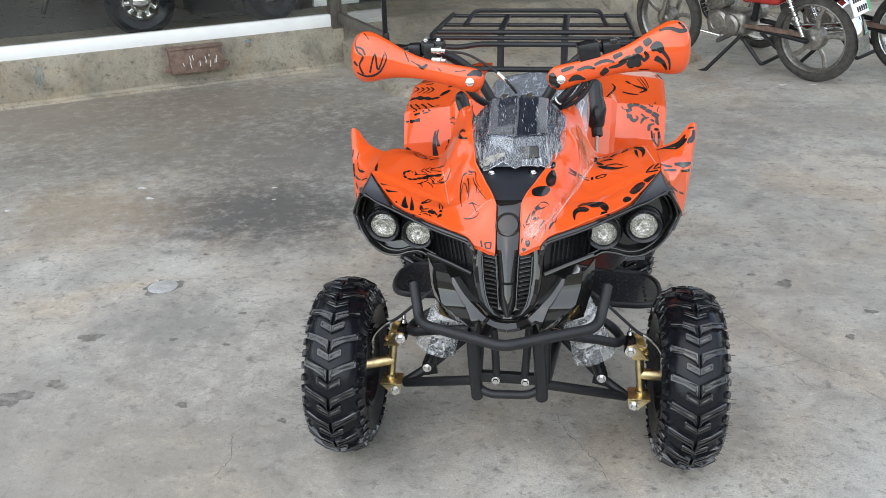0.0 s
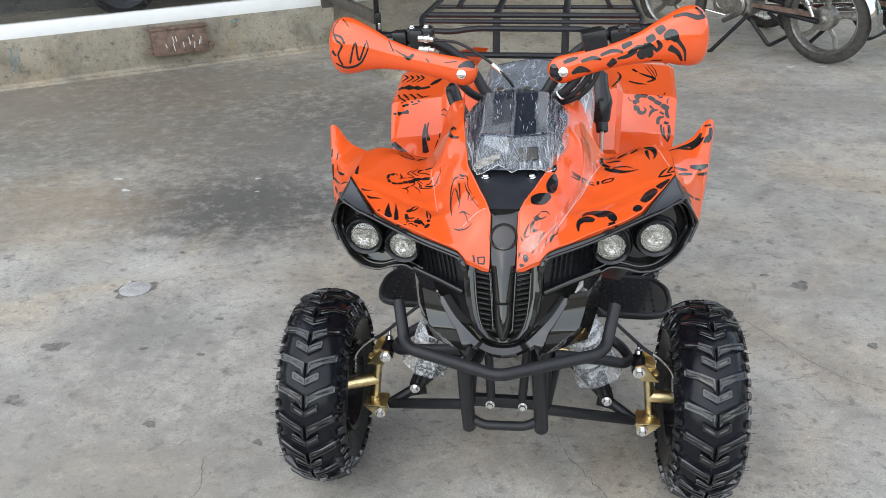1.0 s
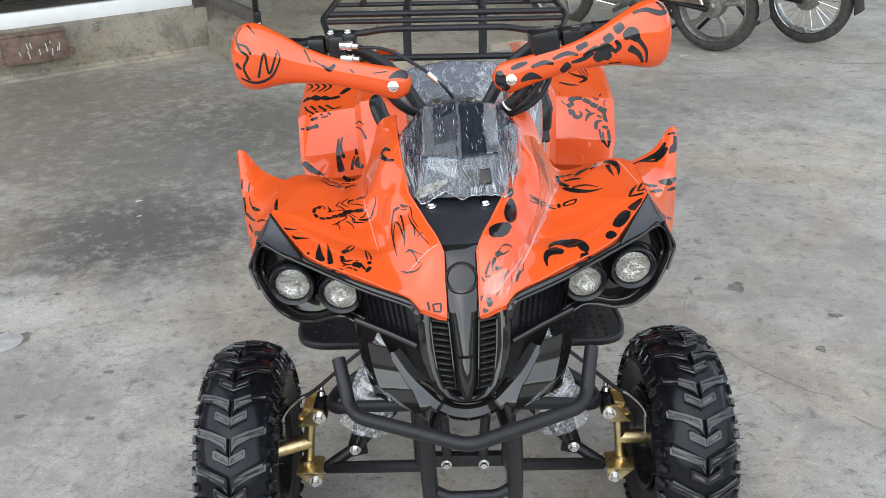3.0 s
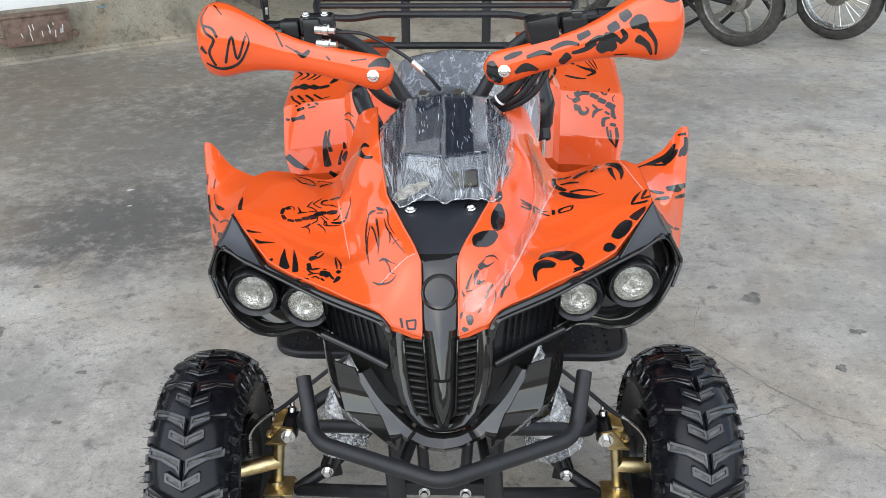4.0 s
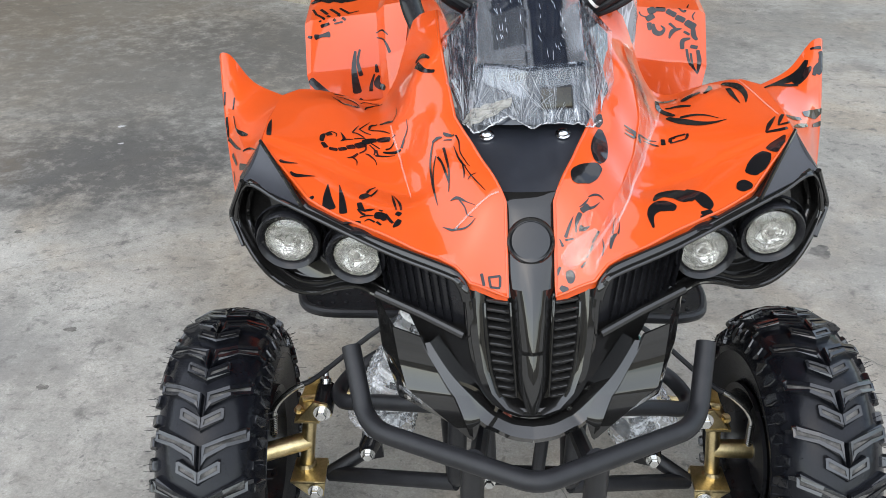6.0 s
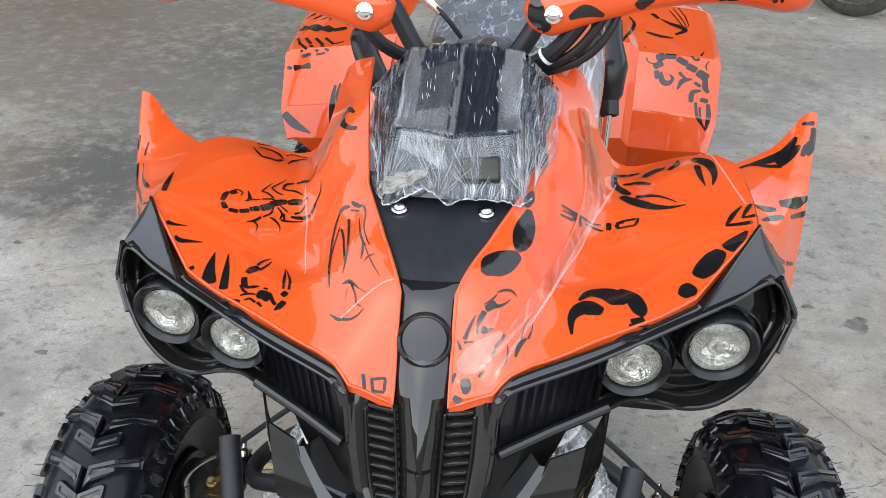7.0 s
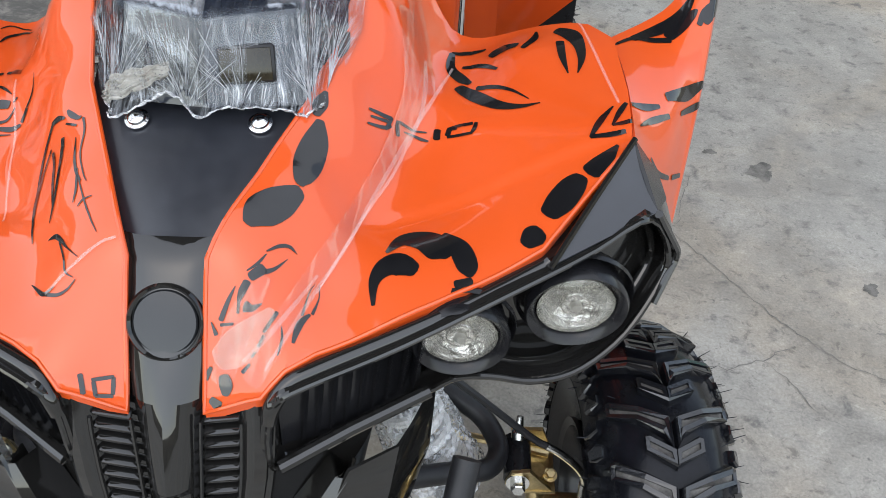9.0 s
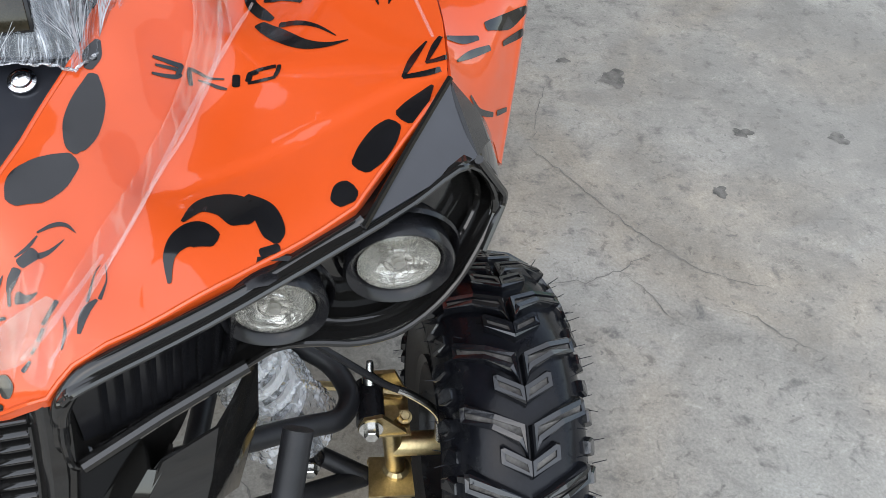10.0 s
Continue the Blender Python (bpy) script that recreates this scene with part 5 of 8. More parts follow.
        # pointed horn where the arm's outer edge runs past the chin
        rows = [curve_pts(flip(l, s), 4) for l in ([(0.075, -0.243, 0.549), (0.066, -0.252, 0.534), (0.063, -0.258, 0.520), (0.069, -0.262, 0.499)],
                                                   [(0.083, -0.2445, 0.549), (0.076, -0.255, 0.533), (0.072, -0.262, 0.518), (0.071, -0.264, 0.498)],
                                                   [(0.0922, -0.2448, 0.549), (0.084, -0.256, 0.532), (0.078, -0.262, 0.516), (0.073, -0.263, 0.497)])]
        body_part("chin_horn", sheet(bmesh.new(), rows, -0.008 * s), M_GLOSS, ob, "pointed black horn beside the chin", angle=24)
        lines = [[(0.132, -0.206, 0.608), (0.114, -0.224, 0.573), (0.093, -0.243, 0.545), (0.074, -0.261, 0.499)],
                 [(0.167, -0.179, 0.604), (0.160, -0.201, 0.572), (0.150, -0.225, 0.546), (0.075, -0.260, 0.496)],
                 [(0.178, -0.158, 0.606), (0.174, -0.172, 0.564), (0.163, -0.193, 0.526), (0.076, -0.250, 0.492)],
                 [(0.193, -0.122, 0.612), (0.188, -0.135, 0.545), (0.167, -0.163, 0.482), (0.075, -0.238, 0.486)]]
        # straight-edged facets: the lower corner stays sharp
        rows = [[Vector(a).lerp(Vector(b), k / 5) for a, b in zip(l, l[1:]) for k in range(5)] + [Vector(l[-1])] for l in (flip(q, s) for q in lines)]
        body_part("nose_flank", sheet(bmesh.new(), rows, -0.003 * s), M_GLOSS, ob, "gloss black outer flank of the nose", angle=20)
    return ob


nose()


# ---- console under its stretch film ----
# control lines of the console, from behind its top edge down to its foot, each from the middle outwards
CONSOLE = [[(0.0, 0.215, 0.880), (0.056, 0.212, 0.876), (0.100, 0.205, 0.845)],
           [(0.0, 0.152, 0.920), (0.067, 0.151, 0.913), (0.114, 0.138, 0.866)],
           [(0.0, 0.012, 0.859), (0.070, 0.042, 0.855), (0.110, 0.074, 0.820)],
           [(0.0, -0.012, 0.797), (0.076, 0.004, 0.792), (0.092, 0.020, 0.786)],
           [(0.0, -0.046, 0.784), (0.070, -0.030, 0.777), (0.088, -0.008, 0.779)]]
CONSOLE_V = [0.0, 0.14, 0.62, 0.94, 1.16]


def console_at(u, v):
    """A point of the console's skin: u from -1 to 1 across, v from 0 behind the top edge to 1 at the hem."""
    i = max(k for k in range(4) if CONSOLE_V[k] <= v or k == 0)
    f = (v - CONSOLE_V[i]) / (CONSOLE_V[i + 1] - CONSOLE_V[i])

    def across(line):
        a = abs(u) * 2
        p = Vector(line[0]).lerp(Vector(line[1]), a) if a <= 1 else Vector(line[1]).lerp(Vector(line[2]), a - 1)
        return Vector((math.copysign(p.x, u), p.y, p.z))

    return across(CONSOLE[i]).lerp(across(CONSOLE[i + 1]), f) + Vector((0.010, 0, 0))


def hem_at(u):
    """How far down the film reaches: torn, lower at its corners."""
    return 0.965 + 0.10 * math.exp(-((u + 0.52) / 0.17) ** 2) - 0.045 * math.exp(-((u + 0.22) / 0.12) ** 2) + 0.05 * math.exp(-((u + 0.02) / 0.06) ** 2) + 0.05 * math.exp(-((u - 0.55) / 0.16) ** 2) + 0.022 * noise.noise((u * 9, 0.3, 5)) + 0.012 * noise.noise((u * 31, 1.3, 5))


def film_slack_sheen(u, v):
    """Where slack film gets a painted sky reflection, pale colour with gloss: 0 to 1."""
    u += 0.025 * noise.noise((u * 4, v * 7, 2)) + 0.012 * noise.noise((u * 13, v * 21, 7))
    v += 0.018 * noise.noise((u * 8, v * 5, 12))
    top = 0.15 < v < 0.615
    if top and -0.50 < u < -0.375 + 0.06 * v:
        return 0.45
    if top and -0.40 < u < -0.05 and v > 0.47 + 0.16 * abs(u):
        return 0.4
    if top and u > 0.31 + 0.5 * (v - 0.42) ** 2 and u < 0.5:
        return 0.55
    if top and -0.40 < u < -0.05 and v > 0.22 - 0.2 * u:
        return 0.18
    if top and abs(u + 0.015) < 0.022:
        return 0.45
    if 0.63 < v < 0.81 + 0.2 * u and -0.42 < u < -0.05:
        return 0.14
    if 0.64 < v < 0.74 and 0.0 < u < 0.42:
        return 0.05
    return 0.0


def film_gather(u, v):
    """Where the film is drawn into fine creases: 0 to 1."""
    side = max(0.0, min(1.0, (abs(u) - 0.46) / 0.05))
    low = max(0.0, min(1.0, (v - 0.60) / 0.09))
    g = max(0.85 * side, (0.95 if abs(u) > 0.42 else 0.62) * low, min(1.0, max(0.0, (v - 0.80) / 0.08)), 0.5 * max(0.0, (0.19 - v) / 0.05))
    if 0.05 < u < 0.36 and 0.76 < v < 0.88:
        g *= 0.35
    return max(0.06, min(1.0, g))


def wrap_film(name):
    """Tight stretch film: clear where it clings, a painted sky sheen where it stands off, pale along its creases."""
    m = bpy.data.materials.new(name)
    m.use_nodes = True
    n, l = m.node_tree.nodes, m.node_tree.links
    b = n["Principled BSDF"]
    b.inputs["Base Color"].default_value = (0.60, 0.62, 0.65, 1)
    b.inputs["Roughness"].default_value = 0.22
    co = n.new("ShaderNodeTexCoord")

    def math_node(kind, a, c=None, d=None):
        x = n.new("ShaderNodeMath")
        x.operation = kind
        x.use_clamp = kind in ("MULTIPLY_ADD", "ADD")
        for sock, v in zip(x.inputs, (a, c, d)):
            if isinstance(v, (int, float)):
                sock.default_value = v
            elif v is not None:
                l.new(v, sock)
        return x.outputs[0]

    def streaks(across, length, distort, seed):
        mp = n.new("ShaderNodeMapping")
        mp.inputs["Scale"].default_value = (across, length, 1)
        mp.inputs["Location"].default_value = (seed, seed, 0)
        l.new(co.outputs["UV"], mp.inputs["Vector"])
        t = n.new("ShaderNodeTexNoise")
        t.inputs["Scale"].default_value, t.inputs["Detail"].default_value, t.inputs["Distortion"].default_value = 1.0, 3, distort
        l.new(mp.outputs["Vector"], t.inputs["Vector"])
        return t.outputs["Fac"]

    def lines(fac, wide):
        away = math_node("ABSOLUTE", math_node("SUBTRACT", fac, 0.5))
        r = n.new("ShaderNodeMapRange")
        r.inputs["From Min"].default_value, r.inputs["From Max"].default_value = 0.0, wide
        r.inputs["To Min"].default_value, r.inputs["To Max"].default_value = 1.0, 0.0
        l.new(away, r.inputs["Value"])
        return r.outputs["Result"]

    def attr(key):
        a = n.new("ShaderNodeAttribute")
        a.attribute_name = key
        return a.outputs["Fac"]

    broad, fine, patch = streaks(95, 9, 1.7, 0), streaks(270, 24, 1.3, 3.7), streaks(40, 12, 1.2, 8.1)
    slack_sheen, gather = attr("slack_sheen"), attr("gather")
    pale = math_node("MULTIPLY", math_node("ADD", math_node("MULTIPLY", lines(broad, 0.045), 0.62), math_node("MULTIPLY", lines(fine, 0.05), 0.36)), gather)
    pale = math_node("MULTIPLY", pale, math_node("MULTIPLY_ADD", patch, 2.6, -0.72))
    # pale colour laid in for the sky mirrored by slack film
    pale = math_node("MULTIPLY_ADD", slack_sheen, math_node("MULTIPLY_ADD", patch, 0.6, 0.0), pale)
    sheen = math_node("MULTIPLY_ADD", slack_sheen, math_node("MULTIPLY_ADD", patch, 0.5, 0.28), math_node("MULTIPLY", gather, math_node("MULTIPLY_ADD", patch, 0.4, -0.20)))
    bp = n.new("ShaderNodeBump")
    bp.inputs["Distance"].default_value = 0.004
    l.new(math_node("MULTIPLY_ADD", gather, 0.55, 0.02), bp.inputs["Strength"])
    l.new(math_node("ADD", math_node("MULTIPLY", broad, 0.65), math_node("MULTIPLY", fine, 0.3)), bp.inputs["Height"])
    l.new(bp.outputs["Normal"], b.inputs["Normal"])
    clear, shine = n.new("ShaderNodeBsdfTransparent"), n.new("ShaderNodeBsdfGlossy")
    shine.inputs["Roughness"].default_value = 0.16
    shine.inputs["Color"].default_value = (0.88, 0.92, 0.98, 1)
    l.new(bp.outputs["Normal"], shine.inputs["Normal"])
    one, two, three = (n.new("ShaderNodeMixShader") for _ in range(3))
    l.new(sheen, one.inputs["Fac"])
    l.new(clear.outputs[0], one.inputs[1])
    l.new(shine.outputs[0], one.inputs[2])
    l.new(pale, two.inputs["Fac"])
    l.new(one.outputs[0], two.inputs[1])
    l.new(b.outputs[0], two.inputs[2])
    fres = n.new("ShaderNodeFresnel")
    fres.inputs["IOR"].default_value = 1.28
    l.new(bp.outputs["Normal"], fres.inputs["Normal"])
    l.new(fres.outputs[0], three.inputs["Fac"])
    l.new(two.outputs[0], three.inputs[1])
    l.new(shine.outputs[0], three.inputs[2])
    l.new(three.outputs[0], n["Material Output"].inputs["Surface"])
    return m


def console():
    # faceted shell, a little inside the film
    bm = bmesh.new()
    us, vs = (-1, -0.5, 0, 0.5, 1), CONSOLE_V[:4]
    rows = [[console_at(u, v) + Vector((-u * 0.004, 0.003, -0.004)) for u in us] for v in vs]
    sheet(bm, rows, 0.004)
    bmesh.ops.bevel(bm, geom=[e for e in bm.edges if len(e.link_faces) == 2 and e.calc_face_angle() > 0.12], offset=0.0022, segments=2, affect="EDGES")
    ob = body_part("console", bm, M_WRAPPED, label="faceted black instrument console under clear stretch film", angle=14)
    bm = block(bmesh.new(), (0.044, 0.008, 0.030), Matrix.Translation((0.040, 0.0102, 0.821)) @ pose(0, 0, 0, -24, 0, 10), 0.003)
    frame_ob = body_part("display_frame", bm, M_SATIN, ob, "raised black display surround")
    bm = block(bmesh.new(), (0.039, 0.004, 0.025), Matrix.Translation((0.040, 0.0071, 0.8220)) @ pose(0, 0, 0, -24, 0, 10), 0.001)
    body_part("display", bm, mat("amber_display", (0.022, 0.018, 0.010), 0.14, 0, 0.4, 40), frame_ob, "dim yellowish display window")
    for s in (-1, 1):
        bm = lathe(bmesh.new(), [(0.0125, -0.03), (0.0125, 0.0), (0.0105, 0.0), (0.0105, 0.010), (0.009, 0.0125), (0, 0.0125)], along((s * 0.031, 0.205, 0.896), (s * 0.031, 0.18, 0.99)), 6)
        body_part("clamp_bolt", bm, M_STEEL, ob, "zinc handlebar clamp bolt")
        bm = block(bmesh.new(), (0.03, 0.05, 0.035), Matrix.Translation((s * 0.031, 0.215, 0.868)), 0.006)
        body_part("bar_clamp", bm, M_TUBE, ob, "black handlebar clamp")
    # the film: a tight skin over the facets with real folds towards its hem
    rng = random.Random(4)
    w, h = 121, 80
    rows = []
    for i in range(h):
        row = []
        for j in range(w):
            u = 2 * j / (w - 1) - 1
            v = 0.02 + (hem_at(u) - 0.02) * i / (h - 1)
            g = film_gather(u, v)
            low = max(0.0, v - 0.62)
            fold = g * (0.0016 * noise.noise((u * 26 + v * 3, v * 4.0, 1.7)) + 0.0009 * noise.noise((u * 62 - v * 7, v * 7.0, 9.1)))
            fold += low * (0.012 * noise.noise((u * 15, v * 4, 3.3)) + 0.008 * noise.noise((u * 38, v * 9, 6.1)))
            # slack bridges over the fold of the facets and the display's hollow
            fold += 0.0035 * math.exp(-((v - 0.64) / 0.05) ** 2) * (0.6 + noise.noise((u * 5, 1, 8)))
            d = Vector((u * 0.7, -0.6, 0.7)).normalized()
            row.append(console_at(u, v) + d * (fold + 0.0022))
        rows.append(row)
    ob2 = body_part("stretch_film", sheet(bmesh.new(), rows), M_FILM, ob, "clear stretch film gathered and torn at its hem", angle=180)
    me = ob2.data
    grade, loose = me.attributes.new("gather", "FLOAT", "POINT"), me.attributes.new("slack_sheen", "FLOAT", "POINT")
    uvs = []
    for i in range(h):
        for j in range(w):
            u = 2 * j / (w - 1) - 1
            v = 0.02 + (hem_at(u) - 0.02) * i / (h - 1)
            grade.data[i * w + j].value, loose.data[i * w + j].value = film_gather(u, v), film_slack_sheen(u, v)
            # creases fan out from where the hem is bunched
            fan = max(0.0, v - 0.55)
            centre = min((-0.62, -0.12, 0.10, 0.58), key=lambda c: abs(c - u))
            uvs.append(((centre + (u - centre) * (1 + 2.2 * fan)) * 0.15 + 0.02 * v * math.copysign(1, u), v * 0.24))
    layer = me.uv_layers.new(name="film")
    for loop in me.loops:
        layer.data[loop.index].uv = uvs[loop.vertex_index]

    def on_film(u, v, lift=0.0006):
        i, j = max(0, min(h - 1.001, (v - 0.02) / (hem_at(u) - 0.02) * (h - 1))), max(0, min(w - 1.001, (u + 1) / 2 * (w - 1)))
        i0, j0 = int(i), int(j)
        p = rows[i0][j0].lerp(rows[i0 + 1][j0], i % 1).lerp(rows[i0][j0 + 1].lerp(rows[i0 + 1][j0 + 1], i % 1), j % 1)
        return p + Vector((0, -lift, lift))

    # short pale strips painted as glints, where the film clings to the flat facets
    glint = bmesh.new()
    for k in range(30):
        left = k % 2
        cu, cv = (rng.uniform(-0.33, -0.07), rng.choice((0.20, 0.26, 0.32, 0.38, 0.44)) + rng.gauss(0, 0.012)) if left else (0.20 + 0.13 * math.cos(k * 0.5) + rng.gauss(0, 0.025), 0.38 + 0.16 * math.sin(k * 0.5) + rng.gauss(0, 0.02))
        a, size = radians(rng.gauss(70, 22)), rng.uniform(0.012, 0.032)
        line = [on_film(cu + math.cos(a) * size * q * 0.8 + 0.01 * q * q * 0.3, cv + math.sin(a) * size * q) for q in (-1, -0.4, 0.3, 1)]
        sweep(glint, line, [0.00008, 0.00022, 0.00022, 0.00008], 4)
    tagged(body_part("film_glint", glint, M_GLINT, ob, "pale strips drawn as glints on the film's creases"), kind="stuff")
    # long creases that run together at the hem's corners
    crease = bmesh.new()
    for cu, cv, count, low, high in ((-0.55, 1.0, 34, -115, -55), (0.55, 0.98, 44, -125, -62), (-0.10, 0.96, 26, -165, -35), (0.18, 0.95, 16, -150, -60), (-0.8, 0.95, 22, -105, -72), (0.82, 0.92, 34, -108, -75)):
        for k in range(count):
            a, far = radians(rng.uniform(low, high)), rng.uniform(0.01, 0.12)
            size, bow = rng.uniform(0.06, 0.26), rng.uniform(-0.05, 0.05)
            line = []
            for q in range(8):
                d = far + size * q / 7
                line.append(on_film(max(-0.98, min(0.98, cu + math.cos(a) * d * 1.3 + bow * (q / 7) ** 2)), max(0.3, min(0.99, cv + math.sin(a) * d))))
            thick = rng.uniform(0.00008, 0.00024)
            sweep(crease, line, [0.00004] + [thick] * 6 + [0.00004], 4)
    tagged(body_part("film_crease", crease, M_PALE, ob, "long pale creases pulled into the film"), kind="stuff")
    # gathered, rolled hem with a loose yellowed tail over one corner
    hem = [rows[-1][j] + Vector((0, -0.0015, 0.0015 + 0.0015 * noise.noise((j * 0.4, 1, 1)))) for j in range(4, w - 4)]
    radii = [0.0006 + 0.0016 * abs(noise.noise((j * 0.23, 5, 2))) for j in range(len(hem))]
    body_part("film_hem", sweep(bmesh.new(), hem, radii, 7), M_FILM_FOLDS, ob, "rolled and torn film hem")
    tail = []
    for k in range(17):
        e = k / 16
        row = []
        for q in range(25):
            f = q / 24
            u = -0.90 + 0.72 * f + 0.02 * noise.noise((f * 9, e * 3, 3))
            mid, half = 1.03 - 0.20 * f, 0.085 * (1 - 0.72 * f)
            v = mid + half * (2 * e - 1) + 0.02 * noise.noise((f * 12, e * 2, 9))
            row.append(on_film(u, v, 0.003 + 0.0016 * math.sin(e * 30 + 3 * noise.noise((f * 4, e * 2, 4))) + 0.003 * noise.noise((f * 7, e * 3, 1))))
        tail.append(row)
    body_part("film_tail", sheet(bmesh.new(), tail), M_TAIL, ob, "bunched yellowish end of the film", angle=180)
    return ob


M_WRAPPED = mat("film_covered_black_plastic", (0.016, 0.020, 0.030), 0.14, 0, 0.3, 40, 0.03, 70, coat=0.6, spec=0.4)
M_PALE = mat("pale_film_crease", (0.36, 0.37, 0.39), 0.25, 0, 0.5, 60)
M_GLINT = mat("painted_film_glint", (0.62, 0.65, 0.70), 0.2)
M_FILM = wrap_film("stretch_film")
M_FILM_FOLDS = film("gathered_film", haze=0.30, wrinkle=0.9, scale=1.0, stretch=(60, 120, 120), thin=0.06, clear_part=0.9)
M_TAIL = mat("bunched_film", (0.46, 0.44, 0.39), 0.25, 0, 0.5, 90, 0.3, 160, spec=0.8)
M_TAIL.node_tree.nodes["Principled BSDF"].inputs["Alpha"].default_value = 0.5
console()

# ---- chassis, bumper, suspension ----


def chassis_part(name, bm, material, label="", parent=None, **kw):
    return part(name, bm, material, parent or quad, label, **kw)


def front_bumper():
    pts = [(-0.224, -0.158, 0.560), (-0.205, -0.222, 0.503), (-0.185, -0.250, 0.500), (0.0, -0.345, 0.507), (0.185, -0.250, 0.500), (0.203, -0.222, 0.503), (0.220, -0.158, 0.560)]
    line = bend_pts(pts[:2] + pts[2:5] + pts[5:], 0.022, 5)
    bm = tube(line, 0.0122, 16)
    ob = body_part("bumper", bm, M_TUBE, label="matt black tubular front bumper")
    for s in (-1, 1):
        bm = sweep(bmesh.new(), bend_pts([(s * 0.072, -0.300, 0.500), (s * 0.074, -0.282, 0.42), (s * 0.074, -0.262, 0.325)], 0.02), 0.0145, 12, flat=(1.0, 1.15))
        body_part("bumper_upright", bm, M_TUBE, ob)
        bm = tube([(s * 0.07, -0.30, 0.475), (s * 0.06, -0.18, 0.44), (s * 0.055, -0.08, 0.42)], 0.011, 10)
        body_part("bumper_stay", bm, M_TUBE, ob)
    bm = tube(bend_pts([(-0.074, -0.262, 0.350), (-0.045, -0.274, 0.338), (0.045, -0.274, 0.338), (0.074, -0.262, 0.350)], 0.015), 0.010, 12)
    body_part("bumper_crossbar", bm, M_TUBE, ob)
    return ob


front_bumper()


def chassis():
    root = chassis_part("frame", tube(bend_pts([(-0.085, -0.085, 0.62), (-0.085, -0.095, 0.25), (-0.11, 0.2, 0.22), (-0.13, 0.75, 0.22), (-0.12, 1.1, 0.32)], 0.03), 0.014, 12), M_TUBE, "black tubular steel frame")
    chassis_part("frame_rail", tube(bend_pts([(0.085, -0.085, 0.62), (0.085, -0.095, 0.25), (0.11, 0.2, 0.22), (0.13, 0.75, 0.22), (0.12, 1.1, 0.32)], 0.03), 0.014, 12), M_TUBE, parent=root)
    for z, y in ((0.262, -0.085), (0.42, -0.085), (0.60, -0.07)):
        bm = block(bmesh.new(), (0.17, 0.018, 0.028), Matrix.Translation((0, y, z)), 0.003)
        chassis_part("cross_member", bm, M_TUBE, parent=root)
    bm = block(bmesh.new(), (0.055, 0.006, 0.055), Matrix.Translation((0, -0.075, 0.315)), 0.002)
    for s in (-1, 1):
        chassis_part("frame_bolt", bolt(bmesh.new(), (s * 0.037, -0.094, 0.256), (0, -1, 0.1), 0.0075, 1.4, 0.008), M_STEEL, "zinc hex bolt", root)
        chassis_part("frame_strut", tube([(s * 0.035, -0.09, 0.27), (s * 0.045, -0.07, 0.42)], 0.010, 10), M_TUBE, parent=root)
        # skid and engine masses behind
        chassis_part("frame_tube", tube([(s * 0.09, 0.12, 0.25), (s * 0.08, 0.16, 0.62)], 0.013, 10), M_TUBE, parent=root)
    bm = block(bmesh.new(), (0.20, 0.26, 0.26), Matrix.Translation((0, 0.45, 0.36)), 0.03, 3)
    chassis_part("engine", bm, M_TUBE, "dark engine block low in the frame", root)
    bm = block(bmesh.new(), (0.13, 0.05, 0.20), Matrix.Translation((0, 0.02, 0.52)), 0.012, 2)
    chassis_part("steering_box", bm, M_SATIN, parent=root)
    return root


chassis()


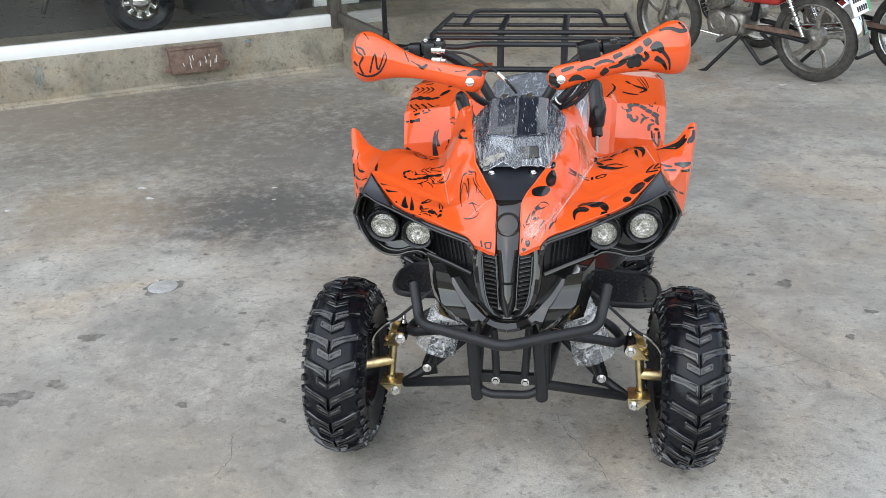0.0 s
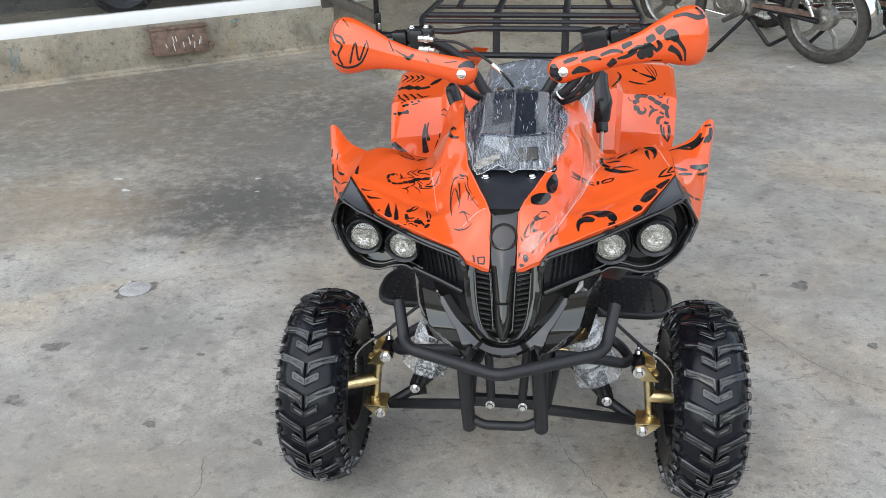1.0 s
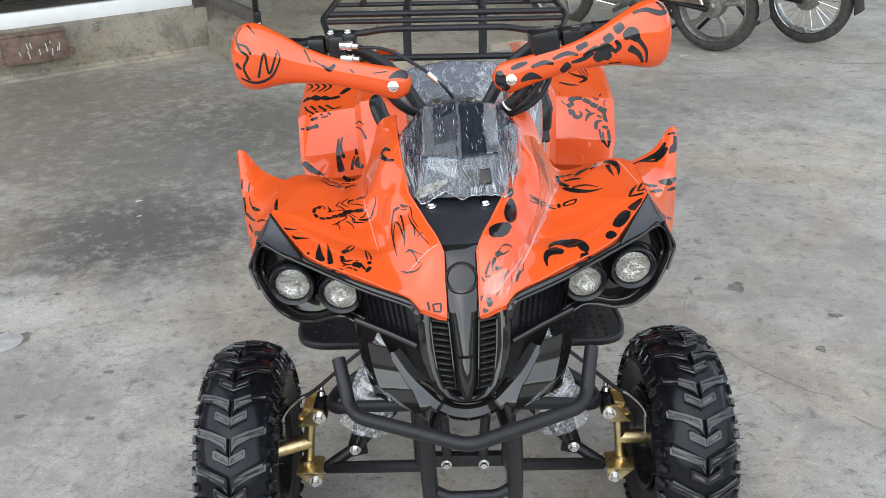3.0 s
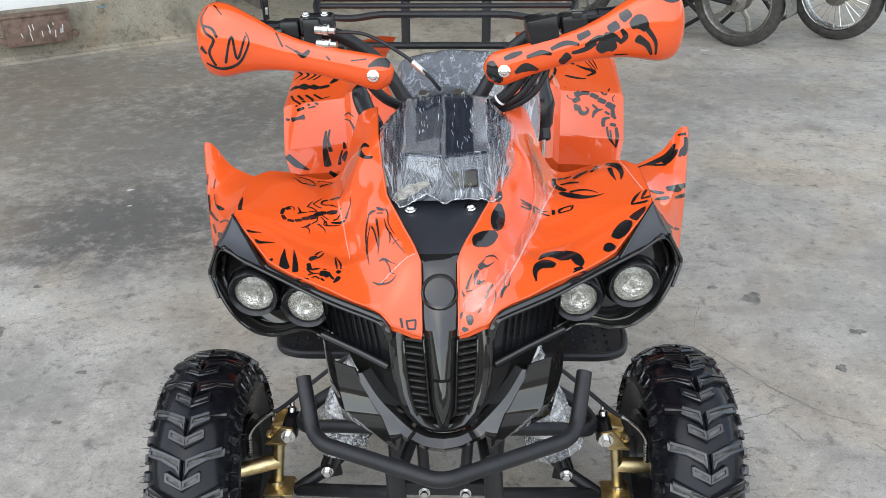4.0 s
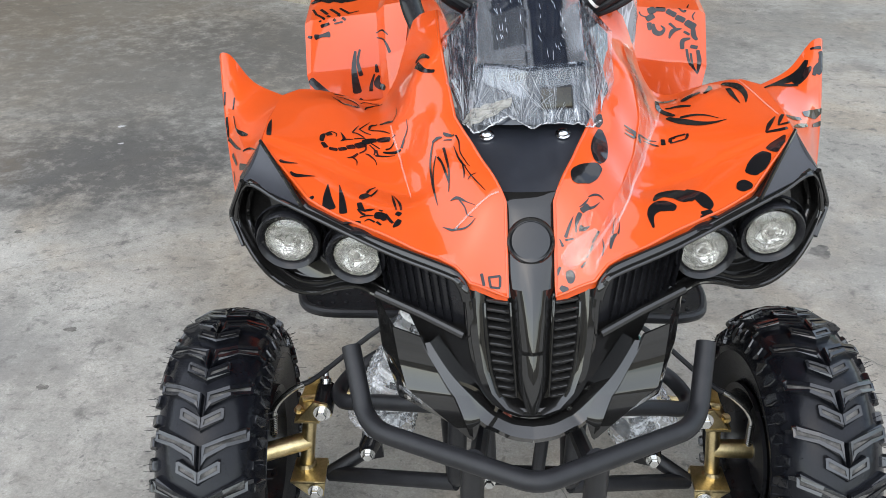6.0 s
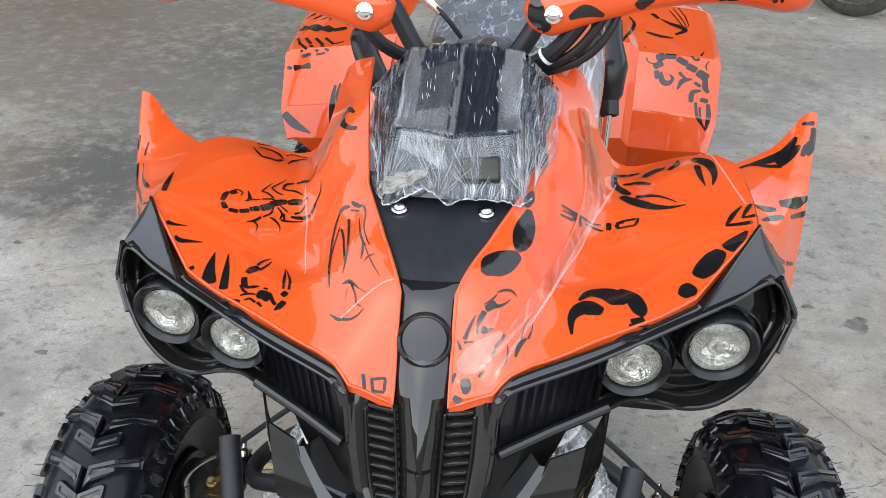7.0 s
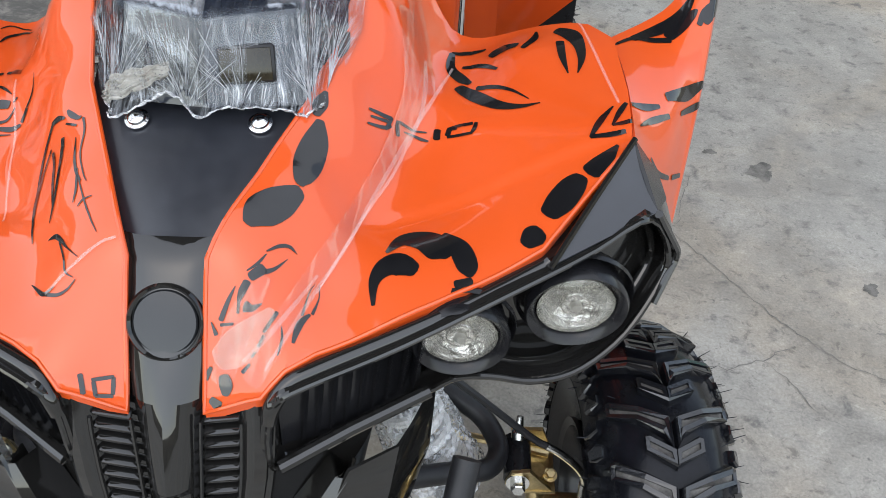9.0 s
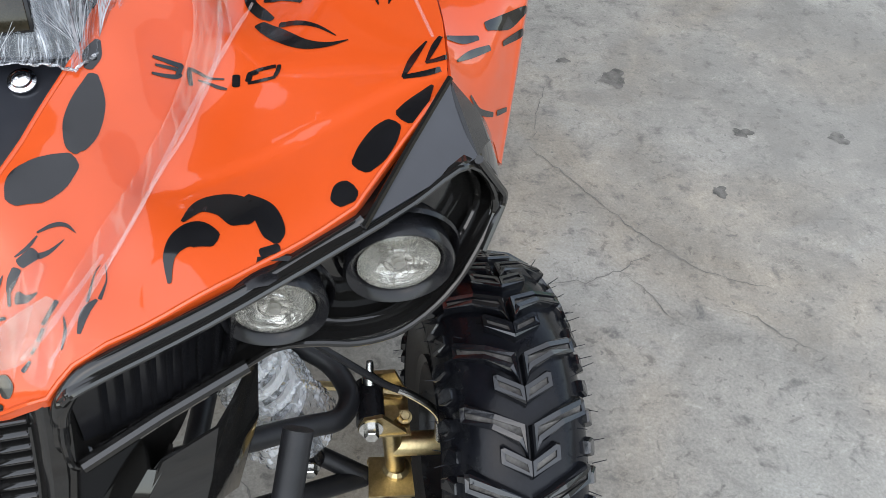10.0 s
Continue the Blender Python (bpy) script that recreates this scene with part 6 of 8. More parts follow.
def wishbones(s, hy):
    """Upper and lower arms, knuckle, shock absorber, tie rod and brake hose of one front wheel."""
    ua, la = Vector((s * 0.295, 0.026, 0.311)), Vector((s * 0.312, -0.004, 0.163))
    low = chassis_part("lower_arm", tube([(s * 0.085, -0.092, 0.252), la + Vector((-s * 0.02, 0.012, 0.002))], 0.0125, 12), M_TUBE, "black tubular lower suspension arm")
    chassis_part("arm_tube", tube([(s * 0.10, 0.17, 0.262), (s * 0.235, 0.02, 0.205), la + Vector((-s * 0.02, 0.012, 0.004))], 0.0125, 12), M_TUBE, parent=low)
    sh = Vector((s * 0.227, 0.009, 0.226))
    bm = plate(bmesh.new(), [sh + Vector((s * 0.018, 0.012, -0.045)), sh + Vector((-s * 0.022, 0.012, -0.035)), sh + Vector((-s * 0.016, 0.012, 0.012)), sh + Vector((s * 0.012, 0.012, 0.014))], (0, 1, 0), 0.008)
    chassis_part("shock_bracket", bm, M_TUBE, parent=low)
    up = chassis_part("upper_arm", tube(bend_pts([(s * 0.10, -0.085, 0.395), (s * 0.215, -0.030, 0.352), (s * 0.262, -0.012, 0.334), (s * 0.275, 0.024, 0.326), (s * 0.255, 0.060, 0.336), (s * 0.10, 0.12, 0.41)], 0.035, 6), 0.0122, 12), M_TUBE, "black looped tubular upper suspension arm")
    bm = lathe(bmesh.new(), [(0.006, -0.030), (0.0165, -0.030), (0.0165, 0.022), (0.006, 0.022)], along(ua, ua + Vector((0, 1, 0))), 20)
    chassis_part("bush", bm, M_SATIN, parent=up)
    bm = bolt(bmesh.new(), ua + Vector((0, -0.036, 0)), (0, -1, 0.15), 0.0085, 1.6, 0.012)
    chassis_part("arm_bolt", bm, M_STEEL, "zinc hex bolt with washers", up)
    bm = lathe(bmesh.new(), [(0, 0.022), (0.009, 0.022), (0.009, 0.03), (0.005, 0.034), (0.004, 0.048), (0, 0.048)], along(ua, ua + Vector((0, 0.55, 0.83))), 12)
    chassis_part("grease_nipple", bm, M_STEEL, parent=up)
    # knuckle
    k0, k1 = Vector((s * 0.317, 0.014, 0.303)), Vector((s * 0.331, 0.008, 0.176))
    knuckle = chassis_part("knuckle", tube([k0, k1], 0.0115, 16), M_GOLD, "gold zinc-plated steering knuckle")
    bm = bmesh.new()
    plate(bm, [ua + Vector((s * -0.008, -0.034, 0.014)), ua + Vector((s * 0.012, -0.034, 0.018)), ua + Vector((s * 0.046, -0.030, -0.028)), ua + Vector((s * 0.008, -0.034, -0.022)), ua + Vector((-s * 0.014, -0.034, -0.008))], (0, 1, 0), 0.005)
    plate(bm, [ua + Vector((-s * 0.008, 0.026, 0.014)), ua + Vector((s * 0.03, 0.026, 0.016)), ua + Vector((s * 0.046, 0.026, -0.026)), ua + Vector((s * 0.004, 0.026, -0.026))], (0, 1, 0), 0.005)
    plate(bm, [ua + Vector((s * 0.006, -0.034, -0.024)), ua + Vector((s * 0.046, -0.032, -0.026)), ua + Vector((s * 0.046, 0.031, -0.026)), ua + Vector((s * 0.006, 0.031, -0.024))], (0, 0, 1), 0.004)
    chassis_part("knuckle_yoke", bm, M_GOLD, parent=knuckle, smooth=False)
    bm = bmesh.new()
    for y in (-0.024, 0.024):
        plate(bm, [la + Vector((-s * 0.012, y, -0.012)), la + Vector((s * 0.010, y, -0.014)), la + Vector((s * 0.040, y, 0.016)), la + Vector((-s * 0.016, y, 0.016))], (0, 1, 0), 0.004)
    plate(bm, [la + Vector((-s * 0.016, -0.024, 0.014)), la + Vector((s * 0.040, -0.024, 0.014)), la + Vector((s * 0.038, 0.028, 0.016)), la + Vector((-s * 0.014, 0.028, 0.016))], (0, 0, 1), 0.005)
    lathe(bm, [(0.012, 0.0), (0.017, 0.0), (0.017, 0.006), (0.012, 0.009)], Matrix.Translation((k1.x, k1.y, la.z + 0.019)), 16)
    chassis_part("knuckle_clevis", bm, M_GOLD, parent=knuckle, smooth=False)
    chassis_part("arm_bolt", bolt(bmesh.new(), la + Vector((0, -0.026, 0)), (0, -1, 0.1), 0.0085, 1.5, 0.011), M_STEEL, "zinc hex bolt", knuckle)
    hub = Vector((s * 0.395, hy, 0.2315))
    chassis_part("spindle", lathe(bmesh.new(), [(0.0, 0.0), (0.0145, 0.0), (0.0150, 0.004), (0.0150, 0.085), (0, 0.085)], along((k0 + k1) / 2 + Vector((0, 0.002, -0.006)), hub), 16), M_GOLD, parent=knuckle)
    # tie rod
    chassis_part("tie_rod", tube([(s * 0.335, 0.045, 0.292), (s * 0.26, 0.055, 0.298), (s * 0.05, 0.06, 0.33)], 0.0055, 8), M_GOLD, "thin gold tie rod")
    chassis_part("arm_bolt", bolt(bmesh.new(), (s * 0.335, 0.012, 0.296), (0, -0.3, 1), 0.006, 1.4, 0.008), M_GOLD, parent=knuckle)
    # shock: dark lower body, white coil, bubble wrap
    top = Vector((s * 0.115, 0.045, 0.53))
    ax = (top - sh).normalized()
    shock = chassis_part("shock_absorber", lathe(bmesh.new(), [(0, -0.012), (0.014, -0.012), (0.0165, 0.0), (0.0165, 0.03), (0.019, 0.034), (0.019, 0.075), (0.012, 0.08), (0.012, (top - sh).length), (0, (top - sh).length)], along(sh, top), 18), M_SATIN, "shock absorber with white coil spring in bubble wrap")
    coil = []
    u, v = ax.orthogonal().normalized(), ax.cross(ax.orthogonal().normalized())
    for k in range(140):
        a = k / 140 * 2 * math.pi * 8
        coil.append(sh + ax * (0.085 + 0.21 * k / 140) + (u * math.cos(a) + v * math.sin(a)) * 0.030)
    chassis_part("coil_spring", tube(coil, 0.0062, 8), M_SPRING, "white painted coil spring", shock)
    chassis_part("shock_bolt", bolt(bmesh.new(), sh + Vector((0, -0.018, 0)), (0, -1, 0.05), 0.0085, 1.4, 0.009), M_STEEL, "zinc hex bolt", shock)
    bm = bmesh.new()
    rows = []
    for i in range(111):
        t = i / 110
        rad = 0.039 + 0.006 * math.sin(5 * t) + (0.014 * max(0, 0.25 - t) / 0.25)
        c = sh + ax * (0.055 + 0.22 * t)
        row = []
        for k in range(157):
            a = 2 * math.pi * k / 156
            # round bubbles on a staggered grid
            dv = (t * 22) % 1 - 0.5
            du = (k * 26 / 156 + 0.5 * (int(t * 22) % 2)) % 1 - 0.5
            bub = 0.0034 * math.sqrt(max(0.0, 1 - (du * du + dv * dv) / 0.17)) + 0.004 * noise.noise((math.cos(a) * 3, math.sin(a) * 3, t * 5 + s))
            row.append(c + (u * math.cos(a) + v * math.sin(a)) * (rad + bub) + ax * 0.004 * noise.noise((a, t * 4, 1)))
        rows.append(row)
    sheet(bm, rows)
    chassis_part("bubble_wrap", bm, M_BUBBLE, "loose clear bubble wrap", shock)
    # brake hose with a bright end
    chassis_part("brake_hose", tube(curve_pts([(s * 0.10, 0.05, 0.50), (s * 0.20, 0.035, 0.445), (s * 0.30, 0.022, 0.36), (s * 0.325, 0.018, 0.345)], 5), 0.0042, 8), M_TUBE, "black brake hose")
    pipe = [Vector((s * x, y, z)) for x, y, z in ((0.325, 0.018, 0.345), (0.342, 0.015, 0.336), (0.362, 0.012, 0.318), (0.373, 0.010, 0.301), (0.376, 0.010, 0.288))]
    chassis_part("hose_end", tube(curve_pts(pipe, 5), 0.0045, 10), M_STEEL, "bent steel brake pipe end", knuckle)
    chassis_part("hose_tail", tube([pipe[-1], (s * 0.380, 0.012, 0.240)], 0.0032, 8), M_TUBE, "black hose inside a guard spring", knuckle)
    turn = []
    for k in range(110):
        a = k / 110 * 2 * math.pi * 11
        turn.append(pipe[-1].lerp(Vector((s * 0.380, 0.012, 0.244)), k / 110) + Vector((math.cos(a), math.sin(a), 0)) * 0.0052)
    chassis_part("hose_spring", tube(turn, 0.0011, 5), M_STEEL, "thin steel guard spring round the hose", knuckle)


M_SPRING = mat("white_spring_paint", (0.78, 0.77, 0.75), 0.4, 0, 0.1, 30)
M_BUBBLE = film("bubble_wrap", haze=0.17, wrinkle=0.03, scale=1.0, stretch=(24, 24, 24), thin=0.05, clear_part=0.9, sheen=1.35)
wishbones(-1, -0.018)
wishbones(1, 0.015)


def footrest(s):
    lines = [[(0.17, 0.33, 0.275), (0.27, 0.335, 0.270), (0.37, 0.355, 0.262), (0.392, 0.40, 0.258)],
             [(0.17, 0.42, 0.265), (0.27, 0.43, 0.262), (0.36, 0.44, 0.257), (0.395, 0.45, 0.255)],
             [(0.17, 0.55, 0.258), (0.27, 0.56, 0.255), (0.36, 0.55, 0.252), (0.390, 0.50, 0.252)]]
    bm = sheet(bmesh.new(), loft([flip(l, s) for l in lines], 5, 5), 0.010 * s)
    ob = chassis_part("footrest", bm, M_SATIN, "dimpled black plastic footrest")
    rim = flip([(0.17, 0.325, 0.268), (0.34, 0.338, 0.258), (0.385, 0.365, 0.252), (0.402, 0.43, 0.248), (0.398, 0.52, 0.246), (0.36, 0.57, 0.246), (0.17, 0.575, 0.25)], s)
    chassis_part("footrest_rim", tube(bend_pts(rim, 0.03), 0.010, 10), M_TUBE, parent=ob)
    bm = bmesh.new()
    for i in range(7):
        for j in range(6):
            x, y = 0.20 + 0.026 * i, 0.365 + 0.033 * j
            lathe(bm, [(0.0045, 0), (0.0035, 0.002), (0, 0.0025)], Matrix.Translation((s * x, y, 0.268 - 0.03 * (x - 0.2) + -0.06 * (y - 0.365))), 6)
    tagged(chassis_part("studs", bm, M_TUBE, "small raised studs", ob), kind="stuff")
    chassis_part("footrest_bracket", tube([(s * 0.12, 0.44, 0.24), (s * 0.33, 0.46, 0.235)], 0.012, 10), M_TUBE, parent=ob)
    # dark plastic mud guard behind the foot
    lines = [[(0.20, 0.58, 0.26), (0.20, 0.64, 0.40), (0.20, 0.66, 0.60)], [(0.37, 0.60, 0.27), (0.375, 0.645, 0.40), (0.38, 0.66, 0.60)]]
    chassis_part("mud_guard", sheet(bmesh.new(), loft([[(x, y + 0.07, z - 0.02) for x, y, z in flip(l, s)] for l in lines], 4, 4), 0.004 * s), M_SATIN, "black inner mud guard")
    lines = [[(0.14, 0.20, 0.45), (0.15, 0.34, 0.44), (0.18, 0.50, 0.43)], [(0.25, 0.22, 0.42), (0.29, 0.35, 0.40), (0.33, 0.50, 0.38)]]
    chassis_part("belly_panel", sheet(bmesh.new(), loft([flip(l, s) for l in lines], 4, 4), 0.004 * s), M_SATIN, "black lower side panel")


for s in (-1, 1):
    footrest(s)

# ---- handlebar, guards, lever, seat, rack ----


def handlebar():
    half = [(0.40, 0.255, 1.025), (0.215, 0.250, 1.016), (0.165, 0.268, 0.992), (0.108, 0.275, 0.945), (0.068, 0.240, 0.885), (0.045, 0.222, 0.868)]
    pts = flip(half, -1) + flip(half[::-1], 1)
    bar = body_part("handlebar", tube(bend_pts(pts, 0.05), 0.0125, 12), M_TUBE, label="black steel handlebar")
    for s in (-1, 1):
        bm = lathe(bmesh.new(), [(0.012, 0), (0.020, 0), (0.0175, 0.008), (0.0165, 0.11), (0.019, 0.125), (0, 0.127)], along((s * 0.275, 0.243, 1.016), (s * 0.40, 0.255, 1.025)), 16)
        body_part("grip", bm, M_RUBBER, bar, "black rubber grip")
        # hand guard: a swollen shell tapering to a screwed inner end
        line = [(0.080, 0.162, 0.950), (0.100, 0.160, 0.957), (0.15, 0.164, 0.970), (0.22, 0.172, 0.985), (0.28, 0.182, 0.998), (0.325, 0.190, 1.008), (0.365, 0.197, 1.014), (0.392, 0.202, 1.017), (0.407, 0.205, 1.018), (0.412, 0.206, 1.018)]
        rad = [0.012, 0.026, 0.024, 0.023, 0.031, 0.044, 0.056, 0.053, 0.035, 0.008]
        line = [Vector(p) for p in flip(line, s)]
        pts = curve_pts(line, 4)
        rr = [p.x for p in curve_pts([(r, 0, 0) for r in rad], 4)]
        bm = sweep(bmesh.new(), pts, rr, 24, flat=(0.62, 1.12))
        guard = body_part("hand_guard", bm, M_ORANGE, None, "bulbous orange hand guard with black graphics", angle=180)
        GUARDS[s] = guard
        body_part("guard_screw", dome_screw(bmesh.new(), (s * 0.110, 0.143, 0.958), (0, -1, 0.25), 0.0075), M_CHROME, guard, "bright screw")
    return bar


GUARDS = {}
BAR = handlebar()


def controls():
    # left: lever perch with bright adjusters
    bm = block(bmesh.new(), (0.058, 0.036, 0.034), Matrix.Translation((-0.205, 0.205, 1.034)), 0.006)
    perch = body_part("brake_perch", bm, M_SATIN, None, "black lever perch and switch block")
    body_part("switch", block(bmesh.new(), (0.034, 0.034, 0.044), Matrix.Translation((-0.252, 0.205, 1.022)), 0.006), M_SATIN, perch)
    body_part("switch", block(bmesh.new(), (0.020, 0.02, 0.018), Matrix.Translation((-0.272, 0.190, 1.025)), 0.004), M_GLOSS, perch)
    body_part("perch_clamp", block(bmesh.new(), (0.030, 0.040, 0.058), Matrix.Translation((-0.212, 0.196, 1.020)), 0.005), M_SATIN, perch)
    for x, y, z in ((-0.222, 0.196, 1.052), (-0.190, 0.196, 1.052)):
        body_part("perch_bolt", dome_screw(bmesh.new(), (x, y, z), (0, -0.4, 1), 0.005), M_STEEL, perch, "small zinc screw")
    for z, x in ((1.032, -0.204), (1.008, -0.204)):
        body_part("adjuster", lathe(bmesh.new(), [(0, 0), (0.0085, 0), (0.0085, 0.010), (0.0075, 0.0105), (0.0075, 0.013), (0.0095, 0.014), (0.0095, 0.022), (0.006, 0.024), (0.006, 0.034), (0, 0.034)], along((x, 0.176, z), (x + 0.1, 0.160, z - 0.006)), 12), M_STEEL, perch, "bright cable adjuster")
    body_part("brake_lever", tube(curve_pts([(-0.215, 0.215, 1.020), (-0.27, 0.222, 1.016), (-0.34, 0.226, 1.012), (-0.385, 0.230, 1.010)], 5), 0.006, 8, flat=(1, 1.5)), M_SATIN, perch, "black brake lever")
    # right: square throttle box and fluid cap
    bm = block(bmesh.new(), (0.050, 0.045, 0.052), Matrix.Translation((0.175, 0.185, 1.012)) @ pose(0, 0, 0, 0, -8, 8), 0.003)
    box = body_part("throttle_box", bm, M_SATIN, None, "square black throttle box")
    body_part("switch", block(bmesh.new(), (0.045, 0.04, 0.036), Matrix.Translation((0.228, 0.195, 1.022)) @ pose(0, 0, 0, 0, -8, 8), 0.006), M_SATIN, box)
    body_part("switch", block(bmesh.new(), (0.018, 0.012, 0.012), Matrix.Translation((0.232, 0.176, 1.040)), 0.003), M_GLOSS, box)
    body_part("brake_lever", tube(curve_pts([(0.245, 0.215, 1.02), (0.30, 0.222, 1.018), (0.36, 0.226, 1.016), (0.385, 0.230, 1.014)], 5), 0.006, 8, flat=(1, 1.5)), M_SATIN, box, "black brake lever")
    # cables
    body_part("cable", tube(curve_pts([(-0.175, 0.180, 1.025), (-0.12, 0.175, 1.020), (-0.06, 0.170, 0.985), (-0.02, 0.165, 0.95), (0.0, 0.175, 0.92)], 6), 0.0032, 8), M_TUBE, BAR, "thin black brake cable")
    body_part("cable_joint", lathe(bmesh.new(), [(0, 0), (0.0055, 0), (0.0055, 0.012), (0.004, 0.03), (0, 0.03)], along((-0.045, 0.168, 0.973), (-0.012, 0.165, 0.942)), 10), M_STEEL, BAR)
    for k, (r, off) in enumerate(((0.010, 0.0), (0.006, 0.018), (0.005, 0.032))):
        pts = [(0.170 + off * 0.5, 0.185, 0.985), (0.150 + off, 0.170, 0.955 - off * 0.3), (0.120 + off, 0.170, 0.915 - off * 0.4), (0.085 + off * 0.4, 0.185, 0.885 - off * 0.3), (0.04, 0.22, 0.87)]
        body_part("cable", tube(curve_pts(pts, 6), r, 10), M_TUBE, BAR, "black cable loom")
    body_part("cable", tube(curve_pts([(-0.17, 0.195, 0.985), (-0.135, 0.185, 0.95), (-0.10, 0.19, 0.905), (-0.06, 0.23, 0.87)], 6), 0.009, 10), M_TUBE, BAR, "black cable loom")
    body_part("cable_tie", lathe(bmesh.new(), [(0.0112, -0.002), (0.0118, -0.002), (0.0118, 0.002), (0.0112, 0.002)], along((0.103, 0.176, 0.899), (0.120, 0.171, 0.915)), 16), M_SPRING, BAR, "white cable tie")
    body_part("cable_joint", lathe(bmesh.new(), [(0, 0), (0.006, 0), (0.006, 0.018), (0, 0.02)], along((0.168, 0.165, 0.957), (0.180, 0.165, 0.985)), 10), M_GOLD, BAR)


controls()


def gear_lever():
    base, top = Vector((0.192, 0.475, 0.560)), Vector((0.199, 0.462, 0.728))
    rod = body_part("gear_lever", tube([base, top], 0.0062, 12), M_CHROME, label="bright steel gear lever with a black knob")
    m = along(top, top + Vector((-0.006, 0.035, 0.066)))
    bm = lathe(bmesh.new(), [(0.012, -0.012), (0.0155, -0.010), (0.016, 0.012), (0.022, 0.020), (0.028, 0.050), (0.0315, 0.062), (0.030, 0.076), (0.025, 0.100), (0.0245, 0.135), (0.016, 0.148), (0, 0.150)], m, 24)
    body_part("knob", bm, M_SATIN, rod, "black moulded knob")


gear_lever()


def seat():
    lines = []
    for y, hw, z, r in ((0.255, 0.055, 0.80, 0.10), (0.30, 0.080, 0.842, 0.12), (0.40, 0.095, 0.835, 0.13), (0.60, 0.12, 0.785, 0.13), (0.85, 0.14, 0.768, 0.12), (1.02, 0.14, 0.766, 0.10), (1.06, 0.12, 0.73, 0.06)):
        lines.append([Vector((hw * math.cos(a), y, z - r * 0.55 + r * 0.55 * max(0, math.sin(a)) ** 0.6 if math.sin(a) > 0 else z - r * 0.55)) for a in [math.pi * k / 12 for k in range(13)]])
    bm = sheet(bmesh.new(), loft(lines, 5, 2))
    ob = body_part("seat", bm, M_SATIN, label="black seat under clear film", angle=180)
    shell = []
    for r in lines:
        shell.append([p + Vector((p.x * 0.06, -0.004, 0.006)) for p in r])
    rows = loft(shell, 6, 4)
    rows = [[p + Vector((0, 0, 0.004 * noise.noise((p.x * 25, p.y * 20, 3)))) for p in r] for r in rows]
    body_part("stretch_film", sheet(bmesh.new(), rows), M_FILM_SEAT, ob, "creased clear stretch film", angle=180)
    for s in (-1, 1):
        bm = sweep(bmesh.new(), curve_pts([(s * 0.128, 0.330, 0.785), (s * 0.142, 0.338, 0.810), (s * 0.156, 0.346, 0.838), (s * 0.163, 0.354, 0.862), (s * 0.160, 0.366, 0.876)], 4), [0.012, 0.016, 0.019] + [0.022] * 10 + [0.020, 0.016, 0.012, 0.005], 14, flat=(1.0, 0.62))
        body_part("tank_pad", bm, M_SATIN, label="black rubber knee pad")


M_FILM_SEAT = film("seat_film", tint=(0.80, 0.86, 0.95), haze=0.30, wrinkle=0.12, scale=1.0, stretch=(34, 6, 8), thin=0.022, clear_part=1.15, sheen=1.6, wander=0.25)
seat()


def tank_cover():
    lines = [[(-0.125, 0.20, 0.80), (-0.10, 0.21, 0.85), (0, 0.215, 0.870), (0.10, 0.21, 0.85), (0.125, 0.20, 0.80)],
             [(-0.14, 0.30, 0.77), (-0.10, 0.31, 0.815), (0, 0.31, 0.83), (0.10, 0.31, 0.815), (0.14, 0.30, 0.77)]]
    body_part("tank_cover", sheet(bmesh.new(), loft(lines, 4, 4), 0.004), M_ORANGE, label="orange tank cover below the handlebar")
    # clear plastic sheet that hangs beside the tank
    lines = [[(0.105, 0.205, 0.885), (0.13, 0.20, 0.87), (0.165, 0.215, 0.90), (0.172, 0.235, 0.935)], [(0.13, 0.19, 0.845), (0.15, 0.195, 0.84), (0.172, 0.22, 0.845), (0.178, 0.25, 0.85)], [(0.158, 0.188, 0.80), (0.163, 0.192, 0.80), (0.168, 0.20, 0.80), (0.172, 0.21, 0.80)]]
    rows = loft(lines, 6, 6)
    rows = [[p + Vector((0, 0.003 * noise.noise((p.x * 60, p.z * 40, 1)), 0)) for p in r] for r in rows]
    body_part("stretch_film", sheet(bmesh.new(), rows), M_FILM_SEAT, label="loose flap of clear film", angle=180)


tank_cover()


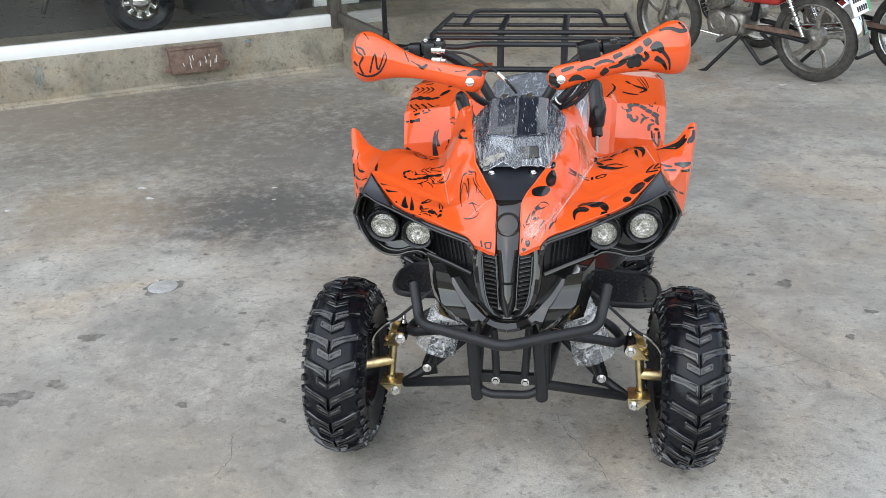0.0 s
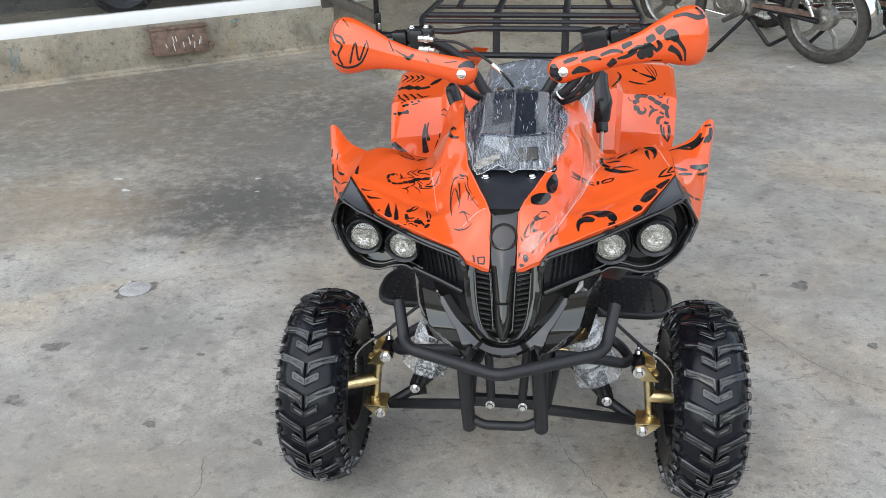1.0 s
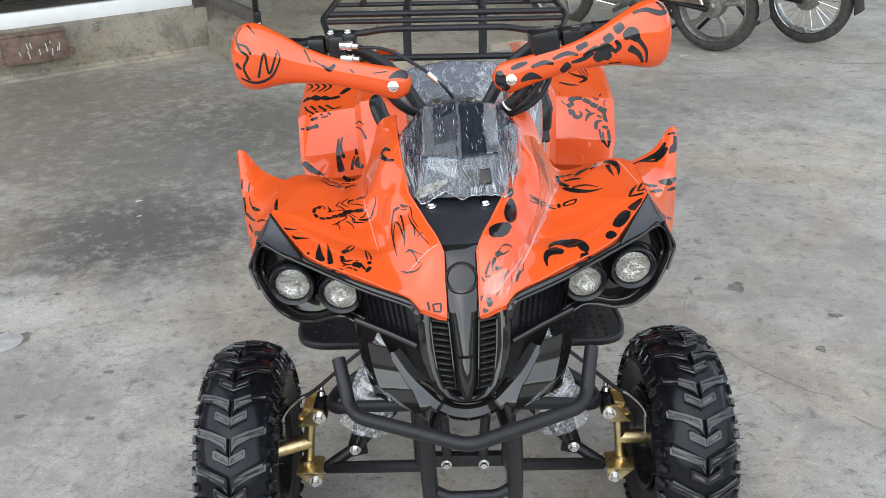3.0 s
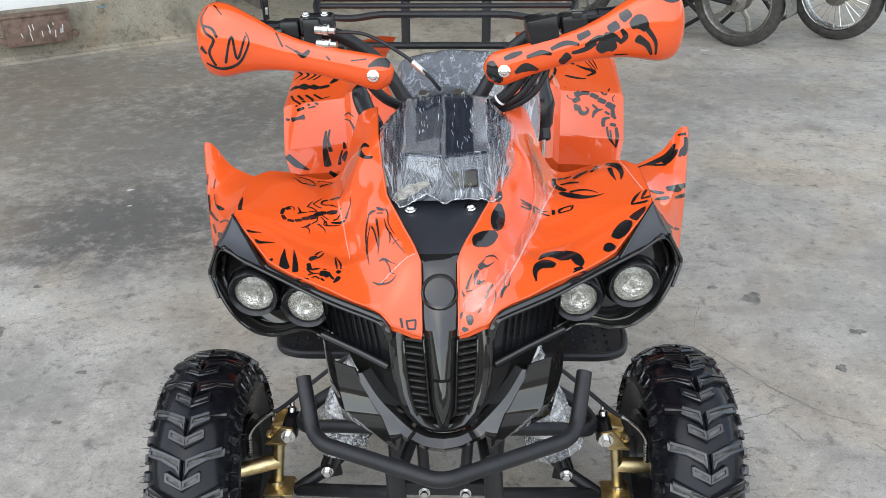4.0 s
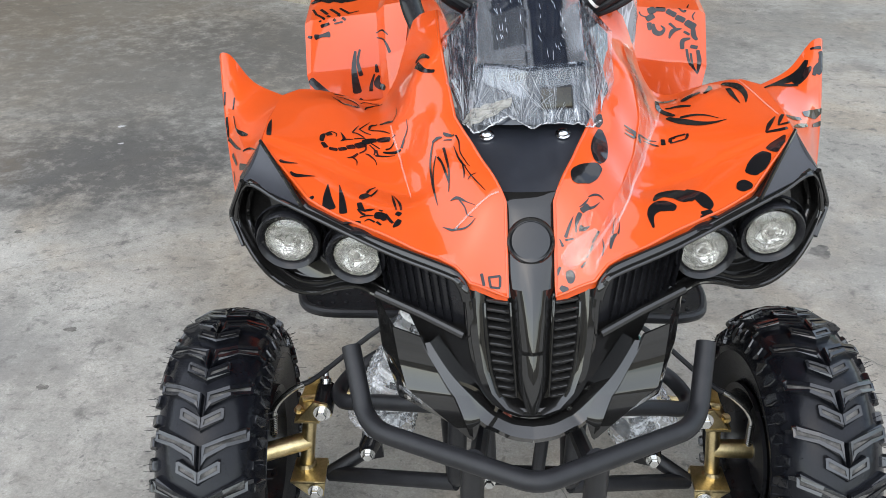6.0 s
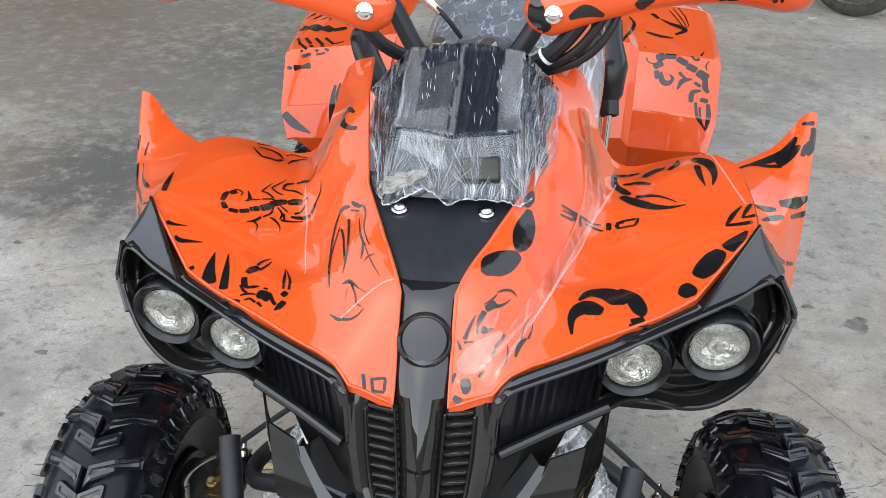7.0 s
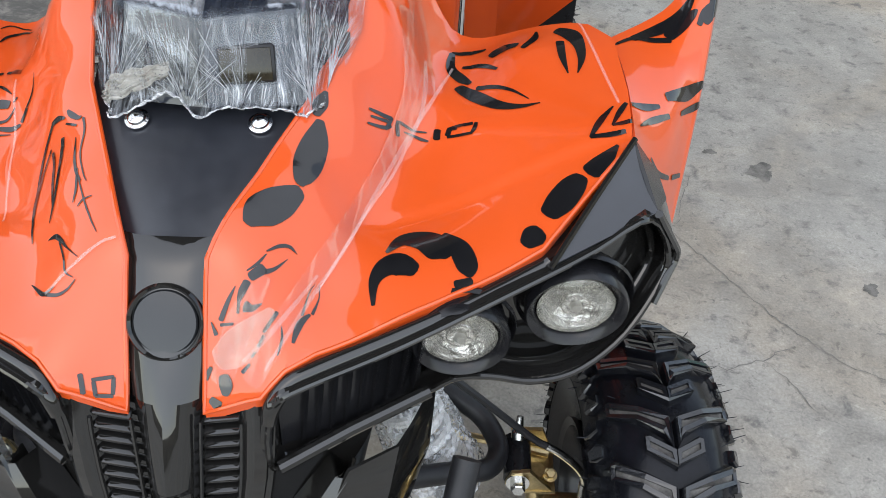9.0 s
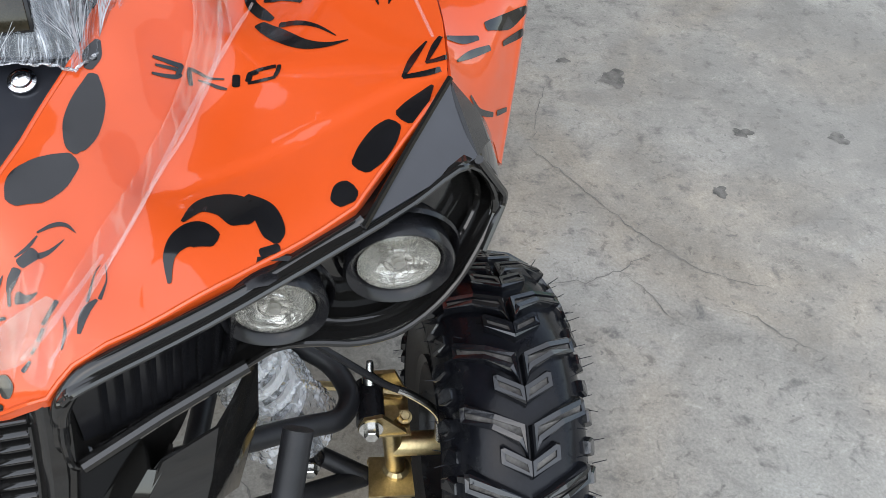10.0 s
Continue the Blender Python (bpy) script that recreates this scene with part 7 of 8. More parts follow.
def rack():
    z, c = 0.882, -0.028

    def bar(name, pts, r=0.009, parent=None, label="", flat=None, bend=0.03):
        line = bend_pts([(x + c, y, h) for x, y, h in pts], bend)
        return chassis_part(name, sweep(bmesh.new(), line, r, 10, flat=flat), M_TUBE, label, parent)

    root = bar("rear_rack", [(-0.345, 1.147, z), (0.345, 1.147, z)], label="black tubular rear luggage rack")
    for s in (-1, 1):
        bar("rack_rail", [(s * 0.325, 0.985, 0.868), (s * 0.348, 1.08, z), (s * 0.345, 1.147, z), (s * 0.33, 1.50, z)], 0.009, root)
        bar("rack_upright", [(s * 0.111, 1.125, 0.755), (s * 0.111, 1.135, 0.85), (s * 0.111, 1.155, z + 0.006), (s * 0.111, 1.45, z + 0.004)], 0.011, root, flat=(1.1, 0.4), bend=0.02)
        bar("rack_rail", [(s * 0.254, 1.27, z + 0.002), (s * 0.228, 1.375, 0.918), (0, 1.375, 0.918)], 0.0078, root, bend=0.025)
        bar("rack_stay", [(s * 0.28, 1.125, 0.757), (s * 0.25, 1.05, 0.66)], 0.009, root)
    bar("rack_bar", [(-0.30, 1.125, 0.757), (0.30, 1.125, 0.757)], 0.010, root)
    bar("rack_bar", [(-0.325, 0.99, 0.866), (-0.235, 0.985, 0.862), (-0.165, 0.955, 0.880), (0.165, 0.955, 0.880), (0.235, 0.985, 0.862), (0.325, 0.99, 0.866)], 0.009, root)
    for y in (1.06, 1.30, 1.49):
        bar("rack_bar", [(-0.34, y, z - 0.003), (0.34, y, z - 0.003)], 0.007, root)


rack()

# ---- black graphics on the orange plastic ----
from mathutils.bvhtree import BVHTree
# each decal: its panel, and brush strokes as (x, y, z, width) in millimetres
# see-through pale tone painted in for the shine along film creases
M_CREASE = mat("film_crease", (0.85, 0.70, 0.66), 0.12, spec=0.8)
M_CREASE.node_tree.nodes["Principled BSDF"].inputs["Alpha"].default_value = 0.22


M_FENDER_FILM = film("fender_film", tint=(1.0, 0.80, 0.62), haze=0.05, wrinkle=0.12, scale=1.0, stretch=(60, 8, 10), thin=0.06, clear_part=0.4, sheen=1.3)


def on_panel(panel):
    """A lookup of the nearest place and outward normal on a panel."""
    src = bmesh.new()
    src.from_mesh(panel.data)
    tree = BVHTree.FromBMesh(src)
    src.free()

    def near(p):
        q, n, _, _ = tree.find_nearest(p)
        return (q, -n if n.dot(Vector((0, -0.6, 0.8))) < 0 else n)

    return near


def decal(name, panel, strokes, wide=1.05, material=None, label="black printed graphic", lift=0.0007):
    """A flat film that follows the panel: tapered brush strokes laid on its surface."""
    near = on_panel(panel)
    for stroke in strokes:
        bm = bmesh.new()
        pts = [Vector(p[:3]) / 1000 for p in stroke]
        wid = [p[3] / 1000 * wide for p in stroke]
        if len(pts) == 2:
            pts.insert(1, (pts[0] + pts[1]) / 2)
            wid.insert(1, (wid[0] + wid[1]) / 2)
        line = curve_pts(pts, 6)
        widths = [v.x for v in curve_pts([(w, 0, 0) for w in wid], 6)]
        rows = []
        for i, p in enumerate(line):
            t = line[min(i + 1, len(line) - 1)] - line[max(i - 1, 0)]
            if t.length < 1e-6:
                continue
            hit, nrm = near(p)
            side = nrm.cross(t).normalized() * max(0.0004, widths[i]) / 2
            row = []
            for k in range(5):
                q, n2 = near(hit + side * (k / 2 - 1))
                row.append(q + n2 * lift)
            rows.append(row)
        if len(rows) > 1:
            sheet(bm, rows)
            for f in (rows[0], rows[-1]):
                # rounded end
                mid, half = f[2], (f[4] - f[0]) / 2
                out = half.cross(near(mid)[1]).normalized() * half.length * (0.4 if f is rows[0] else -0.4)
                if (mid + out - rows[len(rows) // 2][2]).length < (mid - rows[len(rows) // 2][2]).length:
                    out = -out
                end = []
                for k in range(5):
                    a = math.pi * k / 4
                    q, n2 = near(mid - half * math.cos(a) + out * math.sin(a))
                    end.append(q + n2 * lift)
                sheet(bm, [f, end])
            part(name, bm, material or M_DECAL, panel, label, angle=180)


M_SCRAP = mat("milky_film_scrap", (0.62, 0.50, 0.42), 0.22, 0, 0.4, 60, 0.3, 90, spec=0.7)
M_SCRAP.node_tree.nodes["Principled BSDF"].inputs["Alpha"].default_value = 0.34

decal("leg_decal", FENDERS[1], [
    [(301, -2, 785, 2.7), (309, 14, 790, 5.5), (320, 30, 793, 1.4)],
    [(301, -2, 785, 3.2), (320, -1, 789, 4.5), (340, 8, 785, 2.8)],
    [(318, 8, 791, 1.8), (326, 25, 794, 4.7), (335, 40, 793, 1)],
    [(318, 8, 791, 2.7), (332, 11, 794, 4.6), (338, 22, 789, 2.8)]])
decal("pincer_decal", FENDERS[1], [
    [(188, 133, 771, 5.3), (187, 114, 769, 9.3), (196, 101, 766, 11.2), (205, 91, 768, 6)],
    [(196, 85, 766, 10), (210, 70, 769, 12.8), (229, 52, 774, 9.6), (247, 45, 778, 4.8), (263, 45, 783, 1)],
    [(212, 81, 770, 6), (226, 77, 775, 4.9), (240, 67, 780, 2.9), (254, 52, 782, 1)],
    [(199, 116, 768, 4.1), (214, 115, 772, 6.2), (228, 101, 779, 3)],
    [(224, 126, 776, 10.4), (233, 131, 781, 15.7), (245, 128, 789, 7.3)],
    [(250, 119, 791, 5.1), (260, 133, 792, 7.3), (263, 149, 791, 2.1)]])
decal("pincer_decal", FENDERS[1], [
    [(188, 134, 771, 3.2), (204, 142, 768, 6.4), (219, 145, 771, 3.2)]])
decal("pincer_decal", FENDERS[1], [
    [(281, 145, 796, 10.6), (292, 135, 798, 15.7), (298, 117, 799, 10.3), (299, 96, 797, 6), (295, 77, 794, 1)],
    [(282, 123, 797, 7.2), (283, 100, 796, 6), (287, 77, 793, 1)]])
decal("tail_decal", FENDERS[-1], [
    [(-151, 137, 824, 8.6), (-144, 136, 833, 8.6), (-133, 116, 838, 3.4)],
    [(-150, 127, 823, 10.3), (-140, 99, 826, 6.7), (-125, 92, 827, 5)]])
decal("graphic_decal", FINS[1], [
    [(371, 67, 783, 7), (393, 89, 774, 12.5), (412, 111, 772, 5.5)],
    [(417, 157, 817, 14.8), (421, 169, 826, 14.9), (420, 176, 834, 7.5)],
    [(332, 34, 796, 2.5), (347, 41, 788, 6.8), (363, 53, 782, 3.5)]])
# black band that paints in the dark hollow behind the wing's top edge
decal("graphic_decal", FINS[1], [
    [(347, 132, 800, 7.2), (372, 147, 803, 12.8), (392, 160, 813, 11.1), (400, 170, 823, 5.6)]])
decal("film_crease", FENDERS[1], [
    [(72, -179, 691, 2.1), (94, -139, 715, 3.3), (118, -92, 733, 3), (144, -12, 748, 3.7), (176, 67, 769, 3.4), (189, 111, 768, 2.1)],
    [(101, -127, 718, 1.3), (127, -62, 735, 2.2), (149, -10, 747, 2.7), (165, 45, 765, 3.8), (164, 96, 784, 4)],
    [(55, -174, 693, 2.5), (73, -160, 709, 4.1), (100, -116, 725, 2.1)]], 1.0, M_CREASE, "pale highlight painted along a crease in the protective film", 0.0016)
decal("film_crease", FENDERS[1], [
    [(301, 155, 799, 2.1), (313, 91, 798, 2.5), (325, 33, 794, 2.4)]], 1.0, M_CREASE, "pale highlight painted along a crease in the protective film", 0.0016)
decal("protective_film", FENDERS[1], [
    [(62, -186, 686, 16), (78, -158, 708, 18), (100, -110, 727, 15), (124, -54, 742, 13), (146, 4, 756, 18), (160, 60, 778, 26), (156, 118, 820, 34)],
    [(40, -180, 678, 18), (52, -154, 716, 20), (66, -132, 735, 8)],
    [(150, 170, 840, 26), (163, 110, 795, 22), (172, 64, 772, 10)]], 1.0, M_FENDER_FILM, "crinkled strip of clear protective film", 0.0018)
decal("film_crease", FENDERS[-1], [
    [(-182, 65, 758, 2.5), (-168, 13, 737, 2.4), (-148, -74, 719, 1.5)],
    [(-92, -140, 713, 2.9), (-56, -121, 745, 2.2), (-42, -116, 751, 2.2)]], 1.0, M_CREASE, "pale highlight painted along a crease in the protective film", 0.0016)
decal("flame_decal", FENDERS[-1], [
    [(-338, 8, 767, 5.9), (-340, 21, 769, 6), (-342, 40, 770, 3.5), (-342, 50, 771, 0.4)]])
decal("leg_decal", FENDERS[-1], [
    [(-272, 137, 771, 0.9), (-256, 118, 770, 3.5), (-245, 122, 765, 3.5), (-238, 126, 761, 4.4), (-234, 134, 757, 3.5)],
    [(-267, 145, 769, 1.8), (-254, 150, 763, 3.6), (-243, 149, 759, 4.4), (-234, 139, 757, 1.7)],
    [(-225, 130, 755, 1.3), (-223, 143, 753, 3.6), (-213, 152, 752, 3.6), (-201, 149, 756, 1.3)],
    [(-234, 153, 755, 1.3), (-227, 162, 753, 1.8), (-207, 157, 753, 1.3)],
    [(-272, 155, 769, 2.7), (-258, 162, 763, 1.4)]])
decal("graphic_decal", FINS[1], [
    # first two strokes paint in the dark hollow at the inner edge
    [(327, 119, 802, 2.3), (346, 132, 800, 4.7), (364, 131, 800, 6.3), (380, 133, 800, 6.3)],
    [(379, 137, 801, 10.3), (391, 149, 807, 12.8), (400, 156, 815, 8), (404, 159, 818, 2.4)],
    [(408, 183, 836, 3.3), (420, 181, 839, 5.7)],
    [(406, 147, 810, 4.8), (410, 156, 817, 5.6), (413, 161, 821, 2.4)],
    [(412, 149, 811, 5.6), (418, 159, 818, 11.3)]])
decal("graphic_decal", FINS[1], [
    [(342, 18, 785, 1.4), (355, 35, 779, 5.8), (373, 53, 773, 4.4)],
    [(387, 69, 766, 3.8), (402, 89, 760, 6.2), (409, 97, 759, 5.5)],
    [(353, 4, 764, 2.8), (362, 5, 749, 5), (377, 22, 732, 3.7)],
    [(382, 30, 727, 4.5), (394, 46, 718, 3.8)]])
decal("graphic_decal", FENDERS[-1], [
    [(-247, -104, 720, 16), (-251, -86, 726, 9.4), (-253, -64, 732, 0.7)],
    [(-229, -109, 716, 9.3), (-233, -87, 723, 6.7), (-239, -61, 730, 0.7)],
    [(-272, -96, 725, 2.7), (-269, -93, 728, 4.7), (-268, -90, 729, 1.3)],
    [(-316, -40, 752, 5.6), (-308, -41, 751, 4.2), (-294, -38, 748, 0.7)],
    [(-300, -57, 745, 2.8), (-294, -61, 742, 6.2), (-284, -59, 741, 4.1), (-270, -55, 739, 0.7)]])
decal("graphic_decal", FENDERS[-1], [
    [(-211, -92, 721, 6), (-208, -101, 718, 6.6), (-202, -106, 717, 2)],
    [(-210, -83, 722, 6.1), (-207, -77, 722, 9.5), (-202, -72, 722, 8.1)],
    [(-204, -67, 722, 3.4), (-201, -58, 722, 2.7), (-195, -50, 721, 1)],
    [(-199, -75, 721, 2.7), (-195, -66, 721, 2.7), (-192, -55, 720, 1)],
    [(-189, -112, 715, 10.5), (-182, -113, 714, 11.8), (-178, -119, 712, 5.2)],
    [(-204, -105, 717, 2.6), (-197, -103, 717, 4), (-191, -101, 718, 0.7)],
    [(-212, -103, 718, 2), (-206, -110, 716, 3.3), (-202, -111, 715, 2)],
    [(-208, -116, 714, 2), (-200, -113, 715, 2.6), (-192, -113, 715, 1.3)]])
decal("graphic_decal", FENDERS[-1], [
    [(-202, -122, 712, 1.3), (-197, -119, 713, 2.3), (-190, -123, 712, 2.6)],
    [(-187, -123, 712, 3.3), (-182, -127, 710, 2.6)]])
decal("graphic_decal", FENDERS[-1], [
    [(-177, -109, 716, 2), (-173, -117, 713, 3.9), (-168, -123, 711, 3.3)],
    [(-173, -65, 718, 0.7), (-169, -84, 718, 3), (-165, -101, 717, 2)],
    [(-171, -67, 718, 0.7), (-162, -86, 718, 2.7), (-159, -101, 717, 2.6)],
    [(-164, -107, 716, 6.6), (-160, -109, 715, 7.2)],
    [(-160, -118, 712, 5.9), (-163, -124, 710, 6.5), (-167, -129, 708, 1.9)],
    [(-186, -103, 717, 2), (-182, -104, 717, 2.6)]])
decal("pincer_decal", FENDERS[-1], [
    [(-123, -7, 766, 3.5), (-118, -6, 771, 4.9), (-112, -8, 774, 2.1)],
    [(-123, -8, 766, 2.1), (-125, -22, 755, 2.8), (-125, -40, 745, 2.7), (-122, -62, 737, 2.7), (-118, -85, 731, 2.3), (-114, -101, 724, 0.7)],
    [(-119, -28, 757, 1.4), (-121, -44, 747, 2), (-121, -59, 740, 2), (-119, -77, 734, 1.7), (-116, -93, 728, 0.7)],
    [(-116, -32, 757, 2.7), (-110, -47, 755, 2.7), (-105, -67, 751, 2.7), (-101, -82, 745, 1.3)],
    [(-109, -24, 766, 3.4), (-106, -37, 762, 3.4), (-102, -62, 756, 2.3), (-101, -79, 747, 2), (-101, -92, 738, 0.7)]])
decal("pincer_decal", FENDERS[-1], [
    [(-110, -3, 778, 2.1), (-106, -7, 777, 4.9), (-99, -12, 778, 3.5), (-96, -11, 779, 1.4)],
    [(-109, -13, 772, 1.7), (-99, -18, 775, 2.1)],
    [(-94, -13, 779, 2.1), (-90, -25, 776, 1.7), (-88, -44, 770, 1.3), (-80, -64, 765, 1), (-76, -70, 763, 0.7)],
    [(-96, -29, 771, 0.7), (-91, -50, 767, 2), (-86, -62, 764, 2.3), (-81, -69, 762, 1.3)]])
decal("graphic_decal", FENDERS[-1], [
    [(-86, -59, 765, 1.3), (-83, -75, 759, 2), (-83, -85, 754, 0.7)],
    [(-78, -89, 754, 0.7), (-75, -85, 757, 1.6), (-68, -83, 760, 0.7)],
    [(-84, -65, 763, 0.7), (-75, -83, 758, 1.3), (-67, -97, 755, 1.3), (-57, -112, 751, 0.6)],
    [(-99, -104, 732, 0.7), (-92, -104, 736, 3.9), (-86, -110, 738, 3.2), (-79, -117, 738, 1.3), (-69, -125, 738, 0.6)],
    [(-88, -110, 737, 1.9), (-81, -122, 733, 1.6), (-78, -131, 728, 1.6), (-71, -136, 728, 0.6)],
    [(-107, -129, 709, 0.6), (-100, -135, 710, 2.6), (-95, -139, 711, 3.2), (-91, -139, 714, 1.9), (-86, -137, 719, 0.6)]])
decal("graphic_decal", FENDERS[-1], [
    [(-93, -140, 712, 2.6), (-82, -143, 716, 2.5), (-74, -141, 721, 1.6), (-69, -137, 727, 0.6)]])
decal("graphic_decal", REARS[-1], [
    [(-412, 947, 732, 4.7), (-397, 921, 732, 6.4), (-412, 899, 725, 4.6)],
    [(-390, 935, 735, 4.6), (-378, 912, 734, 6.4), (-394, 888, 728, 4.5)],
    [(-371, 930, 738, 4.6), (-359, 906, 736, 6.4), (-376, 882, 730, 4.5)],
    [(-355, 925, 739, 4.6), (-343, 901, 737, 6.3), (-360, 877, 731, 4.5)],
    [(-410, 840, 717, 17.8), (-397, 847, 722, 20.5)],
    [(-388, 852, 724, 25.8), (-367, 833, 723, 22.9)],
    [(-360, 841, 726, 23.0), (-340, 824, 725, 17.5)],
    [(-335, 826, 726, 15.8), (-314, 830, 730, 14.9)],
    [(-310, 844, 733, 9.7), (-297, 862, 738, 19.5), (-285, 876, 743, 11.6)]], 1.0)
decal("graphic_decal", REARS[-1], [
    [(-291, 904, 747, 9.9), (-283, 907, 748, 13.6)],
    [(-403, 798, 714, 5.2), (-381, 744, 705, 5.9)],
    [(-386, 795, 716, 6.9), (-369, 768, 713, 6.9)],
    [(-365, 792, 717, 6.9), (-343, 761, 715, 6.8)],
    [(-345, 791, 720, 6.0), (-324, 764, 718, 6.0)],
    [(-390, 769, 711, 6.0), (-373, 748, 709, 5.9)],
    [(-368, 761, 712, 6.4), (-350, 745, 707, 6.3)],
    [(-346, 758, 714, 5.5), (-329, 746, 709, 5.5)],
    [(-325, 763, 717, 5.1), (-304, 770, 721, 3.4)]], 1.0)
decal("graphic_decal", REARS[-1], [
    [(-378, 735, 698, 8.5), (-363, 740, 702, 6.8)],
    [(-351, 740, 702, 4.2), (-335, 743, 705, 4.2)],
    [(-388, 715, 681, 14.3), (-376, 718, 683, 7.6), (-361, 721, 686, 14.3)],
    [(-297, 703, 660, 4.2), (-300, 685, 640, 5.8), (-293, 672, 617, 9.9)],
    [(-306, 699, 657, 5.0), (-307, 673, 628, 10.7), (-300, 656, 587, 19.0)],
    [(-267, 682, 616, 3.3), (-273, 668, 591, 7.4), (-272, 662, 558, 9.1)],
    [(-263, 690, 633, 5.0), (-261, 685, 620, 9.1)],
    [(-257, 683, 612, 5.8), (-261, 676, 598, 14.1), (-245, 671, 590, 10.8)],
    [(-295, 651, 572, 8.2), (-281, 659, 557, 12.4)]], 1.0)
decal("graphic_decal", REARS[-1], [
    [(-391, 642, 615, 13.9), (-371, 638, 597, 15.6), (-343, 639, 582, 3.3)],
    [(-377, 958, 741, 2.8), (-356, 954, 744, 5.6), (-350, 1011, 744, 6.7)],
    [(-265, 731, 687, 2.5), (-252, 725, 695, 3.3), (-240, 711, 690, 2.5)],
    [(-263, 725, 679, 2.5), (-247, 708, 679, 3.7), (-234, 687, 661, 6.6)],
    [(-403, 717, 681, 6.7), (-396, 714, 680, 6.7)]], 1.0)
decal("graphic_decal", REARS[1], [
    [(307, 751, 738, 11.1), (324, 750, 738, 11.1)],
    [(329, 747, 735, 11.9), (344, 740, 729, 11.9)],
    [(347, 736, 726, 12.7), (361, 730, 721, 12.7)],
    [(366, 726, 718, 15.3), (380, 717, 712, 16.9)],
    [(293, 748, 733, 16.1), (303, 751, 737, 14.5)],
    [(288, 737, 721, 11.8), (300, 741, 727, 12.7)],
    [(292, 731, 714, 10.1), (293, 722, 704, 7.6)],
    [(300, 729, 713, 5.1), (303, 717, 701, 10.9), (314, 713, 699, 9.2), (321, 719, 706, 5.1), (315, 725, 711, 2.5)],
    [(330, 703, 692, 3.4), (338, 714, 704, 9.3), (355, 716, 708, 2.5)]], 1.0)
decal("graphic_decal", REARS[1], [
    [(332, 727, 715, 5.9), (343, 718, 708, 5.1)],
    [(354, 682, 678, 8.3), (356, 695, 690, 9.2), (370, 697, 694, 4.2)],
    [(360, 710, 704, 5.9), (369, 704, 700, 5.9)],
    [(371, 683, 682, 8.4), (382, 679, 681, 8.4)],
    [(362, 679, 677, 5.0), (365, 657, 659, 5.0), (375, 647, 647, 3.3)],
    [(383, 673, 677, 6.7), (384, 653, 661, 8.3), (381, 643, 642, 4.1)],
    [(369, 670, 672, 4.2), (372, 652, 653, 4.1), (381, 642, 640, 2.5)],
    [(378, 716, 710, 8.5), (378, 701, 699, 10.1), (383, 693, 693, 5.9)],
    [(276, 834, 756, 7.0), (300, 824, 753, 10.5), (325, 822, 751, 3.5)]], 1.0)
decal("graphic_decal", REARS[1], [
    [(307, 898, 765, 3.6), (326, 883, 760, 11.7), (344, 873, 758, 15.3), (348, 858, 755, 9.9), (330, 839, 753, 6.2)],
    [(290, 917, 770, 10.1), (301, 901, 766, 8.2)],
    [(344, 967, 772, 1.9), (355, 926, 765, 2.8), (359, 882, 758, 1.8)],
    [(334, 959, 772, 1.9), (347, 914, 764, 2.8), (355, 875, 758, 1.8)],
    [(326, 947, 771, 1.9), (341, 900, 762, 2.7), (350, 867, 757, 1.8)],
    [(352, 753, 739, 2.6), (364, 746, 735, 5.1), (377, 774, 741, 2.2)],
    [(385, 745, 734, 1.7), (379, 737, 728, 3.0), (381, 730, 722, 2.1)],
    [(269, 774, 745, 1.7), (274, 746, 729, 2.5), (287, 741, 724, 2.1)],
    [(244, 885, 774, 4.5), (251, 853, 761, 7.1), (223, 746, 761, 4.2)]], 1.0)
decal("scorpion_decal", FENDERS[-1], [
    [(-271, 16, 756, 5.5), (-271, 26, 758, 6.5), (-269, 32, 759, 3.2)],
    [(-269, 12, 755, 5.9), (-264, 5, 752, 7.3)],
    [(-259, 4, 750, 5.9), (-250, 5, 748, 6.3)],
    [(-247, 7, 748, 6.3), (-239, 12, 747, 6.4)],
    [(-237, 15, 748, 6.8), (-229, 20, 747, 8.2)],
    [(-266, 31, 758, 5.1), (-261, 36, 758, 6.5)],
    [(-268, 33, 759, 1.4), (-261, 40, 759, 2.1), (-254, 38, 757, 1.6), (-254, 31, 755, 0.9)],
    [(-226, 22, 746, 10.0), (-216, 30, 746, 10.5)],
    [(-217, 33, 747, 10.1), (-208, 40, 747, 9.7), (-202, 42, 746, 7.8)]], 1.0, label="black scorpion print")
decal("scorpion_decal", FENDERS[-1], [
    [(-199, 42, 746, 7.8), (-192, 43, 747, 10.1), (-183, 42, 748, 7.8)],
    [(-213, 66, 751, 2.3), (-212, 78, 751, 4.3), (-204, 83, 752, 3.8)],
    [(-199, 83, 752, 4.3), (-191, 81, 756, 5.2), (-181, 72, 762, 3.7)],
    [(-182, 72, 761, 1.9), (-176, 82, 769, 1.4), (-178, 100, 771, 0.5)],
    [(-190, 21, 738, 3.2), (-175, 20, 738, 5.4), (-167, 22, 742, 3.1)],
    [(-166, 24, 744, 3.6), (-163, 33, 752, 3.6)],
    [(-163, 34, 753, 2.3), (-159, 43, 763, 1.6), (-161, 57, 772, 0.5)],
    [(-187, 26, 740, 3.2), (-180, 29, 742, 2.3), (-176, 38, 748, 1.1)],
    [(-183, 51, 753, 0.9), (-196, 62, 751, 2.8), (-212, 66, 751, 2.3)]], 1.0, label="black scorpion print")
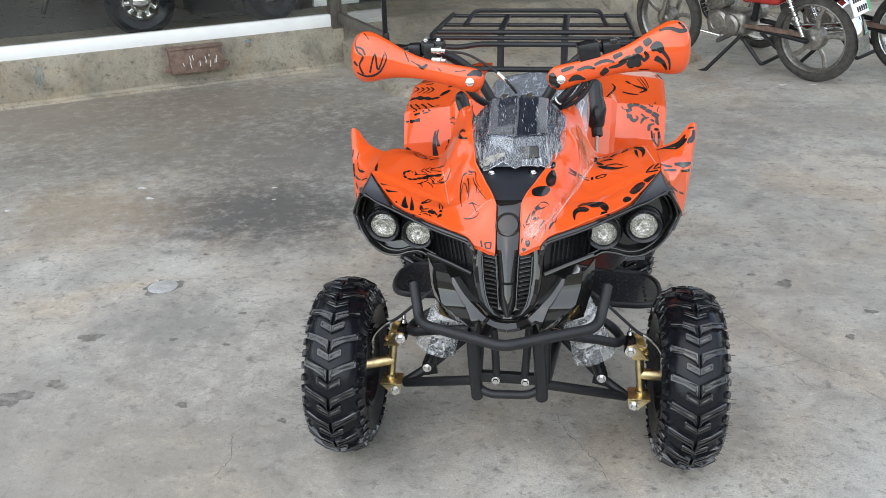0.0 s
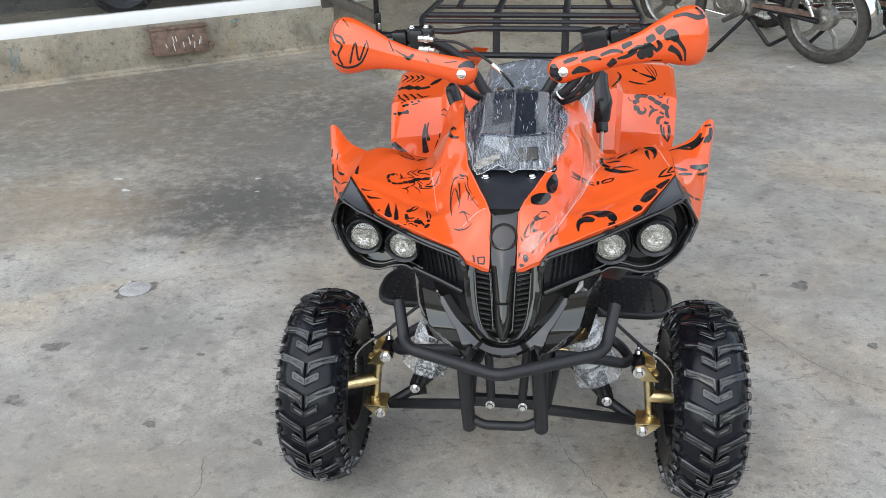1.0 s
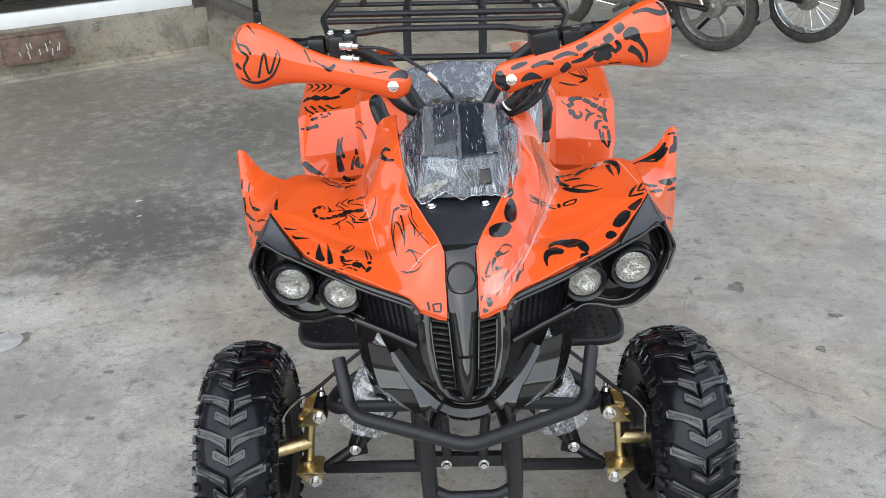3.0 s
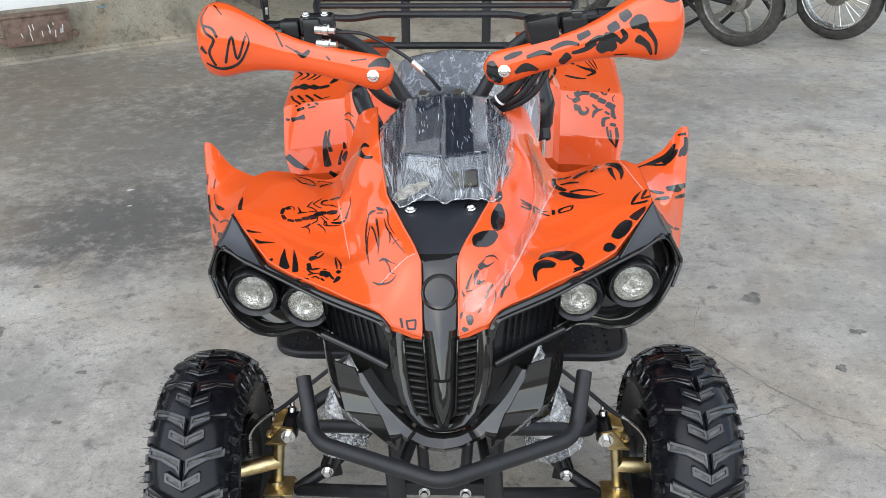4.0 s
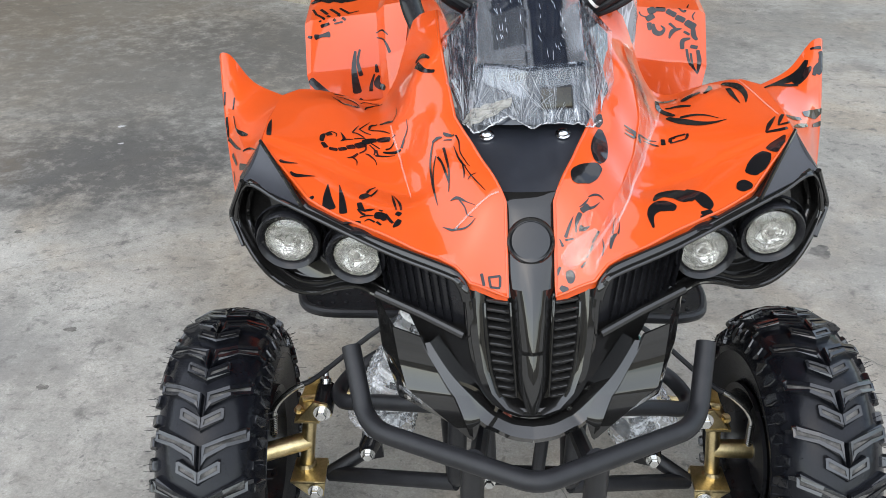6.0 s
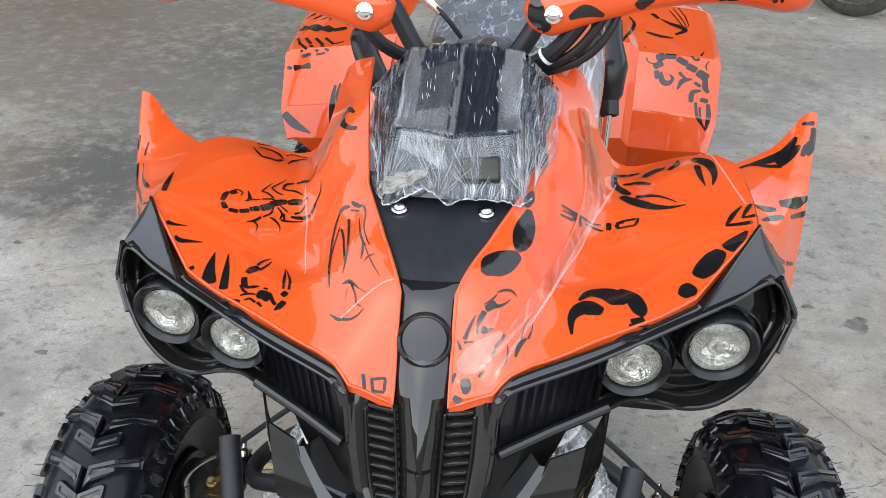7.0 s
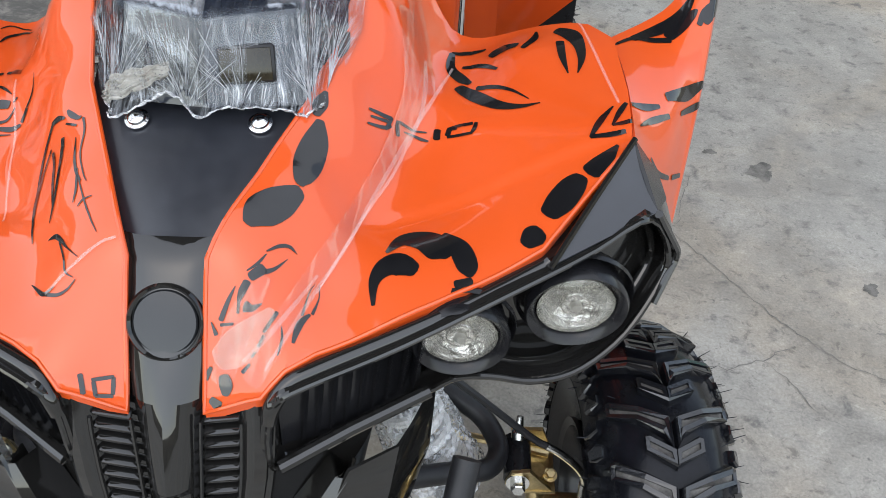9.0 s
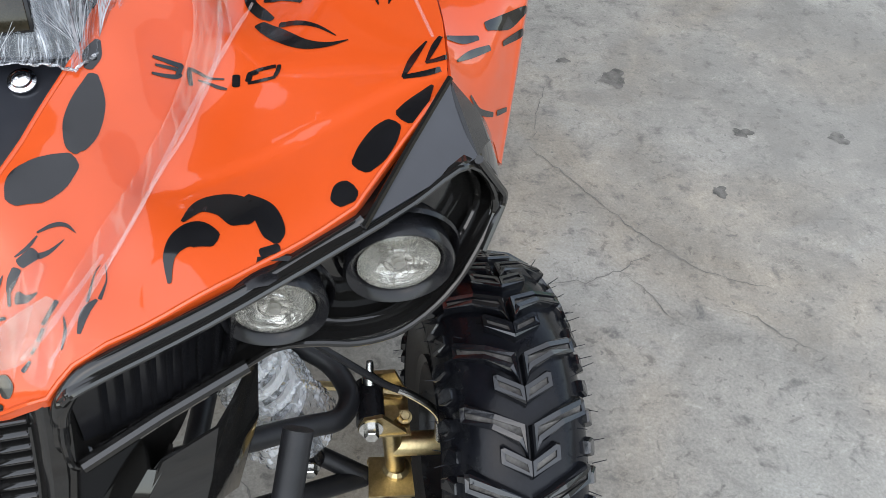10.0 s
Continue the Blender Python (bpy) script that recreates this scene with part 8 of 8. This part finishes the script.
decal("scorpion_decal", FENDERS[-1], [
    [(-179, 43, 750, 1.4), (-176, 46, 753, 2.3)],
    [(-234, 50, 754, 2.3), (-232, 59, 754, 2.1), (-228, 73, 754, 0.7)],
    [(-234, 50, 754, 2.3), (-227, 50, 752, 2.8), (-218, 44, 749, 2.3)],
    [(-226, 63, 753, 2.3), (-221, 75, 753, 1.9), (-215, 90, 752, 0.7)],
    [(-226, 63, 753, 2.3), (-218, 57, 751, 2.8), (-210, 54, 749, 1.9)],
    [(-247, 25, 752, 0.9), (-243, 31, 753, 4.6), (-249, 44, 757, 0.7)],
    [(-244, 29, 752, 3.2), (-232, 34, 751, 1.4)],
    [(-230, 36, 751, 1.8), (-220, 41, 749, 2.3), (-215, 41, 748, 1.8)],
    [(-214, 28, 745, 1.8), (-214, 19, 742, 2.5), (-221, 10, 741, 2.0)]], 1.0, label="black scorpion print")
decal("scorpion_decal", FENDERS[-1], [
    [(-223, 8, 742, 3.2), (-228, 0, 741, 3.6), (-236, -6, 742, 0.7)],
    [(-229, -1, 741, 3.1), (-223, -6, 738, 2.0), (-222, -15, 735, 0.7)],
    [(-213, 12, 740, 1.8), (-208, 11, 738, 3.2), (-200, 4, 734, 1.8), (-197, -5, 731, 0.7)],
    [(-209, 30, 744, 1.8), (-202, 23, 740, 2.5), (-202, 14, 737, 1.8)],
    [(-200, 13, 737, 3.2), (-188, 14, 736, 2.3), (-174, 15, 737, 0.7)],
    [(-208, 35, 745, 1.8), (-196, 27, 741, 1.8)],
    [(-200, 23, 740, 3.2), (-197, 15, 737, 2.3)]], 1.0, label="black scorpion print")
decal("pincer_decal", FENDERS[1], [
    [(65, -116, 747, 1.2), (73, -109, 746, 2.8), (80, -107, 744, 2.5), (85, -109, 739, 0.5)],
    [(53, -130, 740, 0.9), (60, -125, 743, 2.2), (65, -118, 746, 0.9)],
    [(56, -133, 737, 6.8), (64, -127, 740, 8.3)],
    [(66, -128, 738, 4.0), (72, -124, 738, 2.5), (79, -115, 739, 0.5)],
    [(54, -136, 735, 5.5), (51, -141, 730, 5.5), (49, -146, 725, 2.8)],
    [(49, -146, 724, 2.2), (49, -151, 718, 2.2)],
    [(54, -148, 722, 8.6), (59, -148, 721, 4.9), (65, -145, 723, 0.9)],
    [(46, -139, 733, 0.6), (42, -145, 725, 2.8), (37, -154, 713, 4.0)],
    [(37, -156, 710, 2.5), (46, -156, 712, 2.2)]], 1.0)
decal("pincer_decal", FENDERS[1], [
    [(30, -155, 711, 0.9), (34, -160, 704, 3.4)],
    [(41, -179, 681, 8.7), (43, -183, 676, 11.2), (43, -187, 671, 6.2)],
    [(32, -188, 665, 5.7), (38, -192, 663, 8.8)],
    [(27, -178, 676, 4.7), (31, -174, 684, 2.8)],
    [(68, -159, 709, 2.4), (76, -148, 718, 3.1)],
    [(55, -179, 687, 3.1), (60, -175, 692, 2.1)],
    [(61, -172, 696, 2.1), (63, -170, 699, 1.8)],
    [(65, -167, 702, 2.1), (68, -161, 707, 2.1)],
    [(89, -163, 704, 2.4), (92, -151, 710, 5.5), (98, -143, 712, 2.1)]], 1.0)
decal("pincer_decal", FENDERS[1], [
    [(93, -145, 713, 2.1), (96, -129, 720, 0.9), (99, -122, 722, 0.5)],
    [(100, -142, 712, 2.5), (103, -130, 716, 0.9), (102, -121, 721, 0.5)],
    [(79, -171, 698, 1.2), (81, -162, 705, 2.1), (80, -155, 711, 0.8)]], 1.0)
decal("film_scrap", FENDERS[1], [
    [(37, -171, 690, 17.1), (48, -168, 698, 26.3), (59, -161, 708, 23.0), (72, -147, 719, 6.1)]], 1.0, M_SCRAP, label="torn milky scrap of protective film", lift=0.0016)
decal("claw_decal", FENDERS[1], [
    [(143, -133, 716, 2.7), (142, -116, 723, 8.3), (149, -105, 727, 15.8), (159, -102, 729, 20.5), (171, -107, 729, 12.0)],
    [(149, -91, 730, 2.8), (160, -78, 731, 12.4), (176, -79, 733, 19.9), (189, -89, 735, 23.3), (195, -95, 734, 9.3)],
    [(191, -74, 736, 4.7), (203, -89, 737, 15.8), (210, -105, 734, 15.6), (212, -112, 731, 5.5)],
    [(202, -119, 728, 7.3), (213, -116, 730, 6.4)]], 1.0)
decal("tail_decal", FENDERS[1], [
    [(91, 16, 798, 4.1), (88, 6, 794, 12.2), (86, -3, 789, 6.0)],
    [(89, -7, 786, 7.0), (88, -24, 779, 20.8), (85, -44, 773, 23.4), (83, -59, 769, 14.4), (83, -64, 767, 3.8)],
    [(82, -69, 765, 12.4), (70, -79, 763, 26.6), (57, -91, 762, 27.4), (50, -101, 760, 10.3)],
    [(103, 68, 823, 3.2), (101, 57, 817, 8.4), (98, 46, 812, 3.1)],
    [(252, -90, 747, 12.0), (257, -85, 750, 19.4), (261, -82, 752, 16.6)],
    [(269, -67, 758, 16.8), (277, -58, 763, 23.5), (286, -46, 769, 21.8), (292, -39, 772, 14.3)],
    [(300, -35, 776, 17.2), (309, -27, 780, 16.4), (321, -12, 785, 2.9)]], 1.0)
decal("graphic_decal", GUARDS[1], [
    [(74, 150, 975, 14.0), (79, 146, 958, 25.6), (90, 147, 943, 15.2)],
    [(98, 148, 982, 7.0), (112, 151, 987, 9.3), (126, 153, 991, 4.7)],
    [(116, 147, 959, 5.8), (133, 148, 967, 15.2), (154, 154, 962, 4.7)],
    [(135, 150, 984, 5.8), (158, 153, 991, 8.2), (175, 154, 988, 4.7)],
    [(193, 158, 973, 14.2), (204, 158, 985, 15.3)],
    [(175, 156, 996, 5.9), (198, 160, 1005, 8.2), (220, 160, 1003, 4.7)],
    [(210, 158, 989, 4.7), (230, 160, 994, 8.3), (249, 162, 1004, 5.9)],
    [(220, 163, 1013, 11.8), (237, 166, 1021, 9.5)],
    [(232, 160, 1000, 5.9), (254, 163, 1013, 9.5), (272, 163, 1007, 4.8)]], 1.0)
decal("graphic_decal", GUARDS[1], [
    [(256, 163, 992, 17.8), (268, 163, 1003, 27.3), (280, 165, 994, 13.1)],
    [(271, 166, 1026, 15.4), (282, 167, 1034, 15.4)],
    [(290, 170, 1044, 17.8), (301, 172, 1052, 15.5)],
    [(281, 171, 982, 4.8), (304, 171, 984, 2.4)],
    [(306, 165, 1033, 14.3), (319, 165, 1039, 23.8), (330, 163, 1027, 11.9)],
    [(317, 163, 1012, 14.3), (334, 165, 1001, 9.6), (344, 171, 983, 4.8)],
    [(332, 163, 1027, 8.4), (347, 164, 1007, 6.0), (351, 171, 983, 3.0)],
    [(321, 181, 1072, 4.8), (343, 180, 1078, 8.4), (368, 178, 1072, 10.8), (384, 188, 1073, 8.5)],
    [(365, 193, 1088, 6.0), (378, 188, 1078, 8.5)]], 1.0)
decal("graphic_decal", GUARDS[1], [
    [(263, 164, 1018, 7.1), (277, 164, 1015, 10.7), (289, 164, 1007, 6.0)],
    [(290, 165, 1026, 5.9), (297, 163, 1015, 9.5), (289, 164, 1004, 4.8)]], 1.0)
decal("graphic_decal", GUARDS[-1], [
    [(-403, 192, 1057, 2.4), (-413, 183, 1041, 3.6), (-406, 170, 1021, 4.7), (-392, 165, 1009, 4.7), (-402, 165, 988, 4.7), (-394, 168, 965, 4.8)],
    [(-411, 176, 1031, 3.6), (-394, 169, 1027, 4.7), (-386, 165, 1014, 4.7)],
    [(-416, 171, 995, 8.3), (-408, 167, 986, 4.7)],
    [(-392, 192, 1061, 2.4), (-377, 178, 1048, 1.8)],
    [(-376, 165, 970, 4.7), (-361, 165, 1016, 3.5), (-355, 164, 977, 4.7), (-338, 167, 1015, 2.9)],
    [(-410, 172, 968, 3.6), (-383, 169, 959, 5.9), (-353, 166, 970, 4.7), (-333, 164, 1003, 2.9), (-337, 168, 1021, 1.8)],
    [(-288, 176, 1018, 2.4), (-276, 164, 998, 2.9)],
    [(-254, 162, 992, 2.3), (-242, 159, 984, 8.2), (-231, 161, 992, 5.8)],
    [(-271, 165, 1000, 1.8), (-248, 160, 987, 2.3)]], 1.0)
decal("graphic_decal", GUARDS[-1], [
    [(-202, 157, 984, 2.3), (-196, 154, 978, 2.9)],
    [(-130, 147, 969, 3.5), (-114, 150, 975, 13.9), (-97, 156, 973, 19.8)],
    [(-160, 152, 977, 1.7), (-134, 152, 980, 2.3)]], 1.0)
decal("graphic_decal", FINS[-1], [
    [(-427, 143, 774, 2.7), (-426, 129, 760, 4.1)],
    [(-420, 113, 747, 4.7), (-416, 99, 734, 5.3), (-415, 91, 727, 4.0)],
    [(-414, 89, 725, 6.0), (-399, 64, 725, 5.2), (-387, 43, 730, 1.9)],
    [(-405, 66, 711, 7.2), (-396, 46, 706, 5.8)],
    [(-387, 32, 709, 9.6), (-372, 8, 720, 8.1)],
    [(-407, 104, 753, 1.7), (-399, 80, 744, 3.0), (-387, 60, 746, 6.5), (-376, 48, 749, 2.6)],
    [(-411, 132, 770, 2.0), (-410, 115, 759, 3.0)],
    [(-381, 35, 731, 2.5), (-369, 22, 741, 2.8), (-355, 0, 749, 1.5)],
    [(-402, 52, 692, 3.3), (-399, 40, 677, 2.6)]], 1.0)
decal("lettering", FENDERS[1], [
    [(124, 21, 782, 2.2), (131, 24, 777, 3.1), (139, 27, 771, 3.7), (142, 29, 769, 2.6)],
    [(126, 17, 778, 2.0), (132, 21, 773, 2.5), (139, 24, 769, 2.8)],
    [(124, 10, 776, 1.9), (131, 14, 771, 2.8), (138, 19, 766, 3.4), (142, 23, 765, 2.0)],
    [(142, 29, 769, 3.1), (140, 24, 767, 4.0), (139, 20, 766, 3.1)],
    [(147, 30, 766, 2.6), (147, 26, 763, 3.7), (148, 20, 758, 3.4)],
    [(148, 30, 765, 2.6), (154, 30, 761, 2.6), (160, 29, 758, 2.0), (171, 30, 756, 1.4)],
    [(153, 25, 759, 1.3), (160, 25, 756, 2.0), (167, 24, 753, 2.9), (173, 23, 752, 1.7)],
    [(180, 33, 757, 5.8), (180, 25, 754, 5.8)],
    [(189, 34, 758, 2.6), (198, 36, 761, 3.2), (209, 36, 764, 3.5)]], 1.0, label="black printed lettering")
decal("lettering", FENDERS[1], [
    [(212, 36, 765, 3.2), (211, 31, 764, 3.7), (209, 27, 762, 3.2)],
    [(209, 26, 762, 2.6), (199, 26, 759, 2.9), (189, 26, 756, 2.6)],
    [(190, 33, 758, 4.6), (189, 28, 756, 4.6)],
    [(191, 33, 759, 2.9), (196, 34, 760, 3.2)]], 1.0, label="black printed lettering")
decal("lettering", FENDERS[-1], [
    [(-61, -183, 678, 3.7), (-58, -192, 668, 3.7)],
    [(-53, -184, 674, 2.6), (-46, -182, 674, 2.9), (-39, -180, 674, 2.6)],
    [(-52, -185, 673, 2.9), (-51, -188, 669, 3.1), (-50, -191, 665, 2.9)],
    [(-50, -191, 665, 2.6), (-44, -190, 664, 2.9), (-39, -189, 663, 2.6)],
    [(-39, -180, 673, 2.9), (-39, -184, 668, 3.2), (-39, -188, 664, 2.9)]], 1.0, label="black printed lettering")
